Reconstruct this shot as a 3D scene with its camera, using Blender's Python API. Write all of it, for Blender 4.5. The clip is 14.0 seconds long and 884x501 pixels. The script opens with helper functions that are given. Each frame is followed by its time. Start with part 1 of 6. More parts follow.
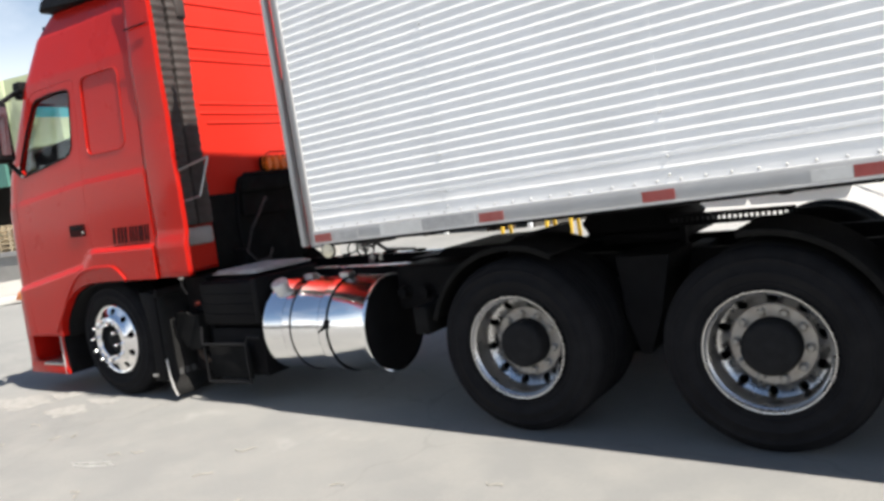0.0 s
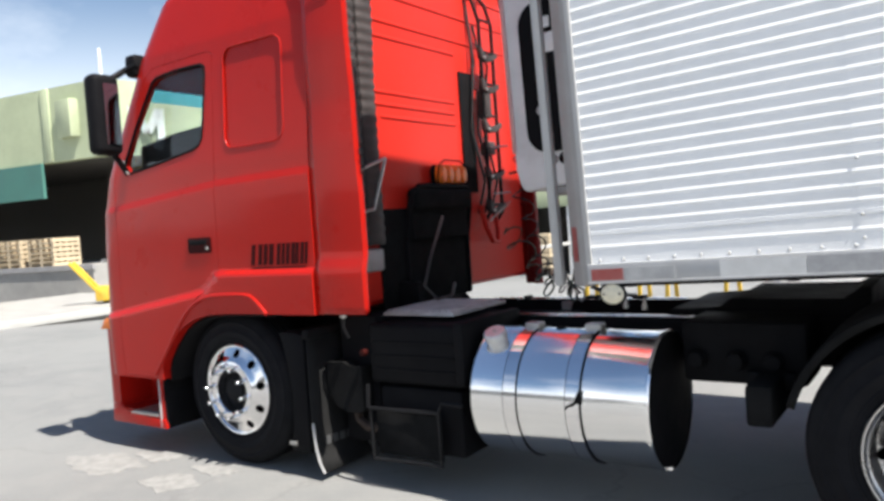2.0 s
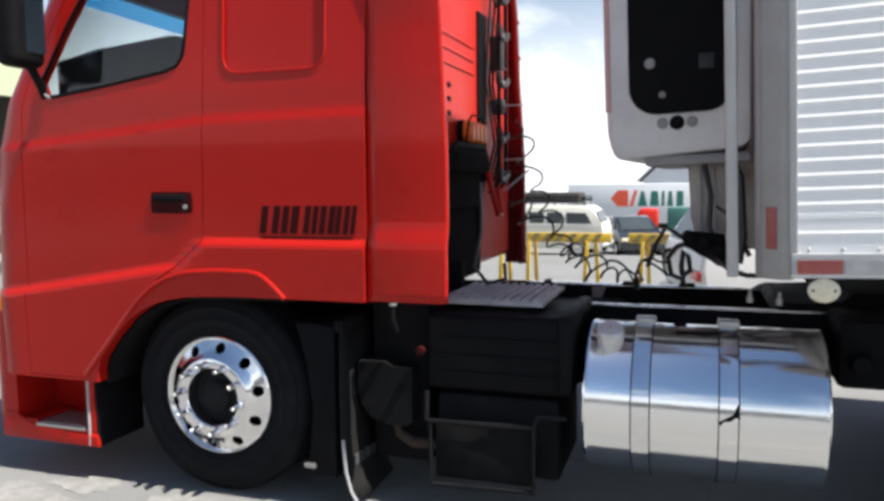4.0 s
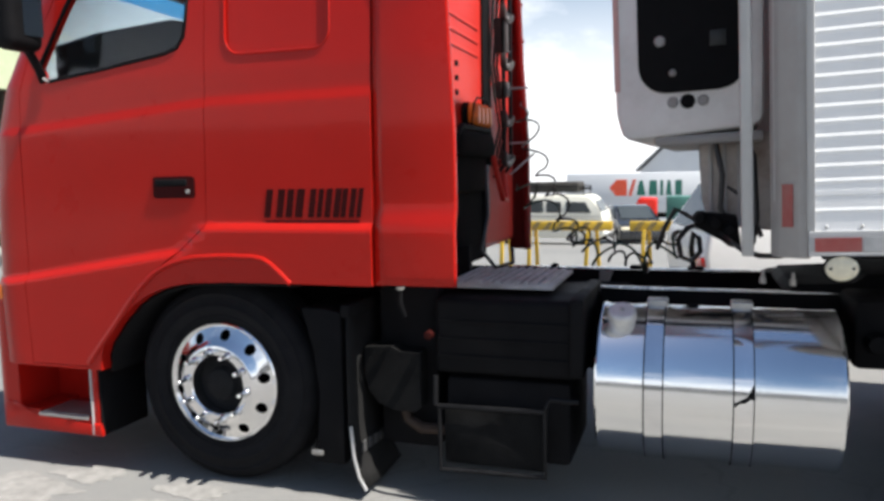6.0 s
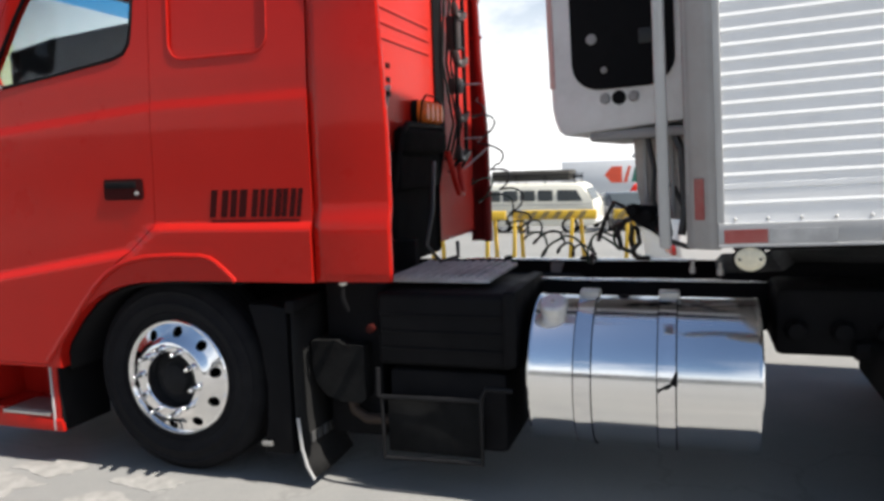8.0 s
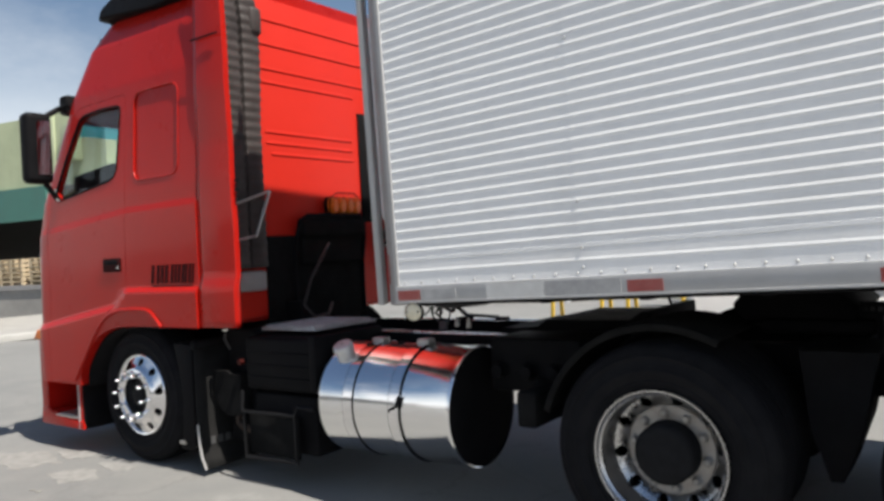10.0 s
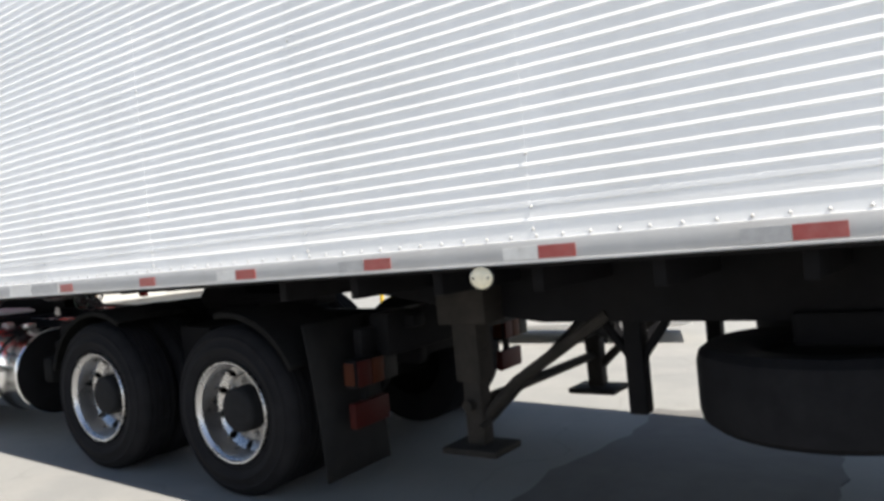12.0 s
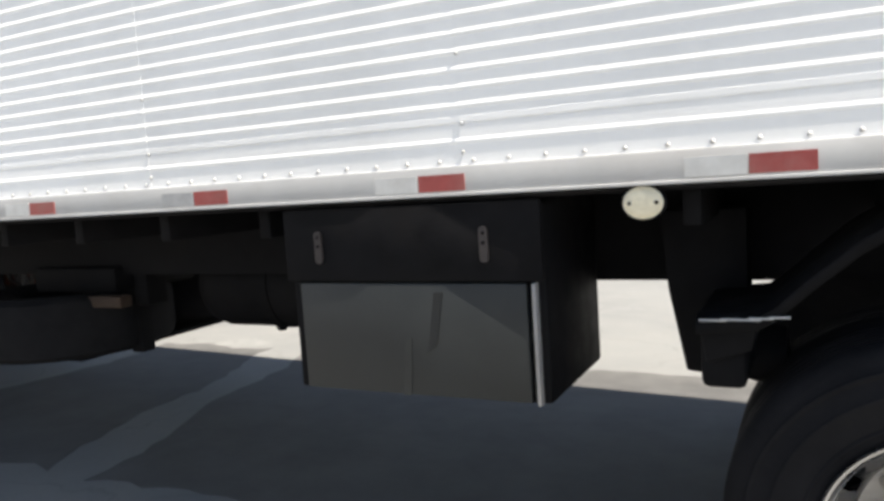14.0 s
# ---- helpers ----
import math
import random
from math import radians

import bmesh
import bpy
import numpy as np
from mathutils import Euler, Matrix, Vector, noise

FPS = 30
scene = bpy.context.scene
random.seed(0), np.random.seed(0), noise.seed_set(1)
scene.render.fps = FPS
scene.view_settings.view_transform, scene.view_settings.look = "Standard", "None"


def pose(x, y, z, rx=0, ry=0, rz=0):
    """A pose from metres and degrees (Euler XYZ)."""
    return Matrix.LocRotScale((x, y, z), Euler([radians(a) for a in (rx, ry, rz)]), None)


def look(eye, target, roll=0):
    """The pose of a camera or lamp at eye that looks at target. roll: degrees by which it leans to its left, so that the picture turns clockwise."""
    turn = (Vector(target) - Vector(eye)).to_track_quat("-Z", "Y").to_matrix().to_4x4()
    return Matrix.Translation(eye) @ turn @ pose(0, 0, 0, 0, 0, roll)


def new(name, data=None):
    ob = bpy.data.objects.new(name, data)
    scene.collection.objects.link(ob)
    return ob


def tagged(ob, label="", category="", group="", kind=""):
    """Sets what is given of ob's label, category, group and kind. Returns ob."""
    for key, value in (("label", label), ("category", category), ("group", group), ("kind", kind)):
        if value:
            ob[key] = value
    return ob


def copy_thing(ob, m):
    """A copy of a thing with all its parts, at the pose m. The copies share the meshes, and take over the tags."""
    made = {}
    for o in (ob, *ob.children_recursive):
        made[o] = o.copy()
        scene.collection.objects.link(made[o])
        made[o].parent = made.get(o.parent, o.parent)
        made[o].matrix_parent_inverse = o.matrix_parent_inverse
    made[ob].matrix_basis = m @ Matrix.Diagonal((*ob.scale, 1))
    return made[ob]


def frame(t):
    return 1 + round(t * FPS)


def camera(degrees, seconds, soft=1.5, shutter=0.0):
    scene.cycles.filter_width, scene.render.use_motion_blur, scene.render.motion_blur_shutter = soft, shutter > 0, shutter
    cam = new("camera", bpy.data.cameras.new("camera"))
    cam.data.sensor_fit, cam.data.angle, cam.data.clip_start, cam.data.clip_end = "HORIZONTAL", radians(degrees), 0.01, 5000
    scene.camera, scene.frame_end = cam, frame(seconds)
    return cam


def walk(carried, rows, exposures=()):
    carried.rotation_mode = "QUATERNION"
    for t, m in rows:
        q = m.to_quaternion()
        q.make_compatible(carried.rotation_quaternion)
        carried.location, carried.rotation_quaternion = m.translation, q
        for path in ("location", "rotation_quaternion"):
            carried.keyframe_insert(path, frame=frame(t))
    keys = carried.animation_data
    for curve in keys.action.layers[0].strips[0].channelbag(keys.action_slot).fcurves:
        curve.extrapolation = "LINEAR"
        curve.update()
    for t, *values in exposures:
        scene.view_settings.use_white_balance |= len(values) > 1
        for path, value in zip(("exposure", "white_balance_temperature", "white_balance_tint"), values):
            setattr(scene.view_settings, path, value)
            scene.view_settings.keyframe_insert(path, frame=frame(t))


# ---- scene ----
cam = camera(60.8, 14.0, soft=3.2)
PATH = [
    (0.0, (6.022, -3.688, 1.504), (4.897, -2.045, 1.317), -7.46),
    (0.5, (5.391, -3.478, 1.498), (4.340, -1.806, 1.183), -5.26),
    (1.0, (4.877, -3.310, 1.511), (3.775, -1.658, 1.276), -5.72),
    (1.5, (4.395, -3.275, 1.474), (3.232, -1.665, 1.241), -3.85),
    (2.0, (3.987, -3.266, 1.515), (2.847, -1.624, 1.439), -4.01),
    (4.3, (2.170, -3.112, 1.552), (1.559, -1.219, 1.348), -0.41),
    (4.5, (2.159, -3.092, 1.517), (1.510, -1.217, 1.264), 0.36),
    (5.0, (2.186, -3.101, 1.559), (1.527, -1.232, 1.288), -3.54),
    (5.5, (2.192, -3.107, 1.572), (1.522, -1.229, 1.418), -2.28),
    (6.0, (2.198, -3.116, 1.508), (1.566, -1.229, 1.307), -1.09),
    (6.5, (2.187, -3.108, 1.533), (1.528, -1.230, 1.338), -1.32),
    (7.0, (2.189, -3.118, 1.529), (1.628, -1.213, 1.292), -2.89),
    (7.5, (2.281, -3.144, 1.489), (1.695, -1.245, 1.264), -1.91),
    (8.0, (2.504, -3.130, 1.541), (1.871, -1.247, 1.312), -2.09),
    (8.2, (2.613, -3.180, 1.518), (1.983, -1.294, 1.309), -1.40),
    (10.5, (6.057, -3.189, 1.466), (4.823, -1.614, 1.482), -3.38),
    (11.0, (6.970, -3.155, 1.486), (5.761, -1.563, 1.425), -4.14),
    (11.5, (7.863, -3.019, 1.464), (6.617, -1.454, 1.458), -2.72),
    (12.0, (8.769, -2.945, 1.494), (7.664, -1.279, 1.435), -3.94),
    (12.5, (9.640, -2.879, 1.400), (8.540, -1.209, 1.362), -2.59),
    (13.0, (10.473, -2.832, 1.441), (9.462, -1.109, 1.353), -1.24),
    (13.5, (11.322, -2.720, 1.486), (10.419, -0.941, 1.352), -1.74),
    (14.0, (12.115, -2.640, 1.536), (11.315, -0.820, 1.320), -2.23),
]
walk(cam, [(t, look(eye, target, roll)) for t, eye, target, roll in PATH],
     exposures=[(0.0, 1.18, 6850, 10), (2.0, 1.14, 6550, 10), (4.5, 0.93, 6500, 10), (8.0, 0.92, 6700, 10), (10.5, 0.62, 6750, 10), (11.5, 0.62, 6800, 10),
                (12.0, 1.26, 6850, 10), (12.5, 1.14, 6950, 10), (14.0, 1.32, 7000, 10)])

# ---- sky and sun ----
SUN_WAY = Vector((-0.58, 0.085, -1.0))
sky_world = bpy.data.worlds.new("sky")
scene.world = sky_world
sky_world.use_nodes = True
wt = sky_world.node_tree
sky = wt.nodes.new("ShaderNodeTexSky")
sky.sky_type, sky.sun_disc = "NISHITA", False
sky.sun_elevation, sky.sun_rotation = radians(59.7), radians(98.3)
sky.air_density, sky.dust_density, sky.ozone_density = 1.1, 0.4, 2.5
tc = wt.nodes.new("ShaderNodeTexCoord")
mp = wt.nodes.new("ShaderNodeMapping")
mp.inputs["Scale"].default_value = (1.0, 1.0, 2.2)
cl = wt.nodes.new("ShaderNodeTexNoise")
cl.inputs["Scale"].default_value, cl.inputs["Detail"].default_value, cl.inputs["Roughness"].default_value = 2.3, 7.0, 0.6
cr = wt.nodes.new("ShaderNodeValToRGB")
cr.color_ramp.elements[0].position, cr.color_ramp.elements[1].position = 0.50, 0.74
mx = wt.nodes.new("ShaderNodeMix")
mx.data_type = "RGBA"
mx.inputs["B"].default_value = (12.2, 12.45, 12.9, 1)
wt.links.new(tc.outputs["Generated"], mp.inputs["Vector"])
wt.links.new(mp.outputs["Vector"], cl.inputs["Vector"])
wt.links.new(cl.outputs["Fac"], cr.inputs["Fac"])
# pale haze towards the horizon
sep = wt.nodes.new("ShaderNodeSeparateXYZ")
hz = wt.nodes.new("ShaderNodeMapRange")
hz.interpolation_type = "SMOOTHSTEP"
hz.inputs["From Min"].default_value, hz.inputs["From Max"].default_value = 0.0, 0.32
hz.inputs["To Min"].default_value, hz.inputs["To Max"].default_value = 0.95, 0.0
add = wt.nodes.new("ShaderNodeMath")
add.operation, add.use_clamp = "ADD", True
wt.links.new(tc.outputs["Generated"], sep.inputs["Vector"])
wt.links.new(sep.outputs["Z"], hz.inputs["Value"])
wt.links.new(hz.outputs["Result"], add.inputs[0])
# the clouds stand low, the sky overhead is clear
hi = wt.nodes.new("ShaderNodeMapRange")
hi.inputs["From Min"].default_value, hi.inputs["From Max"].default_value = 0.25, 0.55
hi.inputs["To Min"].default_value, hi.inputs["To Max"].default_value = 0.95, 0.0
low_cloud = wt.nodes.new("ShaderNodeMath")
low_cloud.operation = "MULTIPLY"
wt.links.new(sep.outputs["Z"], hi.inputs["Value"])
clear = wt.nodes.new("ShaderNodeMapRange")
clear.interpolation_type = "SMOOTHSTEP"
clear.inputs["From Min"].default_value, clear.inputs["From Max"].default_value = -0.95, -0.35
clear.inputs["To Min"].default_value, clear.inputs["To Max"].default_value = 0.25, 1.0
part_cloud = wt.nodes.new("ShaderNodeMath")
part_cloud.operation = "MULTIPLY"
wt.links.new(sep.outputs["X"], clear.inputs["Value"])
wt.links.new(cr.outputs["Color"], part_cloud.inputs[0])
wt.links.new(clear.outputs["Result"], part_cloud.inputs[1])
wt.links.new(part_cloud.outputs["Value"], low_cloud.inputs[0])
wt.links.new(hi.outputs["Result"], low_cloud.inputs[1])
wt.links.new(low_cloud.outputs["Value"], add.inputs[1])
wt.links.new(add.outputs["Value"], mx.inputs["Factor"])
wt.links.new(sky.outputs["Color"], mx.inputs["A"])
wt.links.new(mx.outputs["Result"], wt.nodes["Background"].inputs["Color"])
wt.nodes["Background"].inputs["Strength"].default_value = 0.062
sun = bpy.data.lights.new("sun", "SUN")
sun.energy, sun.angle, sun.color = 5.0, radians(0.55), (1.0, 0.965, 0.915)
new("sun", sun).matrix_world = look((0, 0, 0), SUN_WAY)


# ---- materials ----
def surface(name, color, rough=0.6, metal=0.0, vary=0.12, scale=6.0, bump=0.0, bump_scale=80.0, dirt=None, dirt_amount=0.0,
            dirt_scale=2.5, coat=0.0, rough_vary=0.1, each=0.0, spec=0.5):
    """A painted, metal, rubber or stone surface: colour varied at two scales, optional dirt stains, relief and a coat."""
    m = bpy.data.materials.new(name)
    m.use_nodes = True
    t = m.node_tree
    b = t.nodes["Principled BSDF"]
    co = t.nodes.new("ShaderNodeTexCoord")
    n1 = t.nodes.new("ShaderNodeTexNoise")
    n1.inputs["Scale"].default_value, n1.inputs["Detail"].default_value, n1.inputs["Roughness"].default_value = scale, 8.0, 0.65
    t.links.new(co.outputs["Object"], n1.inputs["Vector"])
    ramp = t.nodes.new("ShaderNodeMapRange")
    ramp.inputs["From Min"].default_value, ramp.inputs["From Max"].default_value = 0.3, 0.7
    ramp.inputs["To Min"].default_value, ramp.inputs["To Max"].default_value = 1 - vary, 1 + vary
    t.links.new(n1.outputs["Fac"], ramp.inputs["Value"])
    mul = t.nodes.new("ShaderNodeMix")
    mul.data_type, mul.blend_type = "RGBA", "MULTIPLY"
    mul.inputs["Factor"].default_value = 1.0
    mul.inputs["A"].default_value = (*color, 1)
    t.links.new(ramp.outputs["Result"], mul.inputs["B"])
    out = mul.outputs["Result"]
    if each:
        info = t.nodes.new("ShaderNodeObjectInfo")
        er = t.nodes.new("ShaderNodeMapRange")
        er.inputs["To Min"].default_value, er.inputs["To Max"].default_value = 1 - each, 1 + each
        t.links.new(info.outputs["Random"], er.inputs["Value"])
        em = t.nodes.new("ShaderNodeMix")
        em.data_type, em.blend_type = "RGBA", "MULTIPLY"
        em.inputs["Factor"].default_value = 1.0
        t.links.new(out, em.inputs["A"])
        t.links.new(er.outputs["Result"], em.inputs["B"])
        out = em.outputs["Result"]
    if dirt:
        n2 = t.nodes.new("ShaderNodeTexNoise")
        n2.inputs["Scale"].default_value, n2.inputs["Detail"].default_value, n2.inputs["Roughness"].default_value = dirt_scale, 10.0, 0.7
        t.links.new(co.outputs["Object"], n2.inputs["Vector"])
        dr = t.nodes.new("ShaderNodeMapRange")
        dr.inputs["From Min"].default_value, dr.inputs["From Max"].default_value = 0.45, 0.75
        dr.inputs["To Max"].default_value = dirt_amount
        t.links.new(n2.outputs["Fac"], dr.inputs["Value"])
        dm = t.nodes.new("ShaderNodeMix")
        dm.data_type = "RGBA"
        dm.inputs["B"].default_value = (*dirt, 1)
        t.links.new(dr.outputs["Result"], dm.inputs["Factor"])
        t.links.new(out, dm.inputs["A"])
        out = dm.outputs["Result"]
    t.links.new(out, b.inputs["Base Color"])
    rr = t.nodes.new("ShaderNodeMapRange")
    rr.inputs["From Min"].default_value, rr.inputs["From Max"].default_value = 0.3, 0.7
    rr.inputs["To Min"].default_value, rr.inputs["To Max"].default_value = max(0.02, rough - rough_vary), min(1, rough + rough_vary)
    t.links.new(n1.outputs["Fac"], rr.inputs["Value"])
    t.links.new(rr.outputs["Result"], b.inputs["Roughness"])
    b.inputs["Metallic"].default_value = metal
    b.inputs["Coat Weight"].default_value = coat
    b.inputs["Coat Roughness"].default_value = 0.10
    b.inputs["Specular IOR Level"].default_value = spec
    if bump:
        n3 = t.nodes.new("ShaderNodeTexNoise")
        n3.inputs["Scale"].default_value, n3.inputs["Detail"].default_value = bump_scale, 6.0
        t.links.new(co.outputs["Object"], n3.inputs["Vector"])
        bp = t.nodes.new("ShaderNodeBump")
        bp.inputs["Strength"].default_value, bp.inputs["Distance"].default_value = bump, 0.01
        t.links.new(n3.outputs["Fac"], bp.inputs["Height"])
        t.links.new(bp.outputs["Normal"], b.inputs["Normal"])
        if coat > 0.2:
            t.links.new(bp.outputs["Normal"], b.inputs["Coat Normal"])
    return m


RED = surface("red_paint", (0.385, 0.0105, 0.0066), 0.30, vary=0.06, scale=1.5, coat=0.24, rough_vary=0.06, dirt=(0.34, 0.016, 0.010), dirt_amount=0.25, dirt_scale=1.2, spec=0.10, bump=0.55, bump_scale=1.5)
# darker copy of the cab red, shade of the far fairing put into colour
RED_SHADED = surface("shaded_red_paint", (0.20, 0.012, 0.011), 0.5, vary=0.12, scale=2.0, dirt=(0.10, 0.012, 0.010), dirt_amount=0.4, dirt_scale=2.0, spec=0.2)
# lighter copy of the cab red, sunlight on the rear wall put into colour
RED_WALL = surface("brightened_red_paint", (0.54, 0.024, 0.014), 0.45, vary=0.05, scale=1.5, coat=0.05, rough_vary=0.06, spec=0.2)
ALU_SIDE = surface("trailer_aluminium_skin", (0.90, 0.90, 0.885), 0.44, metal=0.0, vary=0.03, scale=1.3, rough_vary=0.08,
                   dirt=(0.50, 0.49, 0.46), dirt_amount=0.25, dirt_scale=1.6, each=0.025)
ALU_RAIL = surface("aluminium_rail", (0.44, 0.44, 0.435), 0.55, metal=0.1, vary=0.08, scale=3.0, dirt=(0.33, 0.31, 0.29), dirt_amount=0.5, dirt_scale=2.0)
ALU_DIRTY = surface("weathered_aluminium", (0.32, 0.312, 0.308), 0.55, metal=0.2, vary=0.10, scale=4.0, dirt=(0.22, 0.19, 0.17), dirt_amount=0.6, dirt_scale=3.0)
STAINED = surface("stained_frame_metal", (0.52, 0.48, 0.44), 0.6, metal=0.1, vary=0.15, scale=5.0, dirt=(0.20, 0.13, 0.09), dirt_amount=0.8, dirt_scale=6.0)
CHROME = surface("polished_aluminium", (0.88, 0.885, 0.89), 0.13, metal=1.0, vary=0.03, scale=3.0, rough_vary=0.04)
RIM_ALU = surface("wheel_aluminium", (0.54, 0.54, 0.545), 0.29, metal=1.0, vary=0.10, scale=9.0, rough_vary=0.10, dirt=(0.30, 0.28, 0.26), dirt_amount=0.5, dirt_scale=5.0)
RIM_SHINY = surface("bright_wheel_aluminium", (0.85, 0.85, 0.86), 0.10, metal=1.0, vary=0.05, scale=9.0, rough_vary=0.05)
HUB_RING = surface("hub_ring_metal", (0.42, 0.40, 0.375), 0.45, metal=0.55, vary=0.15, scale=12.0, dirt=(0.25, 0.20, 0.16), dirt_amount=0.6, dirt_scale=14.0)
NUT_DULL = surface("dusty_wheel_nut", (0.38, 0.36, 0.33), 0.5, metal=0.4, vary=0.2, scale=30.0)
HUB_DARK = surface("greasy_hub", (0.016, 0.016, 0.017), 0.8, vary=0.3, scale=20.0, bump=0.2, spec=0.1)
RUBBER = surface("tyre_rubber", (0.013, 0.013, 0.0145), 0.78, vary=0.25, scale=8.0, bump=0.25, bump_scale=60.0, dirt=(0.022, 0.021, 0.020), dirt_amount=0.35, dirt_scale=4.0, spec=0.05)
BLACK = surface("black_chassis_paint", (0.009, 0.009, 0.010), 0.65, vary=0.3, scale=6.0, bump=0.1, dirt=(0.018, 0.016, 0.015), dirt_amount=0.4, spec=0.04)
BLACK_PLASTIC = surface("black_plastic", (0.0075, 0.0075, 0.0085), 0.55, vary=0.15, scale=10.0, bump=0.1, dirt=(0.018, 0.017, 0.016), dirt_amount=0.25, spec=0.05)
FLAP = surface("grey_rubber_flap", (0.016, 0.016, 0.016), 0.85, vary=0.2, scale=5.0, bump=0.2, dirt=(0.024, 0.023, 0.022), dirt_amount=0.5, spec=0.06)
BOX_GREY = surface("scuffed_toolbox_panel", (0.0115, 0.0142, 0.0152), 0.52, vary=0.2, scale=3.0, bump=0.06, dirt=(0.032, 0.034, 0.032), dirt_amount=0.5, dirt_scale=3.0)
SMEAR = surface("dark_smear", (0.0095, 0.011, 0.012), 0.5, vary=0.3, scale=9.0, bump=0.06)
SMUDGE = surface("pale_smudge", (0.022, 0.024, 0.023), 0.5, vary=0.35, scale=9.0, bump=0.06)
STACK = surface("dusty_brown_plastic", (0.045, 0.037, 0.035), 0.6, vary=0.2, scale=7.0, bump=0.1, dirt=(0.10, 0.085, 0.08), dirt_amount=0.4, dirt_scale=5.0, spec=0.3)
TARNISHED = surface("tarnished_steel", (0.010, 0.010, 0.011), 0.45, metal=0.1, vary=0.3, scale=12.0, spec=0.14)
STEEL = surface("zinc_steel", (0.45, 0.44, 0.42), 0.4, metal=0.8, vary=0.15, scale=14.0)
CAP_METAL = surface("dull_cap_metal", (0.66, 0.65, 0.63), 0.42, metal=0.35, vary=0.15, scale=20.0)
DUSTY_BLACK = surface("dusty_black_steel", (0.022, 0.020, 0.018), 0.8, vary=0.25, scale=5.0, dirt=(0.06, 0.052, 0.045), dirt_amount=0.5, dirt_scale=4.0, spec=0.1)
BRIGHT_STRIP = surface("sunlit_rail_metal", (0.72, 0.71, 0.69), 0.22, metal=0.9, vary=0.12, scale=8.0, dirt=(0.30, 0.28, 0.26), dirt_amount=0.4, dirt_scale=5.0)
RUST_DARK = surface("dark_brown_steel", (0.035, 0.020, 0.012), 0.8, vary=0.3, scale=8.0)
DECK = surface("matt_black_deck", (0.013, 0.013, 0.013), 0.95, vary=0.3, scale=8.0, bump=0.2, spec=0.02)
TREAD_ALU = surface("ribbed_step_metal", (0.50, 0.50, 0.49), 0.6, metal=0.2, vary=0.15, scale=10.0, dirt=(0.10, 0.09, 0.08), dirt_amount=0.6, dirt_scale=6.0)
WHITE = surface("white_plastic", (0.76, 0.755, 0.75), 0.4, vary=0.06, scale=4.0, dirt=(0.40, 0.38, 0.35), dirt_amount=0.4, dirt_scale=3.0)
TAPE_RED = surface("red_reflective_tape", (0.30, 0.055, 0.050), 0.4, vary=0.15, scale=20.0, dirt=(0.30, 0.16, 0.14), dirt_amount=0.5, dirt_scale=9.0)
PINK = surface("faded_pink_stripe", (0.62, 0.36, 0.34), 0.5, vary=0.1, scale=8.0)
# mirror colour lowered to stand in for a dark reflection
MIRROR = surface("darkened_mirror", (0.30, 0.31, 0.33), 0.06, metal=1.0, vary=0.05, scale=6.0, rough_vary=0.03)
LETTER_GREY = surface("worn_grey_lettering", (0.07, 0.07, 0.07), 0.8, vary=0.2, scale=20.0, spec=0.1)
TAPE_WHITE = surface("silver_reflective_tape", (0.58, 0.58, 0.565), 0.35, vary=0.08, scale=20.0, dirt=(0.40, 0.38, 0.36), dirt_amount=0.5, dirt_scale=9.0)
TAPE_GREY = surface("worn_tape", (0.34, 0.34, 0.34), 0.5, vary=0.15, scale=20.0, dirt=(0.55, 0.55, 0.54), dirt_amount=0.6, dirt_scale=7.0)
LENS_WHITE = surface("clear_marker_lens", (0.78, 0.71, 0.53), 0.25, vary=0.12, scale=30.0, coat=0.3)
AMBER = surface("amber_lens", (0.72, 0.17, 0.01), 0.45, vary=0.25, scale=30.0, coat=0.1)
# lens colours darkened to hold down the sun on the tail lamps
AMBER_DULL = surface("darkened_amber_lens", (0.045, 0.012, 0.005), 0.6, vary=0.2, scale=40.0, spec=0.1)
LENS_DULL = surface("darkened_clear_lens", (0.022, 0.021, 0.02), 0.6, vary=0.2, scale=40.0, spec=0.1)
LAMP_DULL = surface("darkened_red_lens", (0.035, 0.005, 0.004), 0.6, vary=0.2, scale=40.0, spec=0.1)
LAMP_RED = surface("red_lamp_lens", (0.40, 0.02, 0.015), 0.2, vary=0.1, scale=40.0, coat=0.6)
NAME_DARK = surface("dark_lettering", (0.040, 0.006, 0.006), 0.6, vary=0.1, scale=20.0, spec=0.05)
YELLOW = surface("yellow_steel_paint", (0.62, 0.40, 0.03), 0.5, vary=0.12, scale=5.0, dirt=(0.25, 0.17, 0.06), dirt_amount=0.5)
GREEN_WALL = surface("pale_green_cladding", (0.42, 0.47, 0.30), 0.7, vary=0.10, scale=0.6, bump=0.1, bump_scale=20.0, dirt=(0.22, 0.24, 0.15), dirt_amount=0.5, dirt_scale=0.5)
GREEN_DARK = surface("teal_canopy_sheet", (0.05, 0.16, 0.13), 0.6, vary=0.15, scale=1.0)
DOCK = surface("dock_concrete", (0.30, 0.29, 0.27), 0.8, vary=0.15, scale=2.0, bump=0.2)
# near-black; on dock and shed insides it paints in their shade
DARK_ROOM = surface("near_black_face", (0.045, 0.042, 0.036), 0.8, vary=0.2, scale=1.0)
PALLET = surface("pale_pallet_wood", (0.52, 0.42, 0.28), 0.75, vary=0.2, scale=3.0, bump=0.2, each=0.12)
CREAM = surface("cream_car_paint", (0.74, 0.72, 0.62), 0.35, vary=0.04, scale=2.0, coat=0.4)
CAR_WHITE = surface("white_car_paint", (0.78, 0.78, 0.77), 0.35, vary=0.04, scale=2.0, coat=0.4)
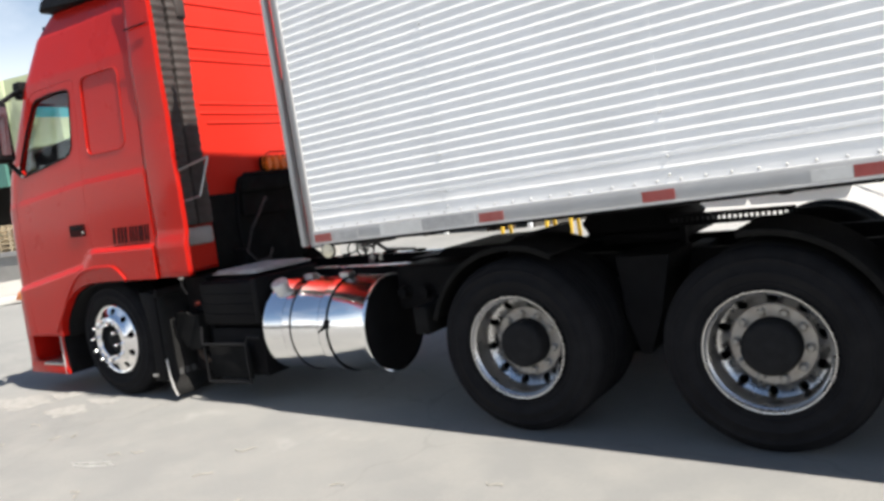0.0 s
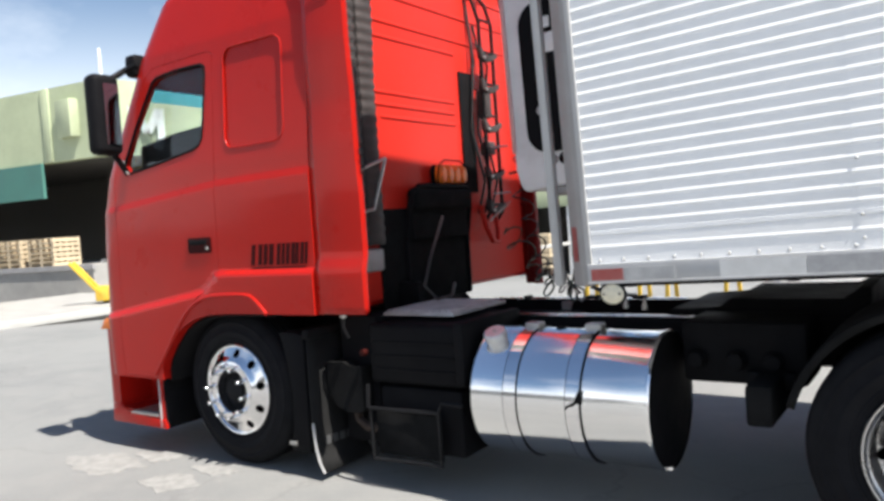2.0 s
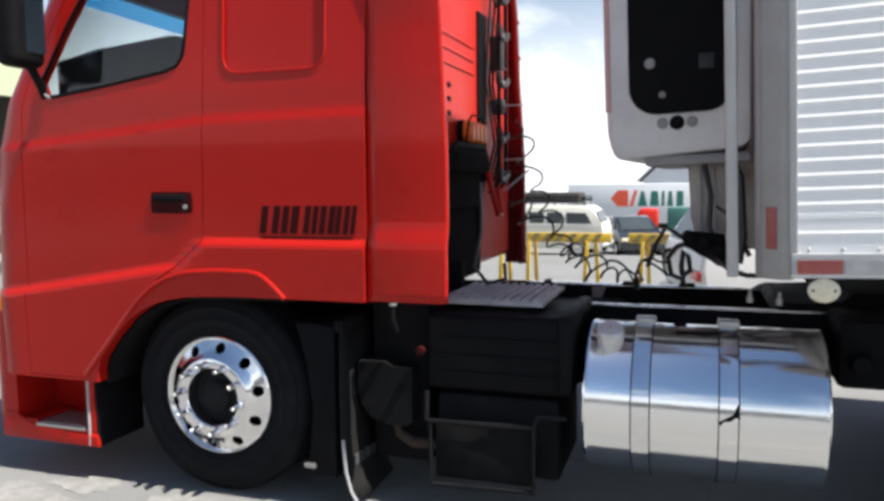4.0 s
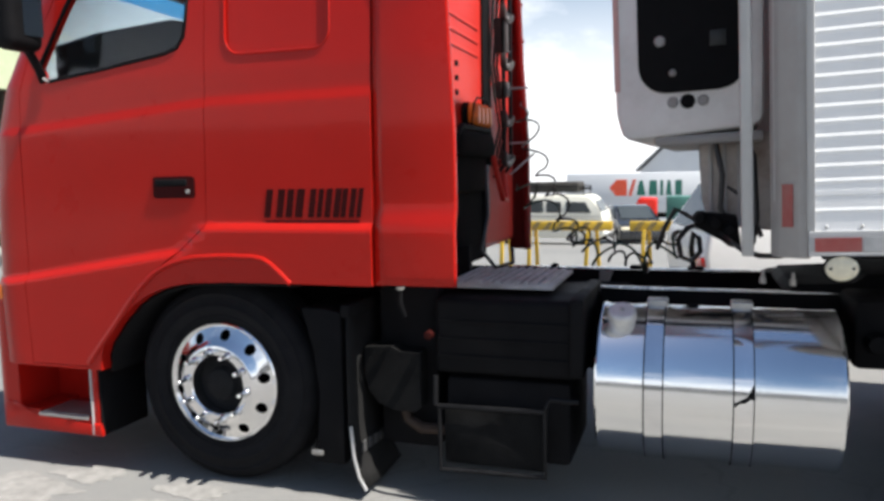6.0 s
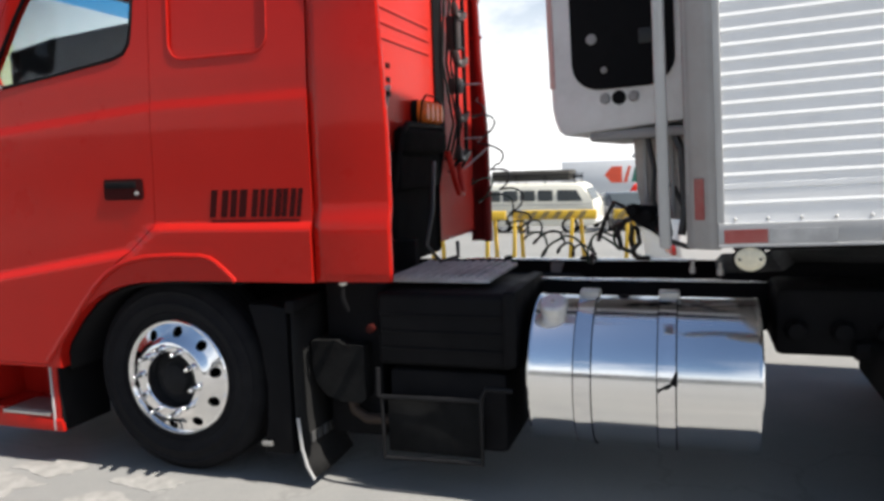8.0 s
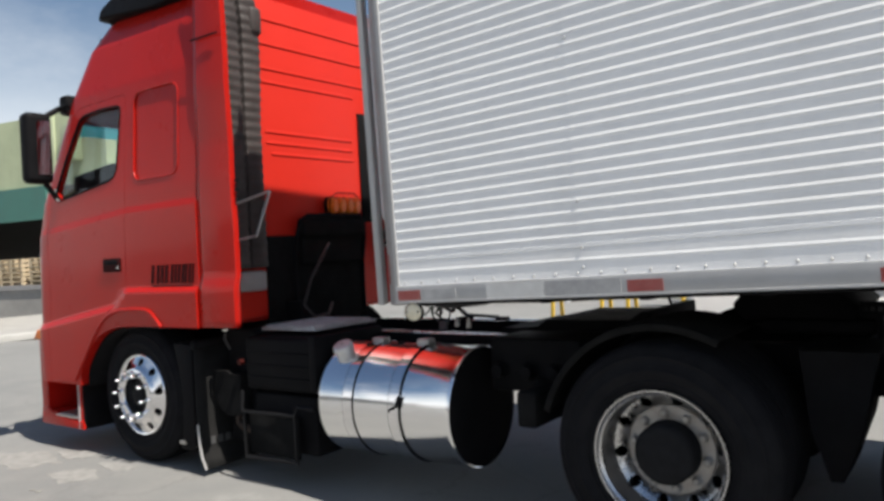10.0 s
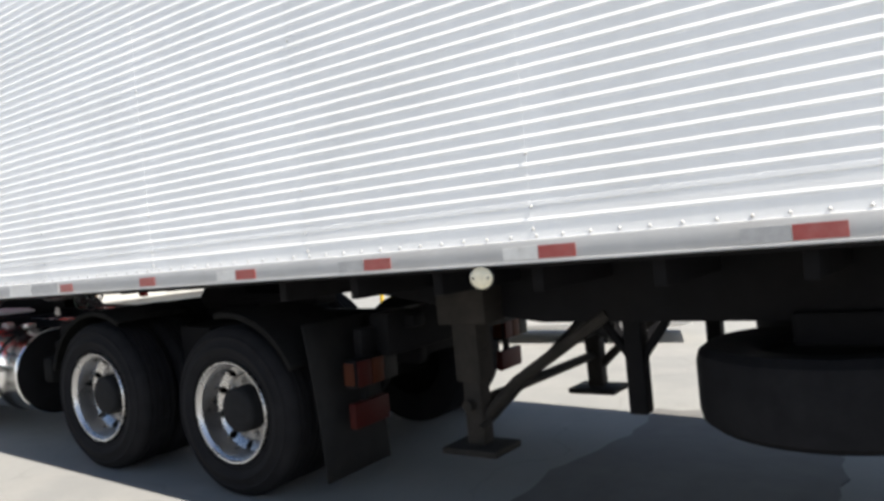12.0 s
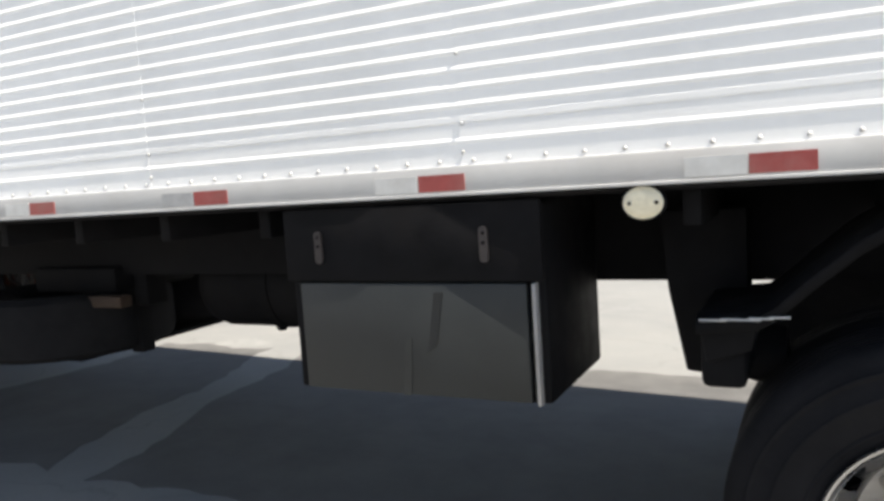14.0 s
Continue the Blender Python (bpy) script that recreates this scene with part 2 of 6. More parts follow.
CAR_DARK = surface("dark_car_paint", (0.02, 0.022, 0.026), 0.3, vary=0.1, scale=2.0, coat=0.6)
CAR_GLASS = surface("dark_car_glass", (0.05, 0.06, 0.065), 0.08, vary=0.1, scale=2.0)
FAR_WHITE = surface("far_trailer_sheet", (0.72, 0.74, 0.75), 0.5, vary=0.04, scale=0.5)
SIGN_GREEN = surface("dark_green_sign_paint", (0.02, 0.15, 0.11), 0.5, vary=0.1, scale=3.0)
SIGN_RED = surface("orange_red_sign_paint", (0.70, 0.09, 0.04), 0.5, vary=0.1, scale=3.0)
ROOF_GREY = surface("grey_roof_sheet", (0.36, 0.37, 0.38), 0.6, vary=0.1, scale=0.4)
CABLE = surface("black_hose", (0.022, 0.022, 0.022), 0.45, vary=0.2, scale=30.0)
CABLE_GREEN = surface("dark_green_hose", (0.03, 0.06, 0.04), 0.45, vary=0.2, scale=30.0)
SEAT = surface("dark_cab_trim", (0.022, 0.023, 0.026), 0.8, vary=0.15, scale=10.0)
KERB = surface("kerb_concrete", (0.44, 0.43, 0.40), 0.8, vary=0.12, scale=2.0, bump=0.2)
IRON = surface("cast_iron_cover", (0.27, 0.26, 0.24), 0.85, metal=0.0, vary=0.15, scale=6.0, bump=0.25)


def glass(name, tint, rough=0.02):
    m = bpy.data.materials.new(name)
    m.use_nodes = True
    t = m.node_tree
    b = t.nodes["Principled BSDF"]
    t.nodes.remove(b)
    clear = t.nodes.new("ShaderNodeBsdfTransparent")
    clear.inputs["Color"].default_value = (*tint, 1)
    gloss = t.nodes.new("ShaderNodeBsdfGlossy")
    gloss.inputs["Roughness"].default_value = rough
    lw = t.nodes.new("ShaderNodeLayerWeight")
    lw.inputs["Blend"].default_value = 0.5
    po = t.nodes.new("ShaderNodeMath")
    po.operation = "POWER"
    po.inputs[1].default_value = 4.5
    t.links.new(lw.outputs["Facing"], po.inputs[0])
    fr = t.nodes.new("ShaderNodeMapRange")
    fr.inputs["To Min"].default_value, fr.inputs["To Max"].default_value = 0.03, 0.75
    t.links.new(po.outputs["Value"], fr.inputs["Value"])
    ms = t.nodes.new("ShaderNodeMixShader")
    t.links.new(fr.outputs["Result"], ms.inputs["Fac"])
    t.links.new(clear.outputs["BSDF"], ms.inputs[1])
    t.links.new(gloss.outputs["BSDF"], ms.inputs[2])
    t.links.new(ms.outputs["Shader"], t.nodes["Material Output"].inputs["Surface"])
    return m


GLASS = glass("window_glass", (0.94, 0.965, 0.96))
GLASS_BLUE = glass("blue_sun_band_glass", (0.33, 0.66, 0.86))


def yard_material():
    """Worn concrete and asphalt of the yard: broad pale and dark areas, fine grain, cracks and a few pale spills."""
    m = bpy.data.materials.new("yard_concrete")
    m.use_nodes = True
    t = m.node_tree
    b = t.nodes["Principled BSDF"]
    co = t.nodes.new("ShaderNodeTexCoord")

    def noise_at(scale, detail, low, high, rough=0.6):
        n = t.nodes.new("ShaderNodeTexNoise")
        n.inputs["Scale"].default_value, n.inputs["Detail"].default_value, n.inputs["Roughness"].default_value = scale, detail, rough
        t.links.new(co.outputs["Object"], n.inputs["Vector"])
        r = t.nodes.new("ShaderNodeMapRange")
        r.inputs["From Min"].default_value, r.inputs["From Max"].default_value = low, high
        t.links.new(n.outputs["Fac"], r.inputs["Value"])
        return n.outputs["Fac"], r.outputs["Result"]

    def blend(fac, a, bb):
        x = t.nodes.new("ShaderNodeMix")
        x.data_type = "RGBA"
        t.links.new(fac, x.inputs["Factor"])
        if isinstance(a, tuple):
            x.inputs["A"].default_value = (*a, 1)
        else:
            t.links.new(a, x.inputs["A"])
        x.inputs["B"].default_value = (*bb, 1)
        return x.outputs["Result"]

    _, broad = noise_at(0.35, 4.0, 0.38, 0.62)
    _, mid = noise_at(2.3, 8.0, 0.42, 0.72)
    grain_raw, grain = noise_at(55.0, 6.0, 0.35, 0.7, 0.7)
    _, spill = noise_at(1.1, 9.0, 0.60, 0.66, 0.75)
    c = blend(broad, (0.205, 0.205, 0.195), (0.168, 0.169, 0.164))
    c = blend(mid, c, (0.211, 0.208, 0.196))
    half = t.nodes.new("ShaderNodeMath")
    half.operation = "MULTIPLY"
    half.inputs[1].default_value = 0.35
    t.links.new(grain, half.inputs[0])
    c = blend(half.outputs[0], c, (0.124, 0.124, 0.120))
    sp = t.nodes.new("ShaderNodeMath")
    sp.operation = "MULTIPLY"
    sp.inputs[1].default_value = 0.30
    t.links.new(spill, sp.inputs[0])
    c = blend(sp.outputs[0], c, (0.282, 0.282, 0.267))
    vor = t.nodes.new("ShaderNodeTexVoronoi")
    vor.feature = "DISTANCE_TO_EDGE"
    vor.inputs["Scale"].default_value = 0.45
    wob = t.nodes.new("ShaderNodeTexNoise")
    wob.inputs["Scale"].default_value, wob.inputs["Detail"].default_value = 1.6, 6.0
    t.links.new(co.outputs["Object"], wob.inputs["Vector"])
    addv = t.nodes.new("ShaderNodeVectorMath")
    addv.operation = "MULTIPLY_ADD"
    addv.inputs[1].default_value = (0.774, 0.774, 0.774)
    t.links.new(wob.outputs["Color"], addv.inputs[0])
    t.links.new(co.outputs["Object"], addv.inputs[2])
    t.links.new(addv.outputs["Vector"], vor.inputs["Vector"])
    ck = t.nodes.new("ShaderNodeMapRange")
    ck.inputs["From Min"].default_value, ck.inputs["From Max"].default_value = 0.0, 0.006
    ck.inputs["To Min"].default_value, ck.inputs["To Max"].default_value = 0.35, 0.0
    t.links.new(vor.outputs["Distance"], ck.inputs["Value"])
    c = blend(ck.outputs["Result"], c, (0.103, 0.100, 0.096))
    t.links.new(c, b.inputs["Base Color"])
    b.inputs["Roughness"].default_value = 0.85
    bp = t.nodes.new("ShaderNodeBump")
    bp.inputs["Strength"].default_value, bp.inputs["Distance"].default_value = 0.35, 0.008
    t.links.new(grain_raw, bp.inputs["Height"])
    t.links.new(bp.outputs["Normal"], b.inputs["Normal"])
    return m


YARD = yard_material()


# ---- mesh helpers ----
def mesh_of(name, bm, material, smooth=None):
    me = bpy.data.meshes.new(name)
    bmesh.ops.recalc_face_normals(bm, faces=bm.faces)
    bm.to_mesh(me)
    bm.free()
    me.materials.append(material)
    if smooth:
        me.shade_smooth()
        me.set_sharp_from_angle(angle=radians(smooth))
    return me


def part(name, bm, material, parent, label="", smooth=35):
    ob = new(name, bm if isinstance(bm, bpy.types.Mesh) else mesh_of(name, bm, material, smooth))
    ob.parent = parent
    return tagged(ob, label)


def alone(name, bm, material, label, category, group="", kind="", smooth=35):
    ob = new(name, bm if isinstance(bm, bpy.types.Mesh) else mesh_of(name, bm, material, smooth))
    return tagged(ob, label, category, group, kind)


def thing(name, label, category, m=None, group="", kind=""):
    ob = tagged(new(name), label, category, group, kind)
    ob.empty_display_size = 0.2
    if m is not None:
        ob.matrix_basis = m
    return ob


def put(bm, geom_verts, m):
    bmesh.ops.transform(bm, matrix=m, verts=geom_verts)


def box(bm, x0, x1, y0, y1, z0, z1, bevel=0.0, m=None, seg=2):
    g = bmesh.ops.create_cube(bm, size=1)
    vs = g["verts"]
    for v in vs:
        v.co = Vector((x0 + (x1 - x0) * (v.co.x + 0.5), y0 + (y1 - y0) * (v.co.y + 0.5), z0 + (z1 - z0) * (v.co.z + 0.5)))
    if bevel:
        es = list({e for v in vs for e in v.link_edges})
        r = bmesh.ops.bevel(bm, geom=es, offset=bevel, segments=seg, affect="EDGES", profile=0.5)
        vs = list({v for f in r["faces"] for v in f.verts} | {v for v in vs if v.is_valid})
    if m is not None:
        put(bm, vs, m)
    return bm


def boxm(*a, **k):
    return box(bmesh.new(), *a, **k)


def prism(bm, pts, d0, d1, axis="y", bevel=0.0):
    """A polygon given in the two other axes, drawn out along axis from d0 to d1."""
    def at(p, d):
        return {"y": (p[0], d, p[1]), "x": (d, p[0], p[1]), "z": (p[0], p[1], d)}[axis]
    a = [bm.verts.new(at(p, d0)) for p in pts]
    b = [bm.verts.new(at(p, d1)) for p in pts]
    n = len(pts)
    fs = [bm.faces.new(a), bm.faces.new(b[::-1])]
    for i in range(n):
        fs.append(bm.faces.new((a[i], b[i], b[(i + 1) % n], a[(i + 1) % n])))
    if bevel:
        es = list({e for f in fs for e in f.edges})
        bmesh.ops.bevel(bm, geom=es, offset=bevel, segments=2, affect="EDGES", profile=0.5)
    return bm


def prismm(*a, **k):
    return prism(bmesh.new(), *a, **k)


def lathe(bm, profile, seg=48, m=None, closed=False):
    """Turns (radius, depth) round the y axis. Depth runs along +y."""
    rings = []
    for r, d in profile:
        if r < 1e-5:
            rings.append([bm.verts.new((0, d, 0))])
        else:
            rings.append([bm.verts.new((r * math.cos(2 * math.pi * i / seg), d, r * math.sin(2 * math.pi * i / seg))) for i in range(seg)])
    pairs = list(zip(rings, rings[1:])) + ([(rings[-1], rings[0])] if closed else [])
    for a, b in pairs:
        for i in range(seg):
            j = (i + 1) % seg
            if len(a) == 1 and len(b) == 1:
                continue
            if len(a) == 1:
                bm.faces.new((a[0], b[i], b[j]))
            elif len(b) == 1:
                bm.faces.new((a[i], b[0], a[j]))
            else:
                bm.faces.new((a[i], b[i], b[j], a[j]))
    if m is not None:
        put(bm, [v for r in rings for v in r], m)
    return bm


def rod(bm, a, b, r, seg=10, r2=None):
    """A round bar from a to b."""
    a, b = Vector(a), Vector(b)
    d = b - a
    g = bmesh.ops.create_cone(bm, cap_ends=True, segments=seg, radius1=r, radius2=r if r2 is None else r2, depth=d.length)
    put(bm, g["verts"], Matrix.Translation((a + b) / 2) @ d.to_track_quat("Z", "Y").to_matrix().to_4x4())
    return bm


def tube(bm, pts, r, seg=8, closed=False):
    """A bent round bar along points."""
    pts = [Vector(p) for p in pts]
    rings, up = [], None
    n = len(pts)
    for i, p in enumerate(pts):
        d = (pts[(i + 1) % n] - pts[i - 1]) if closed or 0 < i < n - 1 else (pts[1] - pts[0] if i == 0 else pts[-1] - pts[-2])
        d.normalize()
        if up is None:
            up = d.orthogonal().normalized()
        up = (up - d * up.dot(d)).normalized()
        side = d.cross(up)
        rings.append([bm.verts.new(p + r * (math.cos(2 * math.pi * k / seg) * up + math.sin(2 * math.pi * k / seg) * side)) for k in range(seg)])
    last = n if closed else n - 1
    for i in range(last):
        a, b = rings[i], rings[(i + 1) % n]
        for k in range(seg):
            bm.faces.new((a[k], a[(k + 1) % seg], b[(k + 1) % seg], b[k]))
    if not closed:
        bm.faces.new(rings[0][::-1])
        bm.faces.new(rings[-1])
    return bm


def carve(base, tools):
    """Cuts, or keeps, what the tool meshes hold: (mesh, 'DIFFERENCE' or 'INTERSECT'). Returns a new mesh."""
    ob = new("carve_base", base)
    made = []
    for me, how in tools:
        tool = new("carve_tool", me)
        made.append(tool)
        mod = ob.modifiers.new("cut", "BOOLEAN")
        mod.operation, mod.object, mod.solver = how, tool, "EXACT"
    bpy.context.view_layer.update()
    out = bpy.data.meshes.new_from_object(ob.evaluated_get(bpy.context.evaluated_depsgraph_get()))
    for o in (ob, *made):
        bpy.data.objects.remove(o)
    return out


def finish(me, material, smooth=32):
    me.materials.clear()
    me.materials.append(material)
    me.shade_smooth()
    me.set_sharp_from_angle(angle=radians(smooth))
    return me


def raw(bm):
    me = bpy.data.meshes.new("shape")
    bmesh.ops.recalc_face_normals(bm, faces=bm.faces)
    bm.to_mesh(me)
    bm.free()
    return me


def rounded(x0, x1, z0, z1, r, seg=6):
    """Corner points of a rounded rectangle."""
    pts = []
    for cx, cz, a0 in ((x1 - r, z1 - r, 0), (x0 + r, z1 - r, 90), (x0 + r, z0 + r, 180), (x1 - r, z0 + r, 270)):
        for i in range(seg + 1):
            a = radians(a0 + 90 * i / seg)
            pts.append((cx + r * math.cos(a), cz + r * math.sin(a)))
    return pts


def lerp_table(table, z):
    for (z0, *a), (z1, *b) in zip(table, table[1:]):
        if z <= z1:
            k = min(1, max(0, (z - z0) / (z1 - z0)))
            return [p + (q - p) * k for p, q in zip(a, b)]
    return list(table[-1][1:])


# ---- ground ----
def ground_height(x, y):
    return 0.0 if y < 4 else -0.056 * (y - 4)


bm = bmesh.new()
xs = [-900, -300, -100, -60, -30, -15, -8, 0, 8, 16, 30, 60, 120, 300, 900]
ys = [-900, -300, -100, -40, -15, -5, 0, 2, 4, 6, 10, 20, 40, 80, 160, 400, 900]
grid = [[bm.verts.new((x, y, ground_height(x, y))) for y in ys] for x in xs]
for i in range(len(xs) - 1):
    for j in range(len(ys) - 1):
        bm.faces.new((grid[i][j], grid[i + 1][j], grid[i + 1][j + 1], grid[i][j + 1]))
alone("ground", bm, YARD, "worn pale concrete and asphalt yard with faint cracks", "ground", kind="structure", smooth=60)


# ---- tractor unit ----
MID = 1.18  # the truck's middle line
tractor = thing("truck_tractor", "red lowered long-haul truck tractor with chrome tank, parked in the yard", "truck")

CAB = [  # height, front, half width, corner radius
    (0.55, -1.40, 1.250, 0.20), (1.00, -1.43, 1.250, 0.21), (1.50, -1.42, 1.250, 0.22), (1.75, -1.40, 1.250, 0.23), (2.00, -1.34, 1.245, 0.25),
    (2.80, -0.93, 1.195, 0.29), (3.15, -0.71, 1.140, 0.28), (3.33, -0.54, 1.070, 0.26), (3.42, -0.38, 1.000, 0.22), (3.455, -0.22, 0.930, 0.18)]


def cab_skin(z):
    """The near side's place across the truck at a height."""
    return MID - lerp_table(CAB, z)[1]


def band_line(x):
    """The top of the swelling lower band of the cab's side."""
    if x > 0:
        return 1.297
    if x > -0.14:
        return 1.175 + (x + 0.14) / 0.14 * 0.122
    return 1.026 + (x + 1.09) / 0.95 * 0.148


def swell(x, z):
    """How far the side stands out: the lower band and the crease under the windows."""
    k = min(1, max(0, (band_line(x) - z + 0.010) / 0.042))
    crease = 1.80 + (min(x, 0) + 1.0) * 0.085 if x < 0 else 1.887 + x * 0.012
    c = min(1, max(0, (crease - z) / 0.042))
    return 0.032 * k * k * (3 - 2 * k) + 0.010 * c


def cab_loft(rear, inset=0.0, z0=0.55, z1=3.455, step=0.0125, shaped=True):
    bm = bmesh.new()
    rings = []
    n = round((z1 - z0) / step)
    for i in range(n + 1):
        z = z0 + (z1 - z0) * i / n
        f, hw, rc = lerp_table(CAB, z)
        f, hw = f + inset, hw - inset
        pts = []
        ns = 46
        for k in range(ns):
            x = rear + (f + rc - rear) * k / ns
            pts.append((x, MID - hw - (swell(x, z) if shaped else 0)))
        for k in range(10):
            a = radians(270 - 90 * k / 10)
            w = swell(f + rc, z) * (1 - k / 10) if shaped else 0
            pts.append((f + rc + rc * math.cos(a), MID - hw + rc + rc * math.sin(a) - w))
        for k in range(8):
            y = MID - hw + rc + (2 * hw - 2 * rc) * k / 8
            bow = 0.05 * (1 - ((y - MID) / hw) ** 2)
            pts.append((f - bow + 0.05 * (1 - ((hw - rc) / hw) ** 2), y))
        for k in range(10):
            a = radians(180 - 90 * k / 10)
            pts.append((f + rc + rc * math.cos(a), MID + hw - rc + rc * math.sin(a)))
        for k in range(ns + 1):
            x = f + rc + (rear - f - rc) * k / ns
            pts.append((x, MID + hw + (swell(x, z) if shaped else 0)))
        rings.append([bm.verts.new((x, y, z)) for x, y in pts])
    for a, b in zip(rings, rings[1:]):
        for k in range(len(a)):
            j = (k + 1) % len(a)
            bm.faces.new((a[k], a[j], b[j], b[k]))
    bm.faces.new(rings[0][::-1])
    bm.faces.new(rings[-1])
    return bm


def shaped_prism(pts, depth, near=-0.4):
    """A cutter through the cab's near side, as deep as asked under its skin at every point."""
    bm = bmesh.new()
    a = [bm.verts.new((x, near, z)) for x, z in pts]
    b = [bm.verts.new((x, cab_skin(z) - swell(x, z) + depth, z)) for x, z in pts]
    n = len(pts)
    bmesh.ops.triangulate(bm, faces=[bm.faces.new(a), bm.faces.new(b[::-1])])
    for i in range(n):
        bm.faces.new((a[i], b[i], b[(i + 1) % n], a[(i + 1) % n]))
    return bm


ARCH = [(-0.72, 0.30), (-0.72, 0.586), (-0.64, 0.68), (-0.542, 0.79), (-0.46, 0.89), (-0.37, 0.987), (-0.29, 1.055), (-0.21, 1.098), (-0.13, 1.123),
        (-0.045, 1.138), (0.11, 1.146), (0.269, 1.144), (0.32, 1.135), (0.358, 1.114), (0.41, 1.07), (0.457, 1.024)]
ARCH_IN = [(-0.64, 0.30), (-0.64, 0.62), (-0.617, 0.68), (-0.53, 0.79), (-0.425, 0.892), (-0.34, 0.945), (-0.249, 0.980), (-0.16, 1.0), (-0.083, 1.012), (0.12, 1.022), (0.323, 1.024)]
WINDOW = [(-0.965, 2.085), (-0.945, 2.035), (-0.895, 2.012), (-0.6, 2.047), (-0.20, 2.103), (-0.13, 2.125), (-0.092, 2.175), (-0.080, 2.25),
          (-0.045, 2.58), (-0.05, 2.635), (-0.09, 2.655), (-0.35, 2.66), (-0.56, 2.645), (-0.62, 2.615), (-0.80, 2.36)]
DOOR = [(-1.085, 0.566), (-0.728, 0.566), (-0.565, 0.775), (-0.385, 0.995), (-0.14, 1.172), (0.0, 1.285), (0.012, 1.60), (0.022, 2.25), (0.03, 2.70),
        (-0.02, 2.725), (-0.60, 2.715), (-0.72, 2.64), (-1.04, 2.12), (-1.10, 1.95), (-1.105, 1.03)]
shell = carve(raw(cab_loft(0.91)), [
    (raw(cab_loft(0.865, 0.045, 1.16, 3.40, 0.16, False)), "DIFFERENCE"),
    (raw(prismm(ARCH_IN + [(1.6, 1.024), (1.6, 0.30)], -0.5, 3.0)), "DIFFERENCE"),
    (raw(prismm(WINDOW, -0.5, 3.0)), "DIFFERENCE"),
    (raw(prismm(rounded(0.13, 2.23, 1.80, 2.66, 0.10), -2.0, -0.6, "x")), "DIFFERENCE")])
grow = [(x + (0.004 if x > -0.5 else -0.004), z + (0.004 if z > 1.4 else -0.004)) for x, z in DOOR]
cuts = [(raw(shaped_prism(rounded(0.135, 0.668, 2.075, 2.715, 0.08), 0.010)), "DIFFERENCE"),
        (raw(shaped_prism([(0.864, 1.0), (0.95, 1.0), (0.95, 1.6), (0.95, 2.3), (0.95, 3.0), (0.867, 3.0), (0.867, 2.3), (0.864, 1.6)], 0.03)), "DIFFERENCE")]
body = carve(shell.copy(), [(raw(prismm(grow, -0.5, 0.22)), "DIFFERENCE")] + cuts)
door = carve(shell, [(raw(prismm(DOOR, -0.5, 0.22)), "INTERSECT")])
cab = part("cab", finish(body, RED), None, tractor, "glossy red steel sleeper cab")
door_ob = part("door", finish(door, RED), None, tractor, "closed red driver door")

# window glass with the blue band at the top of the windscreen
pane = part("window_pane", prismm([(x, z) for x, z in WINDOW], cab_skin(2.3) + 0.020, cab_skin(2.3) + 0.024), GLASS, door_ob, "clear side window glass")
for v in pane.data.vertices:
    v.co.y += cab_skin(v.co.z) - cab_skin(2.3)
far_pane = part("window_pane", prismm([(x, z) for x, z in WINDOW], 0, 0.004), GLASS, cab)
for v in far_pane.data.vertices:
    v.co.y += 2 * MID - cab_skin(v.co.z) - 0.03


def screen(z0, z1, name, material, label):
    bm = bmesh.new()
    f0, f1 = lerp_table(CAB, z0)[0], lerp_table(CAB, z1)[0]
    vs = [bm.verts.new(p) for p in ((f0 + 0.01, 0.10, z0), (f0 - 0.03, MID, z0), (f0 + 0.01, 2.26, z0), (f1 + 0.01, 2.26, z1), (f1 - 0.03, MID, z1), (f1 + 0.01, 0.10, z1))]
    bm.faces.new((vs[0], vs[1], vs[4], vs[5]))
    bm.faces.new((vs[1], vs[2], vs[3], vs[4]))
    ob = part(name, bm, material, cab, label)
    ob.modifiers.new("thick", "SOLIDIFY").thickness = 0.005
    ob.visible_shadow = False


screen(1.79, 2.570, "windscreen", GLASS, "clear windscreen")
screen(2.573, 2.70, "sun_band", GLASS_BLUE, "blue tinted band of the windscreen")
pane.visible_shadow = far_pane.visible_shadow = False
bm = bmesh.new()
tube(bm, [(x, cab_skin(z) + 0.004, z) for x, z in WINDOW], 0.011, 6, True)
part("window_seal", bm, BLACK_PLASTIC, door_ob, "black rubber window seal")
bm = bmesh.new()
tube(bm, [(-0.955, cab_skin(2.1) - 0.012, 2.11), (-0.945, cab_skin(2.04) - 0.016, 2.045), (-0.89, cab_skin(2.0) - 0.016, 2.008)], 0.007, 6)
part("corner_trim", bm, STEEL, door_ob, "bright corner trim of the window")

# cab interior
part("seat", boxm(-0.55, -0.02, 0.25, 0.80, 1.35, 1.95, 0.06), SEAT, cab, "dark driver seat")
part("seat", boxm(-0.12, 0.05, 0.28, 0.78, 1.85, 2.30, 0.06), SEAT, cab)
part("dashboard", prismm([(-1.30, 1.3), (-0.85, 1.3), (-0.80, 1.75), (-0.95, 1.84), (-1.30, 1.80)], 0.15, 2.2, bevel=0.02), SEAT, cab, "dark dashboard")
part("dash_cowl", prismm([(0.14, 1.78), (0.14, 2.23), (0.45, 2.35), (1.05, 2.53), (1.20, 2.54), (1.28, 2.48), (1.34, 1.78)], -1.06, -0.98, "x", 0.015), SEAT, cab, "dark raised instrument cowl")
part("far_door_trim", boxm(-0.95, -0.05, 2.28, 2.33, 1.4, 2.06, 0.02), SEAT, cab)
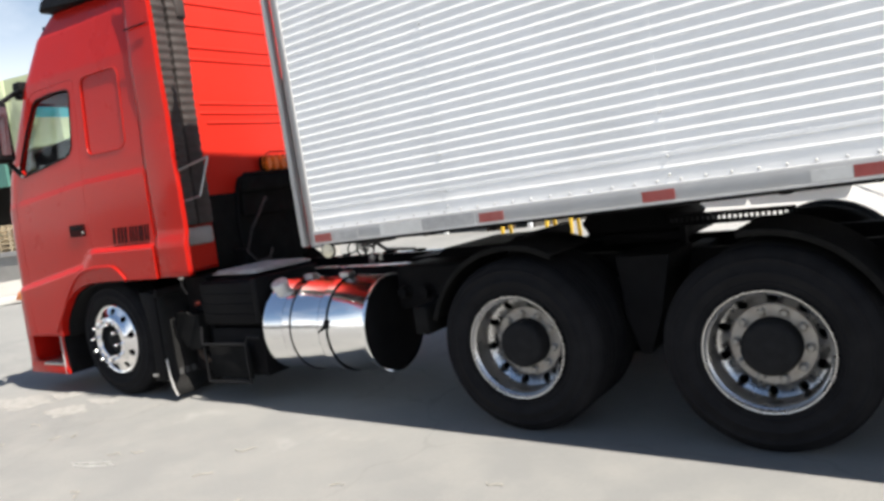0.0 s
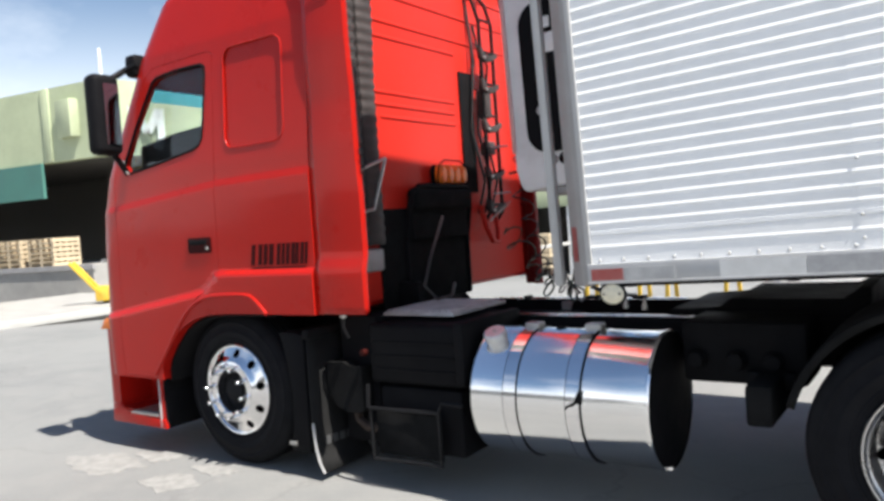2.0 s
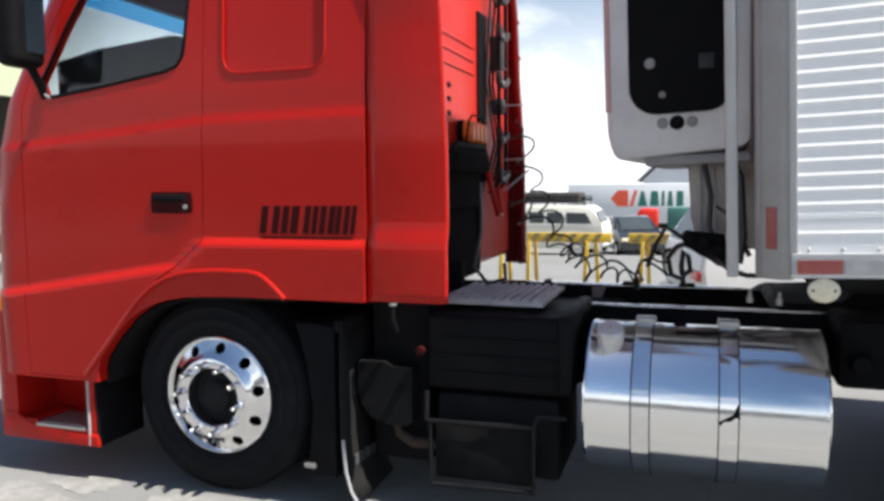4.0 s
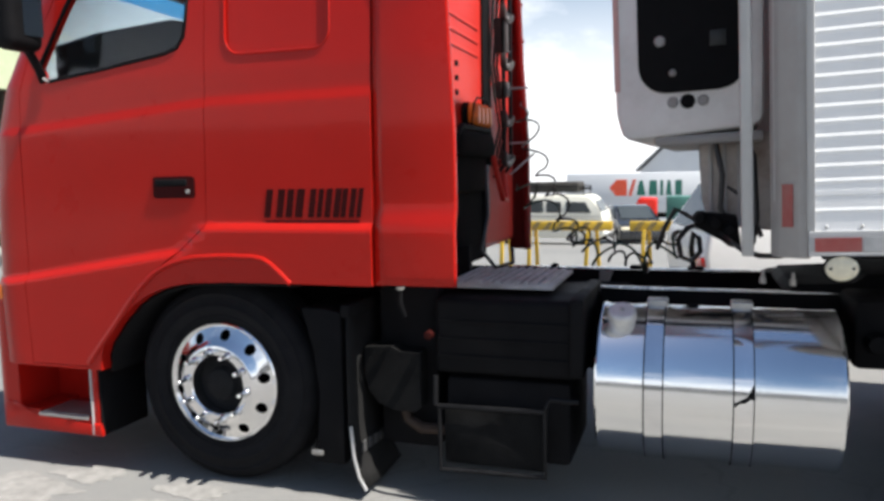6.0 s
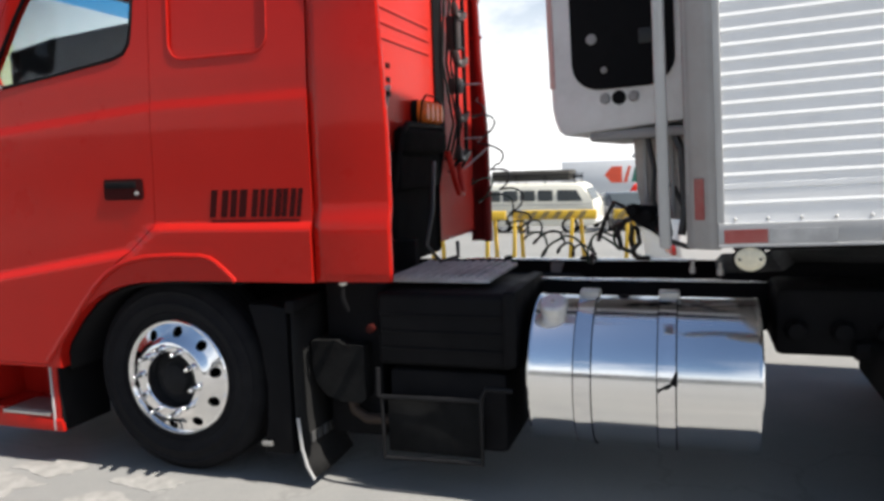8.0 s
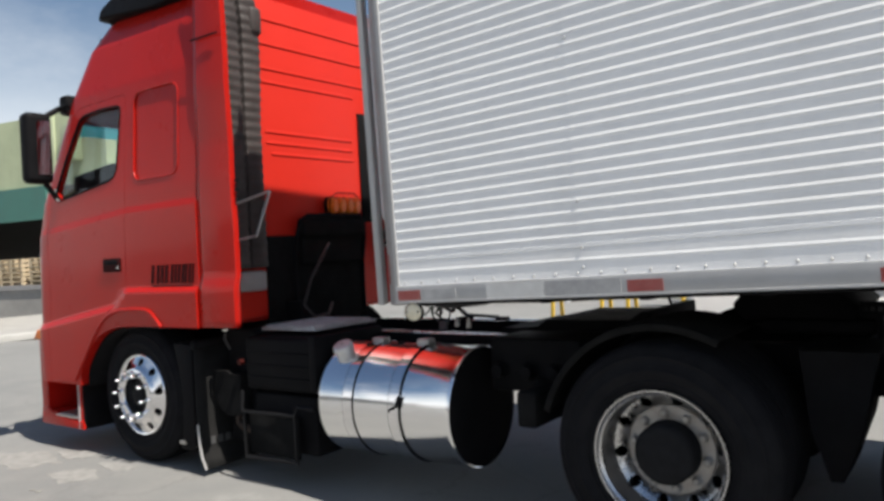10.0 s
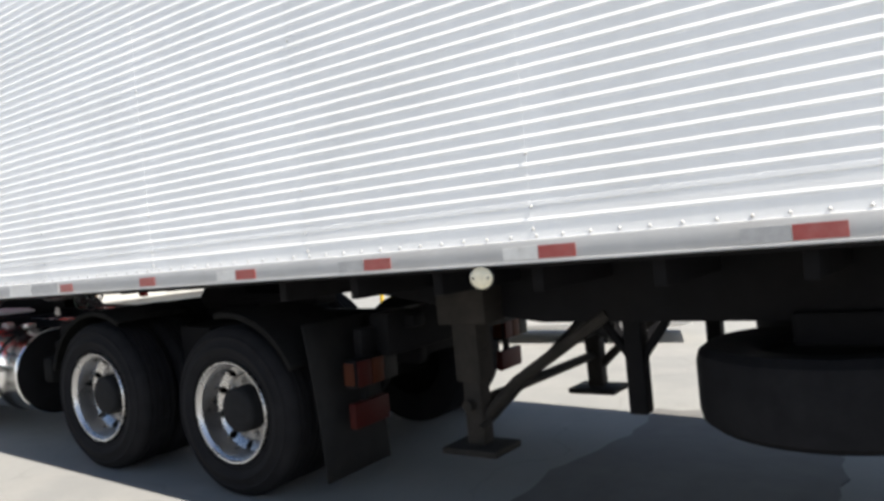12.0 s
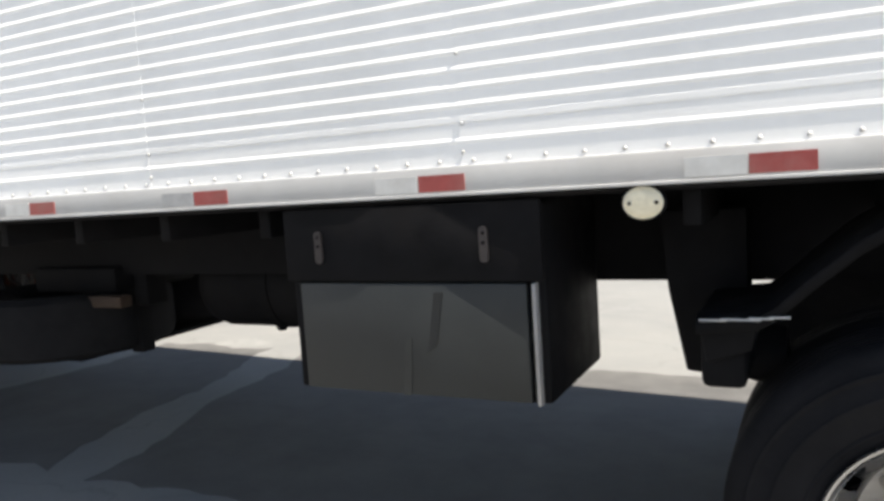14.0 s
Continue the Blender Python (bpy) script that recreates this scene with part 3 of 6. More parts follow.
part("bunk_curtain", boxm(0.16, 0.20, 0.15, 2.2, 1.3, 3.3, 0.01), SEAT, cab, "dark sleeper curtain")
bm = bmesh.new()
wheel_m = pose(-0.62, 0.53, 1.92, 0, -62, 0)
tube(bm, [wheel_m @ Vector((0.22 * math.cos(a), 0.22 * math.sin(a), 0)) for a in [2 * math.pi * i / 28 for i in range(28)]], 0.014, 6, True)
rod(bm, wheel_m @ Vector((-0.21, 0, 0)), wheel_m @ Vector((0.21, 0, 0)), 0.015, 6)
rod(bm, wheel_m @ Vector((0, 0, 0)), (-0.85, 0.53, 1.7), 0.03, 8)
part("steering_wheel", bm, BLACK_PLASTIC, cab)

# door handle, lettering, panel strips
hy = cab_skin(1.47) - swell(-0.17, 1.47)
handle = part("handle", prismm(rounded(-0.287, -0.05, 1.418, 1.522, 0.018, 3), hy - 0.006, hy + 0.02), NAME_DARK, door_ob, "dark recessed door handle")
part("grip", boxm(-0.27, -0.09, hy - 0.014, hy + 0.0, 1.475, 1.508, 0.006), BLACK, handle)
part("lock", lathe(bmesh.new(), [(0, -0.012), (0.010, -0.010), (0.011, 0.0)], 14, pose(-0.085, hy - 0.004, 1.45)), STEEL, handle)


def lettering(z0, z1, y, parent):
    """Dark slanted bars where the worn lettering stands."""
    lean = 0.020
    for strokes in (((0.330, 0.034), (0.392, 0.034)), ((0.440, 0.034),), ((0.488, 0.040),), ((0.556, 0.030), (0.598, 0.026), (0.636, 0.030)), ((0.680, 0.030), (0.716, 0.026)), ((0.757, 0.026), (0.794, 0.022))):
        bm = bmesh.new()
        for x, wide in strokes:
            prism(bm, [(x - lean / 2, z0), (x - lean / 2 + wide, z0), (x + lean / 2 + wide, z1), (x + lean / 2, z1)], y - 0.003, y + 0.004)
        part("letter_bar", bm, NAME_DARK, parent, smooth=0)


ny = cab_skin(1.4) - swell(0.5, 1.4)
lettering(1.325, 1.455, ny, cab)
part("trim_strip", boxm(0.33, 0.80, ny - 0.004, ny + 0.004, 1.305, 1.313), NAME_DARK, cab)
bm = bmesh.new()
tube(bm, [(x + 0.004, cab_skin(z) - swell(x, z) - 0.004, z) for x, z in ARCH[1:]], 0.013, 8)
part("arch_lip", bm, RED, cab)
# raised bead added so the recess outline shows a highlight line
bm = bmesh.new()
tube(bm, [(x, cab_skin(z) - swell(x, z) - 0.001, z) for x, z in rounded(0.135, 0.668, 2.075, 2.715, 0.08, 8)], 0.006, 6, True)
part("panel_bead", bm, RED, cab)

# wheel arch liner
bm = bmesh.new()
outer = [(-0.642, 0.535)] + ARCH_IN[1:] + [(0.46, 1.024)]
a = [bm.verts.new((x, -0.05, z - 0.004)) for x, z in outer]
b = [bm.verts.new((x, 0.62, z - 0.004)) for x, z in outer]
for i in range(len(outer) - 1):
    bm.faces.new((a[i], a[i + 1], b[i + 1], b[i]))
liner = part("wheel_arch_liner", bm, BLACK_PLASTIC, tractor, "black plastic wheel arch liner")
liner.modifiers.new("thick", "SOLIDIFY").thickness = 0.02
# flat black wall added to close the view through the dark arch
part("arch_backing", boxm(-0.85, 1.10, 0.60, 0.66, 0.34, 1.14), BLACK, tractor)

# side fairings behind the cab
def fairing(near, name):
    rear_edge = [(1.03, 1.238), (1.70, 1.236), (2.26, 1.205), (2.80, 1.185), (3.20, 1.150), (3.42, 1.115), (3.52, 1.06)]
    bm = bmesh.new()
    rows = []
    n = 60
    for i in range(n + 1):
        low = 1.03 if near else 0.94
        z = low + (3.52 - low) * i / n
        xr = lerp_table(rear_edge, z)[0] - (0 if near else 0.20)
        y = min(cab_skin(min(z, 3.2)), -0.05 + max(0, z - 2.6) * 0.05) - 0.004
        w = 0.024 * (1 if z < 1.305 else max(0, 1 - (z - 1.305) / 0.03))
        row = []
        for k in range(9):
            x = 0.878 + (xr - 0.878) * k / 8
            row.append((x, y - w - 0.008 * math.sin(math.pi * k / 8), z))
        row += [(xr + 0.006, y - w + 0.012, z), (xr + 0.002, y - w + 0.04, z), (xr - 0.03, y + 0.055, z)]
        rows.append([bm.verts.new((x, yy if near else 2 * MID - yy, zz)) for x, yy, zz in row])
    for a, b in zip(rows, rows[1:]):
        for k in range(len(a) - 1):
            bm.faces.new((a[k], a[k + 1], b[k + 1], b[k]))
    # the far panel takes the darkened red in place of real shade
    ob = part(name, bm, RED if near else RED_SHADED, tractor, "red side fairing behind the cab")
    s = ob.modifiers.new("thick", "SOLIDIFY")
    s.thickness, s.offset = 0.012, -1 if near else 1
    return ob


near_fairing = fairing(True, "side_fairing")
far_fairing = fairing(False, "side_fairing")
part("fairing_joint", boxm(0.885, 1.16, -0.066, -0.058, 2.93, 2.94), BLACK, near_fairing)
for k, z in enumerate((1.84, 1.90, 1.96)):
    part("vent_slot", boxm(1.242, 1.250, -0.052, -0.02, z, z + 0.022), BLACK, near_fairing)

# rear wall of the cab: pressed ribs, housing, air intake, lamps
bm = bmesh.new()
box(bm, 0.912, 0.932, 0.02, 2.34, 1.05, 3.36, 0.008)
rear_wall = part("rear_wall", bm, RED_WALL, tractor, "red pressed steel rear wall of the cab, brightened for sunlight")
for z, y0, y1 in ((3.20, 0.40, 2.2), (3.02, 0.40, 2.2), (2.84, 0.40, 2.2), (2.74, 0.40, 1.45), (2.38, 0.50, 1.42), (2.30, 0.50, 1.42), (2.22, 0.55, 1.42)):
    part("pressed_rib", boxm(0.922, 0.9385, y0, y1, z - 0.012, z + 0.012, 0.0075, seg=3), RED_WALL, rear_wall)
bm = bmesh.new()
# thin black sheet paints in the shadowed recess under the rear wall
box(bm, 0.930, 0.946, 0.44, 1.48, 0.98, 1.62, 0.004)
box(bm, 0.935, 0.985, 0.76, 1.42, 1.40, 1.66, 0.02, seg=3)
box(bm, 0.935, 1.035, 0.74, 1.44, 1.60, 1.755, 0.045, seg=4)
housing = part("air_filter_housing", bm, DECK, tractor, "black air filter housing behind the cab, with painted-in recess shadow")
bm = bmesh.new()
tube(bm, [(0.952, 0.70, 1.0), (0.955, 0.70, 1.40), (0.99, 0.70, 1.60), (1.005, 0.73, 1.72), (1.01, 0.80, 1.765), (1.01, 1.36, 1.765), (1.005, 1.43, 1.72), (0.985, 1.45, 1.60), (0.950, 1.45, 1.40), (0.945, 1.45, 1.0)], 0.018, 8)
part("guard_hoop", bm, BLACK, housing, "black tubular guard hoop")
for i in range(4):
    y = 1.09 + i * 0.086
    lamp = part("marker_lamp", lathe(bmesh.new(), [(0, -0.05), (0.03, -0.045), (0.042, -0.02), (0.042, 0.01), (0, 0.012)], 18, pose(0.985, y, 1.845, 0, 0, 90) @ Matrix.Diagonal((0.90, 1.05, 1.7, 1))), AMBER, housing, "round amber marker lamp")
    part("lamp_base", lathe(bmesh.new(), [(0.047, -0.005), (0.047, 0.03), (0.0, 0.035)], 18, pose(0.965, y, 1.845, 0, 0, 90) @ Matrix.Diagonal((0.90, 0.9, 1.55, 1))), BLACK, housing)
part("lamp_bar", boxm(0.955, 0.985, 0.98, 1.43, 1.745, 1.79, 0.006), BLACK, housing)
part("lamp_guard", tube(bmesh.new(), [(0.99, 1.06, 1.78), (1.01, 1.05, 1.90), (1.01, 1.12, 1.945), (1.01, 1.32, 1.945), (1.01, 1.39, 1.90), (0.99, 1.38, 1.78)], 0.006, 6), BLACK, housing, "thin wire guard over the lamps")

def stack_column(y0, y1, z0, z1, shift):
    """One ribbed column of the intake stack: a closed sleeve that swells at every rib and arches over at its head."""
    bm = bmesh.new()
    rings = []
    n = round((z1 - z0) / 0.0168)
    for i in range(n + 1):
        z = z0 + (z1 - z0) * i / n
        r = (0.0, 0.004, 0.008, 0.004)[i % 4]
        head = max(0.0, (z - (z1 - 0.30)) / 0.30)
        arch = 1 - math.sqrt(max(0.0, 1 - head * head * 0.96))
        wave = shift * math.sin(max(0, z - 2.4) * 2.6)
        lean = max(0, z - 3.1) * 0.12
        a, b = 0.935 - lean, 1.055 + r - lean - 0.05 * arch
        c, d = y0 - r * 0.4 + wave * 0.4 + 0.02 * arch, y1 + r * 0.4 + wave - (y1 - y0) * 0.45 * arch
        k = 0.035
        rings.append([bm.verts.new((x, y, z)) for x, y in ((a, c), (b - k, c), (b - k * 0.3, c + k * 0.3), (b, c + k), (b, d - k), (b - k * 0.3, d - k * 0.3), (b - k, d), (a, d))])
    for p, q in zip(rings, rings[1:]):
        for m in range(8):
            bm.faces.new((p[m], p[(m + 1) % 8], q[(m + 1) % 8], q[m]))
    bm.faces.new(rings[0][::-1])
    bm.faces.new(rings[-1])
    return bm


stack = part("intake_snorkel", stack_column(0.02, 0.215, 1.40, 3.66, 0.0), STACK, tractor, "dusty ribbed air intake stack with arched head")
part("stack_column", stack_column(0.222, 0.372, 1.40, 3.60, 0.025), STACK, stack)
part("stack_collar", boxm(0.955, 1.075, 0.30, 0.41, 3.02, 3.22, 0.035, seg=3), STACK, stack)
part("stack_foot", boxm(0.94, 1.04, 0.06, 0.36, 1.24, 1.38, 0.02), ALU_DIRTY, tractor, "dusty foot of the intake stack")
bm = bmesh.new()
for a, b in (((1.06, -0.02, 1.80), (1.08, 0.38, 1.93)), ((1.08, 0.38, 1.93), (1.06, 0.26, 1.62)), ((1.06, 0.26, 1.62), (1.05, 0.02, 1.58))):
    rod(bm, a, b, 0.010, 8)
part("stack_bracket", bm, STEEL, tractor, "bent steel bracket rods")
bm = bmesh.new()
prism(bm, [(-0.48, 3.37), (-0.42, 3.45), (-0.15, 3.54), (0.10, 3.58), (0.22, 3.57), (0.30, 3.50), (0.30, 3.36)], 0.16, 2.20, bevel=0.04)
part("roof_deflector", bm, BLACK_PLASTIC, tractor, "black roof air deflector")
for y in (0.03, 2.16):
    part("deflector_blade", prismm([(-0.40, 3.36), (-0.34, 3.45), (0.0, 3.55), (0.40, 3.62), (0.85, 3.66), (0.98, 3.62), (1.0, 3.30), (0.30, 3.32)], y, y + 0.17, bevel=0.03), BLACK_PLASTIC, tractor, "black side blade of the roof deflector")
part("roof_lamp", boxm(-0.70, -0.62, 0.22, 0.30, 3.25, 3.33, 0.02), BLACK, tractor)
# black strip for the shadowed recess, rung rack with grey brackets and hoses at the far half of the rear wall
part("recess_shade", boxm(0.930, 0.950, 1.49, 1.66, 1.72, 2.62, 0.006), BLACK, tractor, "black strip painting in the shadowed recess beside the rack")
bm = bmesh.new()
for y in (1.68, 1.86):
    tube(bm, [(0.96, y, 1.48), (1.03, y, 1.56), (1.03, y, 3.0), (1.00, y - 0.03, 3.16), (0.94, y - 0.05, 3.24)], 0.014, 8)
for z in (1.62, 1.84, 2.06, 2.30, 2.54, 2.78, 3.02):
    rod(bm, (1.03, 1.68, z), (1.03, 1.86, z), 0.011, 8)
part("ladder_rack", bm, TARNISHED, tractor, "black rung rack behind the cab")
for k in range(3):
    y = 1.64 + k * 0.09
    bm = bmesh.new()
    tube(bm, [(0.945, y, 3.2 - k * 0.2), (0.985, y + 0.03 * math.sin(k), 2.7), (0.965, y - 0.05, 2.2), (1.0, y + 0.04, 1.8), (0.95, y, 1.56)], 0.010, 6)
    part("wall_hose", bm, CABLE, tractor, "black hose on the rear wall")
for z in (2.76, 2.52, 2.22, 1.86, 1.60):
    bracket = part("rack_bracket", prismm([(1.66, z - 0.03), (1.72, z - 0.055), (1.82, z - 0.045), (1.90, z - 0.005), (1.90, z + 0.035), (1.80, z - 0.005), (1.72, z - 0.01), (1.68, z + 0.05), (1.655, z + 0.05)], 1.012, 1.052, "x", 0.006), STACK, tractor, "bent grey hose bracket")
    part("bracket_bolt", lathe(bmesh.new(), [(0, -0.012), (0.010, -0.010), (0.012, 0.0)], 8, pose(1.052, 1.70, z - 0.025, 0, 0, 90)), STEEL, bracket)
part("valve_block", boxm(0.96, 1.045, 1.69, 1.78, 2.28, 2.50, 0.015), STACK, tractor, "grey valve block on the rack")
part("valve_block", boxm(0.96, 1.045, 1.70, 1.80, 2.00, 2.10, 0.012), STACK, tractor)
bm = bmesh.new()
tube(bm, [(0.965, 1.64, 1.62), (1.00, 1.66, 1.44), (1.01, 1.72, 1.34), (1.01, 1.80, 1.33), (0.99, 1.84, 1.42), (0.965, 1.84, 1.60)], 0.020, 8)
part("red_hook", bm, RED_WALL, tractor, "red tubular hook under the rack")
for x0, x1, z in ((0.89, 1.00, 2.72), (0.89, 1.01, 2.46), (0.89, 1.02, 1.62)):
    part("fairing_rib", boxm(x0, x1, 2.385, 2.42, z - 0.012, z + 0.012, 0.005), RED_SHADED, far_fairing)
bm = bmesh.new()
rod(bm, (1.10, 1.55, 1.50), (1.24, 1.62, 1.63), 0.007, 8)
part("stay_rod", bm, STEEL, tractor, "bright stay rod")
for z in (2.05, 1.70):
    part("stay_rod", rod(bmesh.new(), (1.06, 1.70, z), (1.17, 1.76, z + 0.005), 0.006, 8), STEEL, tractor)

# mirror
bm = bmesh.new()
box(bm, -0.98, -0.84, -0.33, -0.12, 2.14, 2.70, 0.05, seg=4)
mirror = part("mirror", bm, BLACK_PLASTIC, tractor, "black side mirror on arms")
bm = bmesh.new()
tube(bm, [(-0.90, -0.18, 2.66), (-0.88, -0.06, 2.74), (-0.80, 0.0, 2.78)], 0.022, 8)
part("mirror_arm", bm, BLACK_PLASTIC, mirror)
bm = bmesh.new()
tube(bm, [(-0.90, -0.20, 2.18), (-0.92, -0.10, 2.06), (-0.96, -0.03, 2.00)], 0.022, 8)
part("mirror_arm", bm, BLACK_PLASTIC, mirror)
part("mirror_glass", boxm(-0.003, 0.003, -0.07, 0.07, -0.21, 0.21, m=pose(-0.838, -0.22, 2.42, 0, 0, -9)), MIRROR, mirror)
bm = bmesh.new()
box(bm, -0.92, -0.80, -0.03, 0.10, 2.70, 2.86, 0.03)
part("mirror_foot", bm, BLACK_PLASTIC, mirror)

# bumper and step
bump = bmesh.new()
rings = []
for z in (0.185, 0.20, 0.24, 0.50, 0.80, 0.90, 0.925):
    k = 0.03 if z in (0.185, 0.925) else 0.0
    f, hw, rc, rear = -1.435 + k, 1.258 - k, 0.13, -0.71
    pts = [(rear, MID - hw)]
    pts += [(f + rc + rc * math.cos(radians(a)), MID - hw + rc + rc * math.sin(radians(a))) for a in range(270, 179, -9)]
    pts += [(f + rc + rc * math.cos(radians(a)), MID + hw - rc + rc * math.sin(radians(a))) for a in range(180, 89, -9)]
    pts += [(rear, MID + hw)]
    rings.append([bump.verts.new((x, y, z)) for x, y in pts])
for a, b in zip(rings, rings[1:]):
    for k in range(len(a)):
        bump.faces.new((a[k], a[(k + 1) % len(a)], b[(k + 1) % len(a)], b[k]))
bump.faces.new(rings[0][::-1])
bump.faces.new(rings[-1])
bump_me = carve(raw(bump), [(raw(prismm([(-1.118, 0.556), (-1.118, 1.2), (-0.5, 1.2), (-0.5, 0.556)], -0.5, 3.0)), "DIFFERENCE"),
                            (raw(prismm([(-1.10, 0.285), (-1.115, 0.60), (-0.755, 0.60), (-0.745, 0.285)], -0.5, 0.19)), "DIFFERENCE"),
                            (raw(prismm([(-1.235, 0.30), (-1.235, 1.2), (-1.09, 1.2), (-1.09, 0.30)], -0.5, 0.19)), "DIFFERENCE"),
                            (raw(boxm(-1.16, -0.5, 0.26, 2.1, 0.1, 1.0)), "DIFFERENCE")])
bumper = part("bumper", finish(bump_me, RED), None, tractor, "low red front bumper with step well")
bm = boxm(-1.105, -0.775, -0.088, 0.14, 0.268, 0.287, 0.005)
for i in range(9):
    box(bm, -1.09 + i * 0.034, -1.072 + i * 0.034, -0.065, 0.13, 0.286, 0.292)
part("step_tread", bm, STEEL, bumper, "ribbed metal step tread")
part("step_edge", boxm(-0.752, -0.742, -0.088, -0.02, 0.19, 0.60, 0.004), ALU_RAIL, bumper, "pale worn edge of the step well")
# black box paints in the shadow inside the gap
part("gap_shade", boxm(-1.225, -1.10, 0.10, 0.185, 0.56, 0.95, 0.01), BLACK, bumper)
part("corner_lip", prismm([(-1.35, 0.19), (-0.69, 0.185), (-0.70, 0.255), (-1.10, 0.262), (-1.17, 0.29), (-1.24, 0.33), (-1.33, 0.335)], -0.085, -0.06, bevel=0.008), RED, bumper)
part("indicator", prismm([(-1.43, 0.885), (-1.25, 0.885), (-1.22, 0.98), (-1.36, 0.965)], -0.083, 0.2, bevel=0.01), AMBER, bumper, "orange corner indicator")
part("back_plate", boxm(-0.712, -0.697, -0.072, 0.27, 0.187, 0.558, 0.002), BLACK, bumper, "black back of the bumper")
part("headlamp", boxm(-1.462, -1.40, 0.06, 0.5, 0.62, 0.88, 0.02), LENS_WHITE, bumper, "clear headlamp")
part("headlamp", boxm(-1.462, -1.40, 1.86, 2.30, 0.62, 0.88, 0.02), LENS_WHITE, bumper)
part("grille", boxm(-1.475, -1.42, 0.62, 1.74, 0.30, 0.86, 0.02), BLACK, bumper, "black front grille")


# ---- wheels ----
def tyre_mesh(r, w):
    s = w / 2
    prof = [(0.285, 0.02), (0.31, 0.005), (0.329, 0.0), (0.333, -0.008), (0.338, -0.008), (0.342, -0.005), (0.36, -0.012), (r - 0.13, -0.016), (r - 0.122, -0.022), (r - 0.116, -0.022), (r - 0.11, -0.015), (r - 0.07, -0.008), (r - 0.062, -0.013), (r - 0.056, -0.013), (r - 0.05, -0.002), (r - 0.035, 0.004), (r - 0.012, 0.022), (r, 0.045)]
    for k in range(4):
        c = 0.045 + (w - 0.09) * (k + 0.5) / 4
        prof += [(r + 0.002, c - 0.012), (r - 0.012, c - 0.007), (r - 0.012, c + 0.007), (r + 0.002, c + 0.012)]
    prof += [(r, w - 0.045), (r - 0.012, w - 0.022), (r - 0.05, w), (0.36, w + 0.01), (0.285, w - 0.02)]
    bm = lathe(bmesh.new(), prof, 72)
    return mesh_of("tyre", bm, RUBBER, 40)


def holes(n, r, rad, y0, y1):
    bm = bmesh.new()
    for i in range(n):
        a = 2 * math.pi * (i + 0.5) / n
        lathe(bm, [(0, y0), (rad, y0), (rad, y1), (0, y1)], 16, pose(r * math.cos(a), 0, r * math.sin(a)))
    return raw(bm)


def steer_disc():
    prof = [(0.300, 0.010), (0.302, -0.004), (0.296, -0.010), (0.288, -0.008), (0.284, 0.000), (0.275, -0.004), (0.24, -0.020), (0.215, -0.034), (0.200, -0.052),
            (0.192, -0.056), (0.150, -0.056), (0.145, -0.05), (0.142, 0.04), (0.20, 0.04), (0.285, 0.05)]
    return finish(carve(raw(lathe(bmesh.new(), prof, 80, closed=True)), [(holes(10, 0.246, 0.027, -0.2, 0.2), "DIFFERENCE")]), RIM_SHINY, 30)


def drive_disc():
    prof = [(0.296, 0.010), (0.302, -0.004), (0.298, -0.012), (0.290, -0.010), (0.284, 0.004), (0.274, 0.012), (0.270, 0.030), (0.267, 0.070), (0.264, 0.105), (0.257, 0.122),
            (0.212, 0.148), (0.205, 0.160), (0.200, 0.168), (0.135, 0.166), (0.135, 0.193), (0.21, 0.19), (0.265, 0.165), (0.276, 0.05)]
    return finish(carve(raw(lathe(bmesh.new(), prof, 80, closed=True)), [(holes(10, 0.234, 0.026, 0.06, 0.3), "DIFFERENCE")]), RIM_ALU, 30)


TYRE = tyre_mesh(0.503, 0.29)
TYRE_BIG = tyre_mesh(0.535, 0.30)
STEER = steer_disc()
DRIVE = drive_disc()
NUT_LONG = mesh_of("lug_nut", lathe(bmesh.new(), [(0, -0.078), (0.008, -0.076), (0.012, -0.070), (0.0125, -0.02), (0.020, -0.012), (0.021, 0.0), (0, 0.0)], 12), CHROME, 40)
NUT = mesh_of("lug_nut", lathe(bmesh.new(), [(0, -0.036), (0.013, -0.034), (0.0195, -0.026), (0.021, -0.004), (0.026, -0.002), (0.026, 0.0), (0, 0.0)], 12), NUT_DULL, 40)
HUB_STEER = mesh_of("hub", lathe(bmesh.new(), [(0, -0.040), (0.06, -0.038), (0.075, -0.030), (0.085, 0.0), (0.13, 0.012), (0.142, 0.02), (0.142, 0.06), (0, 0.06)], 32), HUB_DARK, 40)
HUB_DRIVE = mesh_of("hub", lathe(bmesh.new(), [(0, 0.040), (0.112, 0.040), (0.128, 0.047), (0.135, 0.06), (0.137, 0.13), (0.139, 0.15), (0.139, 0.21), (0, 0.21)], 32), HUB_DARK, 40)
RING_DRIVE = mesh_of("bolt_ring", lathe(bmesh.new(), [(0.130, 0.156), (0.134, 0.152), (0.198, 0.154), (0.203, 0.164), (0.203, 0.19), (0.130, 0.19)], 48, closed=True), HUB_RING, 40)
DRUM = mesh_of("brake_drum", lathe(bmesh.new(), [(0, 0.22), (0.22, 0.22), (0.24, 0.20), (0.24, 0.42), (0, 0.42)], 32), BLACK, 40)


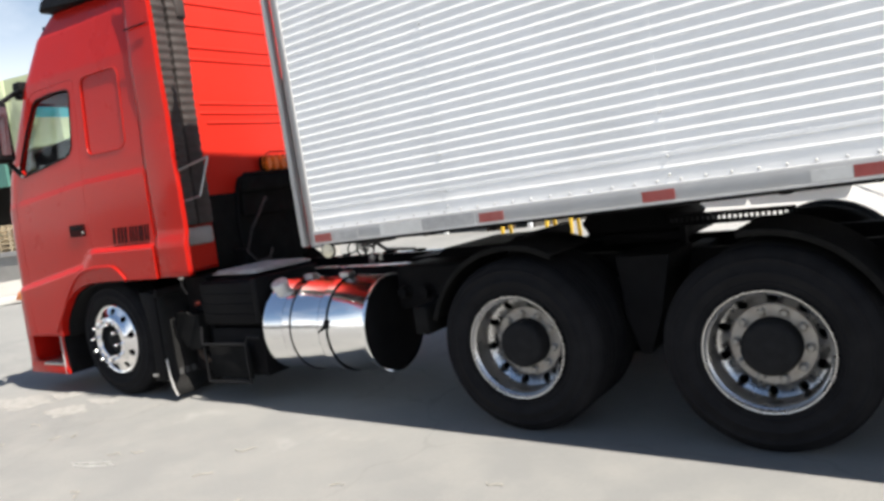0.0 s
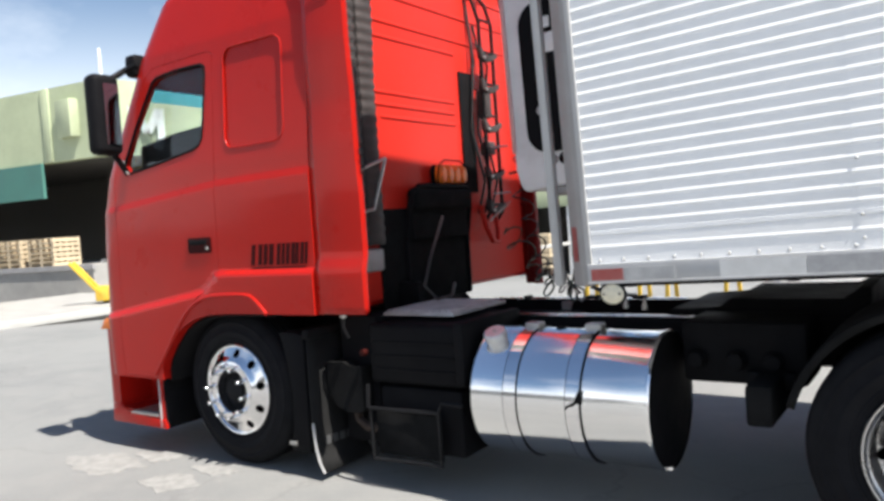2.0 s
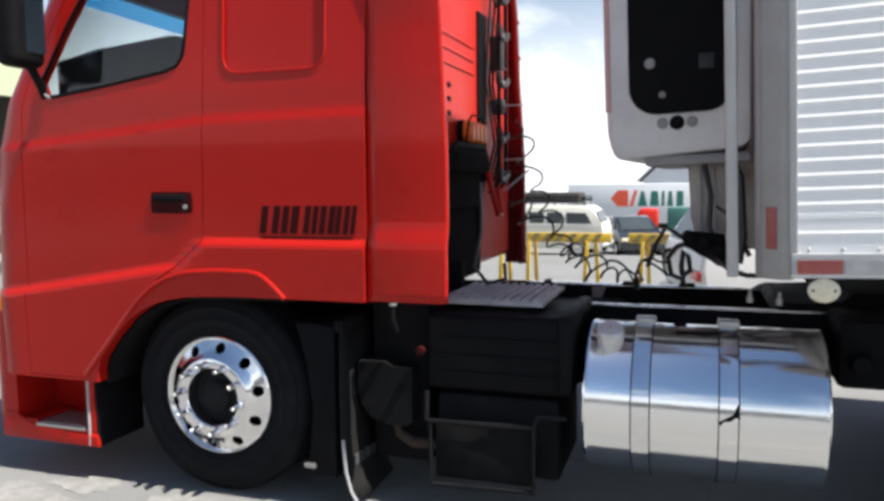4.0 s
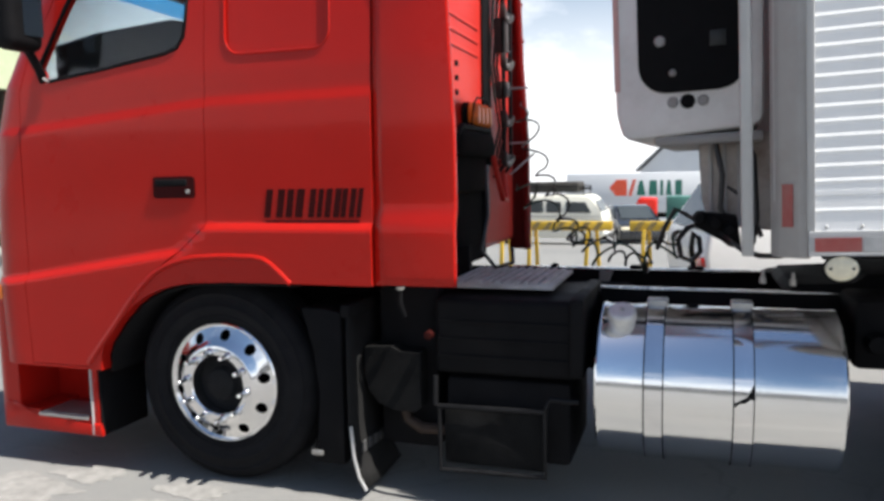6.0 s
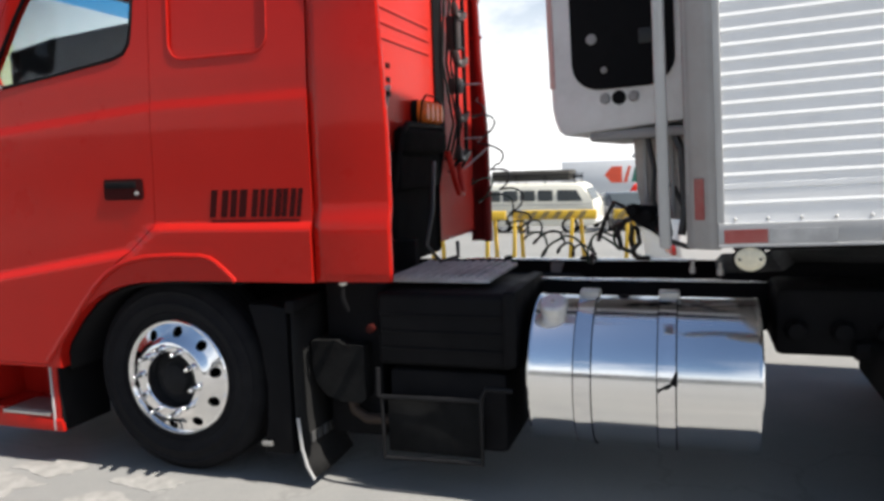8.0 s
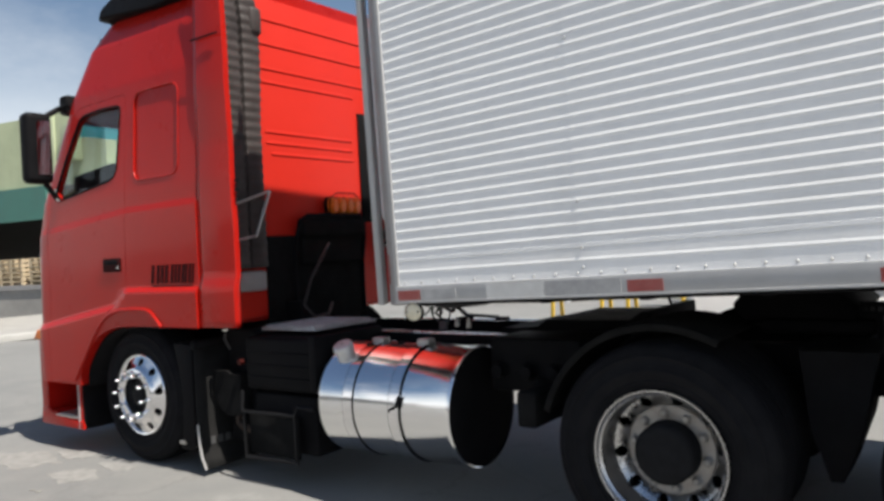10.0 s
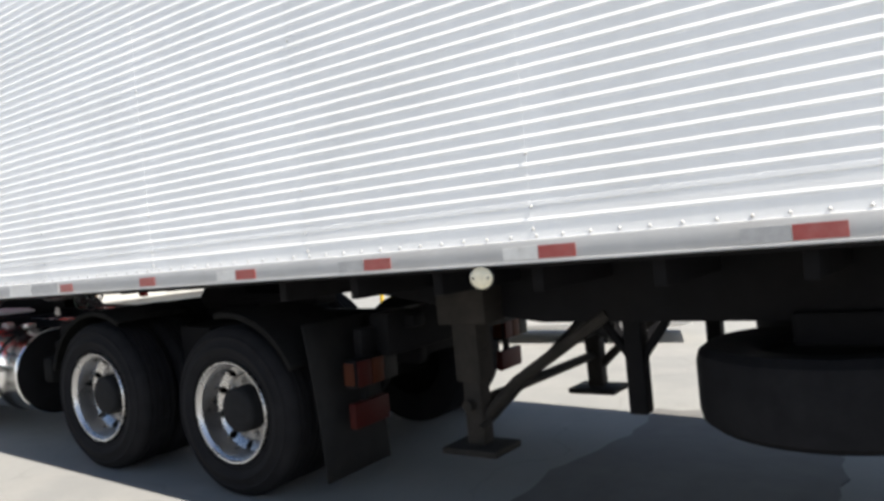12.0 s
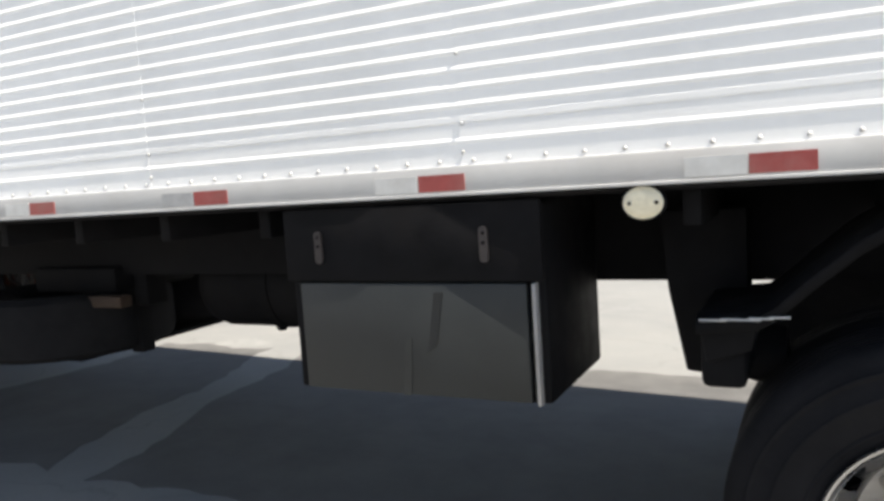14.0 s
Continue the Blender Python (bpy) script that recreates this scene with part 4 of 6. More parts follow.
def wheel(parent, m, steer=False, tyre=None, dual=True, turn=0.0, detail=True):
    """A wheel with its flange plane across the truck at the pose's origin, facing -y."""
    ob = new("wheel", STEER if steer else DRIVE)
    ob.parent = parent
    ob.matrix_basis = m @ pose(0, 0, 0, 0, turn, 0)
    tagged(ob, "polished aluminium front wheel with long chrome nuts" if steer else "deep dished aluminium drive wheel with dusty bolt ring")
    for name, me in (("tyre", tyre or TYRE), ("hub", HUB_STEER if steer else HUB_DRIVE), ("brake_drum", DRUM)):
        part(name, me, None, ob)
    if dual:
        part("inner_tyre", tyre or TYRE, None, ob).location = (0, 0.325, 0)
    if detail:
        if not steer:
            part("bolt_ring", RING_DRIVE, None, ob)
        for i in range(10):
            a = 2 * math.pi * i / 10
            part("lug_nut", NUT_LONG if steer else NUT, None, ob).location = (0.168 * math.cos(a), -0.054 if steer else 0.154, 0.168 * math.sin(a))
    return ob


AX1, AX2 = 3.928, 5.265
wheel(tractor, pose(0, 0.0, 0.503), True, None, False, turn=8)
wheel(tractor, pose(AX1, -0.01, 0.503), turn=11)
wheel(tractor, pose(AX2, -0.01, 0.503), turn=4)
for x, dual in ((0, False), (AX1, True), (AX2, True)):
    wheel(tractor, pose(x, 2 * MID, 0.503, 0, 0, 180), dual=dual, detail=False)

# ---- chassis ----
for y in (0.76, 1.53):
    bm = bmesh.new()
    box(bm, -1.0, 6.10, y, y + 0.075, 0.68, 0.912, 0.006)
    part("frame_rail", bm, BLACK, tractor, "black chassis rail")
for x in (-0.6, 0.9, 2.9, 4.6, 5.9):
    part("cross_member", boxm(x, x + 0.12, 0.83, 1.53, 0.70, 0.88, 0.01), BLACK, tractor)
for x, r in ((0, 0.09), (AX1, 0.10), (AX2, 0.10)):
    bm = bmesh.new()
    rod(bm, (x, 0.30, 0.50), (x, 2.06, 0.50), r, 16)
    if x:
        lathe(bm, [(0, -0.2), (0.16, -0.16), (0.22, 0), (0.16, 0.16), (0, 0.2)], 20, pose(x, MID, 0.5))
    part("axle", bm, BLACK, tractor)
for x in (AX1, AX2):
    for dx in (-0.36, 0.36):
        part("air_spring", lathe(bmesh.new(), [(0, -0.14), (0.10, -0.13), (0.125, -0.06), (0.115, 0), (0.125, 0.06), (0.10, 0.13), (0, 0.14)], 20, pose(x + dx, 0.70, 0.62, 90, 0, 0)), BLACK, tractor)
part("engine_block", boxm(-0.9, 0.75, 0.72, 1.64, 0.42, 1.02, 0.05), BLACK, tractor)
part("gearbox", boxm(0.7, 1.9, 0.86, 1.5, 0.45, 0.85, 0.06), BLACK, tractor)

# catwalk behind the cab
catwalk = part("catwalk_plate", boxm(1.09, 1.60, 0.24, 0.84, 0.975, 0.995, 0.004), TREAD_ALU, tractor, "worn ribbed metal catwalk plate")
for i in range(11):
    x = 1.105 + i * 0.044
    part("slat", boxm(x, x + 0.024, 0.26, 0.82, 0.993, 1.008, 0.004), TREAD_ALU, catwalk)
# black sheet added to draw the dark gap between the rails
part("rail_gap_sheet", boxm(1.61, 3.05, 0.84, 1.52, 0.800, 0.812, 0.003), DECK, tractor, "black sheet added for the dark gap between the chassis rails")
# bright strips added to draw the sunlit tops of the rails
part("rail_strip", boxm(1.25, 3.10, 0.752, 0.790, 0.912, 0.924, 0.003), BRIGHT_STRIP, tractor, "bright strip added for the light line along the chassis rail")
part("rail_strip", boxm(1.10, 2.52, 1.530, 1.600, 0.905, 0.921, 0.004), BRIGHT_STRIP, tractor, "bright strip added for the sunlit top of the far chassis rail")
for x0, x1 in ((1.36, 1.40), (1.84, 1.94), (2.17, 2.26)):
    part("pipe_clip", boxm(x0, x1, 1.50, 1.58, 0.921, 0.940, 0.008), BLACK, tractor)
part("coupling_ramp", prismm([(2.62, 0.90), (2.66, 0.955), (2.92, 0.960), (2.97, 1.010), (3.50, 1.005), (3.56, 1.06), (3.62, 1.06), (3.62, 0.90)], 0.80, 1.58, bevel=0.008), BLACK, tractor, "black coupling ramp under the trailer nose")
part("rail_gusset", prismm([(1.66, 0.90), (1.74, 0.90), (1.71, 0.82), (1.66, 0.82)], 1.505, 1.53), ALU_DIRTY, tractor)
for x, y in ((2.62, 0.5), (2.50, 0.55)):
    part("grease_nipple", lathe(bmesh.new(), [(0, -0.03), (0.008, -0.025), (0.009, 0.0), (0.015, 0.004), (0.015, 0.03), (0, 0.03)], 12, pose(x, y, 1.02, -90, 0, 0)), STEEL, tractor)

# battery box, air cylinder, step frame behind the front wheel
bm = boxm(1.08, 1.74, 0.09, 0.70, 0.60, 0.95, 0.03, seg=3)
box(bm, 1.70, 1.76, 0.07, 0.72, 0.62, 0.965, 0.012)
battery = part("battery_box", bm, BLACK_PLASTIC, tractor, "black battery box under the deck")
for z in (0.68, 0.76, 0.84):
    part("cover_rib", boxm(1.10, 1.69, 0.082, 0.095, z, z + 0.012, 0.003), BLACK_PLASTIC, battery)
part("air_dryer_cover", prismm([(0.722, 0.700), (0.86, 0.708), (0.905, 0.685), (1.002, 0.685), (1.002, 0.425), (0.975, 0.402), (0.870, 0.402), (0.790, 0.432), (0.742, 0.490), (0.724, 0.560)], 0.10, 0.34), DECK, tractor, "dull black air dryer cover with a rounded foot", smooth=25)
bm = bmesh.new()
tube(bm, [(0.90, 0.16, 0.42), (0.92, 0.15, 0.35), (0.99, 0.14, 0.315), (1.10, 0.16, 0.31)], 0.026, 10)
part("air_pipe", bm, RUST_DARK, tractor, "brown pipe elbow")
part("tank_bracket", boxm(0.76, 1.06, 0.20, 0.66, 0.20, 0.98, 0.02), BLACK, tractor)
bm = bmesh.new()
tube(bm, [(1.10, 0.04, 0.60), (1.10, 0.03, 0.47), (1.12, 0.03, 0.465), (1.60, 0.03, 0.475)], 0.012, 8)
tube(bm, [(1.12, 0.03, 0.46), (1.12, 0.03, 0.17), (1.60, 0.03, 0.18), (1.60, 0.03, 0.48), (1.62, 0.04, 0.53), (1.74, 0.06, 0.52)], 0.012, 8)
part("step_frame", bm, TARNISHED, tractor, "bent steel step frame")
part("step_panel", boxm(1.13, 1.59, 0.06, 0.08, 0.19, 0.45, 0.008), DECK, tractor)
part("lower_box", boxm(1.12, 1.70, 0.12, 0.66, 0.20, 0.58, 0.03), BLACK, tractor)
bm = bmesh.new()
tube(bm, [(0.93, 0.06, 0.99), (0.93, 0.05, 0.93), (0.94, 0.08, 0.86)], 0.012, 8)
lathe(bm, [(0, -0.02), (0.018, -0.01), (0.018, 0.012), (0, 0.02)], 12, pose(0.93, 0.06, 1.0, 90, 0, 0))
part("fill_pipe", bm, BLACK, tractor)
part("pipe_cap", lathe(bmesh.new(), [(0, -0.022), (0.020, -0.012), (0.020, 0.0), (0, 0.002)], 12, pose(0.93, 0.058, 1.0, 90, 0, 0)), STEEL, tractor)
part("valve", lathe(bmesh.new(), [(0, -0.02), (0.02, -0.015), (0.02, 0.02), (0, 0.02)], 12, pose(1.06, 0.07, 0.78)), LAMP_DULL, tractor, "small red drain valve")

# front mud guard and flap
part("mud_guard", prismm([(0.50, 0.16), (0.665, 0.16), (0.665, 0.885), (0.58, 0.90), (0.46, 0.90), (0.53, 0.70), (0.555, 0.50), (0.54, 0.30)], -0.03, 0.42, bevel=0.008), BLACK_PLASTIC, tractor, "black plastic mud guard behind the front wheel")
part("guard_clip", boxm(0.50, 0.56, -0.045, -0.03, 0.20, 0.225, 0.004), STEEL, tractor)
bm = bmesh.new()
curve = [(0.705, 0.90), (0.700, 0.60), (0.700, 0.35), (0.712, 0.20), (0.735, 0.11), (0.770, 0.05)]
rows = [[bm.verts.new((x + 0.010 * math.sin(k * 0.6) * (1 - z), -0.03 + 0.46 * k / 6, z)) for k in range(7)] for x, z in curve]
for a, b in zip(rows, rows[1:]):
    for k in range(6):
        bm.faces.new((a[k], a[k + 1], b[k + 1], b[k]))
flap = part("mud_flap", bm, FLAP, tractor, "dark rubber mud flap with pale edge")
flap.modifiers.new("thick", "SOLIDIFY").thickness = 0.012
bm = bmesh.new()
tube(bm, [(x + 0.004, -0.034, z) for x, z in curve[2:]], 0.008, 6)
part("flap_edge", bm, ALU_RAIL, flap)
for k in range(5):
    part("letter_bar", boxm(0.718 + 0.004 * k, 0.726 + 0.004 * k, 0.05 + 0.06 * k, 0.09 + 0.06 * k, 0.20, 0.25), LETTER_GREY, flap)
part("flap_hanger", boxm(0.665, 0.72, -0.04, 0.44, 0.86, 0.925, 0.015), BLACK, tractor)

# fuel tank
TX0, TZ, TY, TR = 1.812, 0.562, 0.375, 0.345


def along_x(profile, m):
    bm = lathe(bmesh.new(), profile, 72)
    put(bm, bm.verts, m @ pose(0, 0, 0, 0, 0, -90))
    return bm


bm = along_x([(0, 0.02), (TR - 0.05, 0.015), (TR - 0.016, 0.004), (TR - 0.006, -0.004), (TR, 0.004), (TR, 0.016), (TR - 0.004, 0.022), (TR - 0.004, 0.938),
              (TR, 0.944), (TR, 0.956), (TR - 0.006, 0.964), (TR - 0.016, 0.956), (TR - 0.05, 0.945), (0, 0.94)], pose(TX0, TY, TZ))
tank = part("fuel_tank", bm, CHROME, tractor, "polished aluminium cylindrical fuel tank")
for u0, u1 in ((-0.006, 0.012), (0.948, 0.966)):
    part("end_cap", along_x([(0, u0), (TR - 0.05, u0), (TR - 0.018, (u0 + u1) / 2), (TR - 0.05, u1), (0, u1)], pose(TX0, TY, TZ)), BLACK, tank, "black tank end")
for u in (0.20, 0.55):
    part("strap", along_x([(TR - 0.002, u), (TR + 0.005, u + 0.001), (TR + 0.005, u + 0.073), (TR - 0.002, u + 0.074)], pose(TX0, TY, TZ)), RIM_SHINY, tank, "bright tank strap")
    for s in (0.0, 0.074):
        part("strap_rubber", along_x([(TR - 0.003, u + s - 0.004), (TR + 0.0035, u + s - 0.003), (TR + 0.0035, u + s + 0.003), (TR - 0.003, u + s + 0.004)], pose(TX0, TY, TZ)), BLACK, tank)
    part("strap_clamp", boxm(TX0 + u - 0.005, TX0 + u + 0.085, TY - 0.05, TY + 0.02, TZ + TR - 0.005, TZ + TR + 0.03, 0.008), STEEL, tank)
part("torn_rubber", prismm([(2.362, 0.575), (2.385, 0.59), (2.412, 0.605), (2.428, 0.64), (2.438, 0.66), (2.440, 0.592), (2.424, 0.598), (2.405, 0.580), (2.382, 0.578), (2.366, 0.560)], 0.022, 0.034), BLACK, tank, "torn black strap rubber")
cap_m = pose(1.912, 0.186, 0.856, -64, 0, 0) @ Matrix.Diagonal((1.2, 1.2, 1.2, 1))
cap = part("filler_cap", lathe(bmesh.new(), [(0, -0.055), (0.045, -0.055), (0.052, -0.048), (0.052, -0.02), (0.046, -0.012), (0.046, 0.03), (0, 0.03)], 28, cap_m), CAP_METAL, tank, "round dull metal filler cap")
part("cap_pin", lathe(bmesh.new(), [(0, -0.062), (0.008, -0.060), (0.010, -0.054), (0, -0.054)], 10, cap_m), STEEL, tank)
part("sender", lathe(bmesh.new(), [(0, -0.035), (0.025, -0.032), (0.028, 0.0), (0, 0.01)], 16, pose(2.20, TY, TZ + TR, 90, 0, 0)), BLACK, tank)
# black box added to fill the dark space between tank and fender
cabinet = part("valve_cabinet", boxm(2.84, 3.40, 0.36, 0.74, 0.66, 0.955, 0.03), BLACK, tractor, "black box added to fill the dark space behind the tank")
for x in (2.92, 3.10, 3.26):
    part("filler_boss", lathe(bmesh.new(), [(0, -0.05), (0.035, -0.045), (0.04, 0.0), (0.05, 0.01), (0.05, 0.05), (0, 0.05)], 14, pose(x, 0.34, 0.78)), BLACK_PLASTIC, cabinet)

# fenders, flaps and tail of the tractor
def fender(x, a0, a1, r=0.585, y0=0.0, y1=0.60):
    bm = bmesh.new()
    n = 22
    rows = []
    for i in range(n + 1):
        a = radians(a0 + (a1 - a0) * i / n)
        c, s = math.cos(a), math.sin(a)
        rows.append([bm.verts.new((x + rr * c, y, 0.503 + rr * s)) for rr, y in ((r - 0.03, y0 - 0.004), (r, y0), (r + 0.006, y0 + 0.04), (r + 0.006, y1 - 0.04), (r, y1))])
    for a, b in zip(rows, rows[1:]):
        for k in range(4):
            bm.faces.new((a[k], a[k + 1], b[k + 1], b[k]))
    return bm


for x, a0, a1 in ((AX1, 164, 62), (AX2, 100, 28)):
    f = part("fender", fender(x, a0, a1), DECK, tractor, "black plastic rear mud guard")
    f.modifiers.new("thick", "SOLIDIFY").thickness = 0.012
part("fender_flap", boxm(3.20, 3.31, 0.02, 0.55, 0.56, 0.74, 0.02), DECK, tractor)
part("fender_stay", boxm(3.14, 3.36, 0.30, 0.76, 0.66, 0.74, 0.02), BLACK, tractor)
part("mid_bracket", prismm([(4.45, 0.95), (4.75, 0.95), (4.68, 0.62), (4.60, 0.40), (4.55, 0.40), (4.48, 0.62)], 0.30, 0.76), BLACK, tractor)
bm = bmesh.new()
rows = [[bm.verts.new((5.86 + (1.02 - z) * 0.12 + 0.02 * math.sin(3 * z), 0.02 + 0.55 * k / 4, z)) for k in range(5)] for z in (1.02, 0.85, 0.65, 0.45, 0.30, 0.16)]
for a, b in zip(rows, rows[1:]):
    for k in range(4):
        bm.faces.new((a[k], a[k + 1], b[k + 1], b[k]))
rear_flap = part("mud_flap", bm, FLAP, tractor, "dusty grey rubber rear mud flap")
rear_flap.modifiers.new("thick", "SOLIDIFY").thickness = 0.012
for y in (0.12, 1.75):
    lamp = part("tail_lamp", boxm(6.040, 6.130, y, y + 0.36, 0.66, 0.82, 0.02), BLACK, tractor, "rear lamp cluster in dark housing")
    part("red_lens", boxm(6.130, 6.145, y + 0.01, y + 0.12, 0.67, 0.81, 0.006), LAMP_DULL, lamp)
    part("amber_lens", boxm(6.130, 6.145, y + 0.13, y + 0.23, 0.67, 0.81, 0.006), AMBER_DULL, lamp)
    part("white_lens", boxm(6.130, 6.145, y + 0.24, y + 0.35, 0.67, 0.81, 0.006), LENS_DULL, lamp)
    part("side_reflector", boxm(6.050, 6.120, y - 0.006, y, 0.68, 0.80, 0.004), AMBER_DULL, lamp)
    part("lamp_stay", boxm(6.040, 6.100, y + 0.1, y + 0.3, 0.80, 0.97, 0.01), BLACK, lamp)
    part("plate_stay", boxm(6.062, 6.10, y + 0.1, y + 0.14, 0.44, 0.68, 0.004), BLACK, lamp)
    part("flap_plate", boxm(6.060, 6.110, y, y + 0.3, 0.44, 0.58, 0.01), LAMP_DULL, lamp, "darkened red reflector plate")
part("tail_beam", boxm(6.05, 6.19, 0.35, 2.0, 0.80, 1.04, 0.02), BLACK, tractor, "black rear cross beam")
part("coupling_hook", boxm(6.17, 6.26, 0.50, 0.62, 0.94, 1.02, 0.02), BLACK, tractor)
# fifth wheel
bm = bmesh.new()
prism(bm, [(4.05, 1.10), (4.12, 1.185), (4.50, 1.195), (4.64, 1.08), (4.60, 1.02), (4.1, 1.02)], 0.80, 1.56, bevel=0.01)
box(bm, 4.2, 4.7, 0.74, 1.62, 0.965, 1.03, 0.02)
part("fifth_wheel", bm, BLACK, tractor, "greasy black fifth wheel plate")
bm = bmesh.new()
for z0, z1 in ((1.055, 1.080), (1.100, 1.125)):
    box(bm, 4.64, 5.33, 0.70, 0.712, z0, z1)
for k in range(24):
    box(bm, 4.64 + k * 0.0295, 4.652 + k * 0.0295, 0.70, 0.712, 1.079, 1.101)
part("perforated_bar", bm, BLACK, tractor, "black perforated bar along the chassis")
for x in (4.70, 5.26):
    part("bar_stay", boxm(x, x + 0.03, 0.712, 0.76, 0.95, 1.06), BLACK, tractor)


# ---- semi-trailer ----
TRAILER = pose(2.596, -0.117, 1.188) @ pose(0, 0, 0, 0, 0, -2.72) @ pose(0, 0, 0, 0, -1.75, 0)
LONG, WIDE, TALL = 12.9, 2.60, 3.41
trailer = thing("semi_trailer", "long ribbed aluminium refrigerated semi-trailer coupled to the red tractor", "trailer", TRAILER)
RIB, RIB0 = 0.0527, 0.163
EDGES = [0.012, 1.09, 2.36, 3.64, 4.875, 6.11, 7.387, 8.68, 9.96, 11.24, LONG]


def skin_profile():
    pts = [(0.0, 0.088)]
    k = 0
    while True:
        w = RIB0 + RIB * (k + 1 if k else 0)
        if w > TALL - 0.05:
            break
        pts += [(0.0, w - 0.008), (-0.0016, w - 0.006), (-0.0023, w - 0.001), (-0.0021, w + 0.002), (-0.0008, w + 0.0065), (0.0, w + 0.0105)]
        if k == 0:
            pts += [(0.0, w + RIB - 0.003), (0.004, w + RIB - 0.002), (0.004, w + RIB + 0.0015), (-0.0012, w + RIB + 0.002), (-0.0012, w + RIB + 0.020), (0.0, w + RIB + 0.021)]
        k += 1
    return pts + [(0.0, TALL)]


PROFILE = skin_profile()
for i, (u0, u1) in enumerate(zip(EDGES, EDGES[1:])):
    bm = bmesh.new()
    off = -0.0008 if i % 2 else 0.0
    ring = [(v + off, w) for v, w in PROFILE] + [(0.011, TALL), (0.011, 0.088)]
    a = [bm.verts.new((u0, v, w)) for v, w in ring]
    b = [bm.verts.new((u1 + 0.010, v, w)) for v, w in ring]
    for k in range(len(a)):
        j = (k + 1) % len(a)
        bm.faces.new((a[k], b[k], b[j], a[j]))
    bm.faces.new(a)
    bm.faces.new(b[::-1])
    part("side_panel", bm, ALU_SIDE, trailer, "ribbed pale aluminium side panel", smooth=0)
part("box_body", boxm(0.02, LONG, 0.012, WIDE, 0.02, TALL, 0.01), ALU_RAIL, trailer, "aluminium trailer box")
part("top_rail", boxm(0.0, LONG, -0.012, 0.05, TALL - 0.03, TALL + 0.06, 0.008), ALU_RAIL, trailer)

# bottom rail with tapes and rivets
part("bottom_rail", boxm(0.0, LONG, -0.014, 0.03, 0.0, 0.090, 0.004), ALU_RAIL, trailer, "dusty aluminium bottom rail")
part("rail_lip", boxm(0.0, LONG, -0.020, -0.010, 0.0, 0.010, 0.002), ALU_RAIL, trailer)


def tape(u0, u1, material, label, w0=0.016, w1=0.066):
    part("reflective_tape", boxm(u0, u1, -0.0165, -0.0135, w0, w1), material, trailer, label, smooth=0)


tape(0.020, 0.170, TAPE_RED, "red reflective tape")
tape(0.178, 0.40, TAPE_GREY, "worn grey tape")
tape(0.585, 0.905, TAPE_WHITE, "silver reflective tape", 0.010, 0.078)
tape(0.91, 1.28, TAPE_GREY, "worn grey tape", 0.010, 0.078)
for k, u in enumerate((1.385, 2.312, 3.195, 4.095, 4.986, 5.880, 6.782, 7.696, 8.618, 9.562, 10.49, 11.42)):
    tape(u - 0.078, u + 0.078, TAPE_RED, "red reflective tape")
    if k > 1:
        tape(u - 0.235, u - 0.082, TAPE_GREY if k in (3, 5, 7) else TAPE_WHITE, "worn silver tape")


def rivets(places, name, label):
    bm = bmesh.new()
    for u, w in places:
        lathe(bm, [(0, -0.0075), (0.0045, -0.0060), (0.0075, -0.0005)], 7, pose(u, 0, w))
    ob = part(name, bm, ALU_RAIL, trailer, label, smooth=60)
    tagged(ob, kind="stuff")


rivets([(0.06 + 0.1125 * i, 0.104) for i in range(114)], "rail_rivets", "row of domed rivets over the bottom rail")
rivets([(e + 0.012, 0.13 + 0.085 * i) for e in EDGES[1:-1] for i in range(2)] + [(e + 0.008, 0.42 + 0.72 * i) for e in EDGES[1:-1] for i in range(3)], "panel_rivets", "rivets at the panel joints")


def marker(u, v=-0.004, w=-0.046):
    m = part("marker_lamp", lathe(bmesh.new(), [(0, -0.012), (0.030, -0.011), (0.048, -0.006), (0.055, 0.0), (0.055, 0.008), (0, 0.010)], 28, pose(u, v, w) @ Matrix.Diagonal((1.05, 1, 0.86, 1))), LENS_WHITE, trailer, "round clear side marker lamp")
    part("lamp_ring", lathe(bmesh.new(), [(0.052, -0.004), (0.059, -0.001), (0.059, 0.010), (0.052, 0.010)], 28, pose(u, v, w) @ Matrix.Diagonal((1.05, 1, 0.86, 1))), BLACK_PLASTIC, m)
    for s in (-0.036, 0.036):
        part("lamp_screw", lathe(bmesh.new(), [(0, -0.014), (0.005, -0.012), (0.006, -0.006)], 8, pose(u + s, v, w)), BLACK, m)
    part("lamp_stalk", boxm(u - 0.02, u + 0.02, v + 0.014, v + 0.04, w - 0.03, 0.005), BLACK, m)


for u in (0.108, 4.634, 9.216):
    marker(u)

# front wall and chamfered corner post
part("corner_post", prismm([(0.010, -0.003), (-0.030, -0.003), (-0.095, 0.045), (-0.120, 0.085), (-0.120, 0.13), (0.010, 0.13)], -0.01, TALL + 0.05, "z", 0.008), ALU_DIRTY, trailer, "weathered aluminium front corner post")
part("post_edge", boxm(-0.004, 0.022, -0.010, 0.004, 0.09, TALL, 0.003), ALU_RAIL, trailer, "bright edge strip of the corner post")
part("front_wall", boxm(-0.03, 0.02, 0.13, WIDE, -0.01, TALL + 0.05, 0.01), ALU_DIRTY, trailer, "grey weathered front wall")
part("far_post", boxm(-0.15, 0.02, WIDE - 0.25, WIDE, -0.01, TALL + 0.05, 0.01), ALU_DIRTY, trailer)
part("reflective_tape", prismm([(-0.048, 0.0095), (-0.083, 0.0355), (-0.085, 0.0325), (-0.050, 0.0065)], 0.105, 0.262, "z"), TAPE_RED, trailer, "upright red reflective tape")
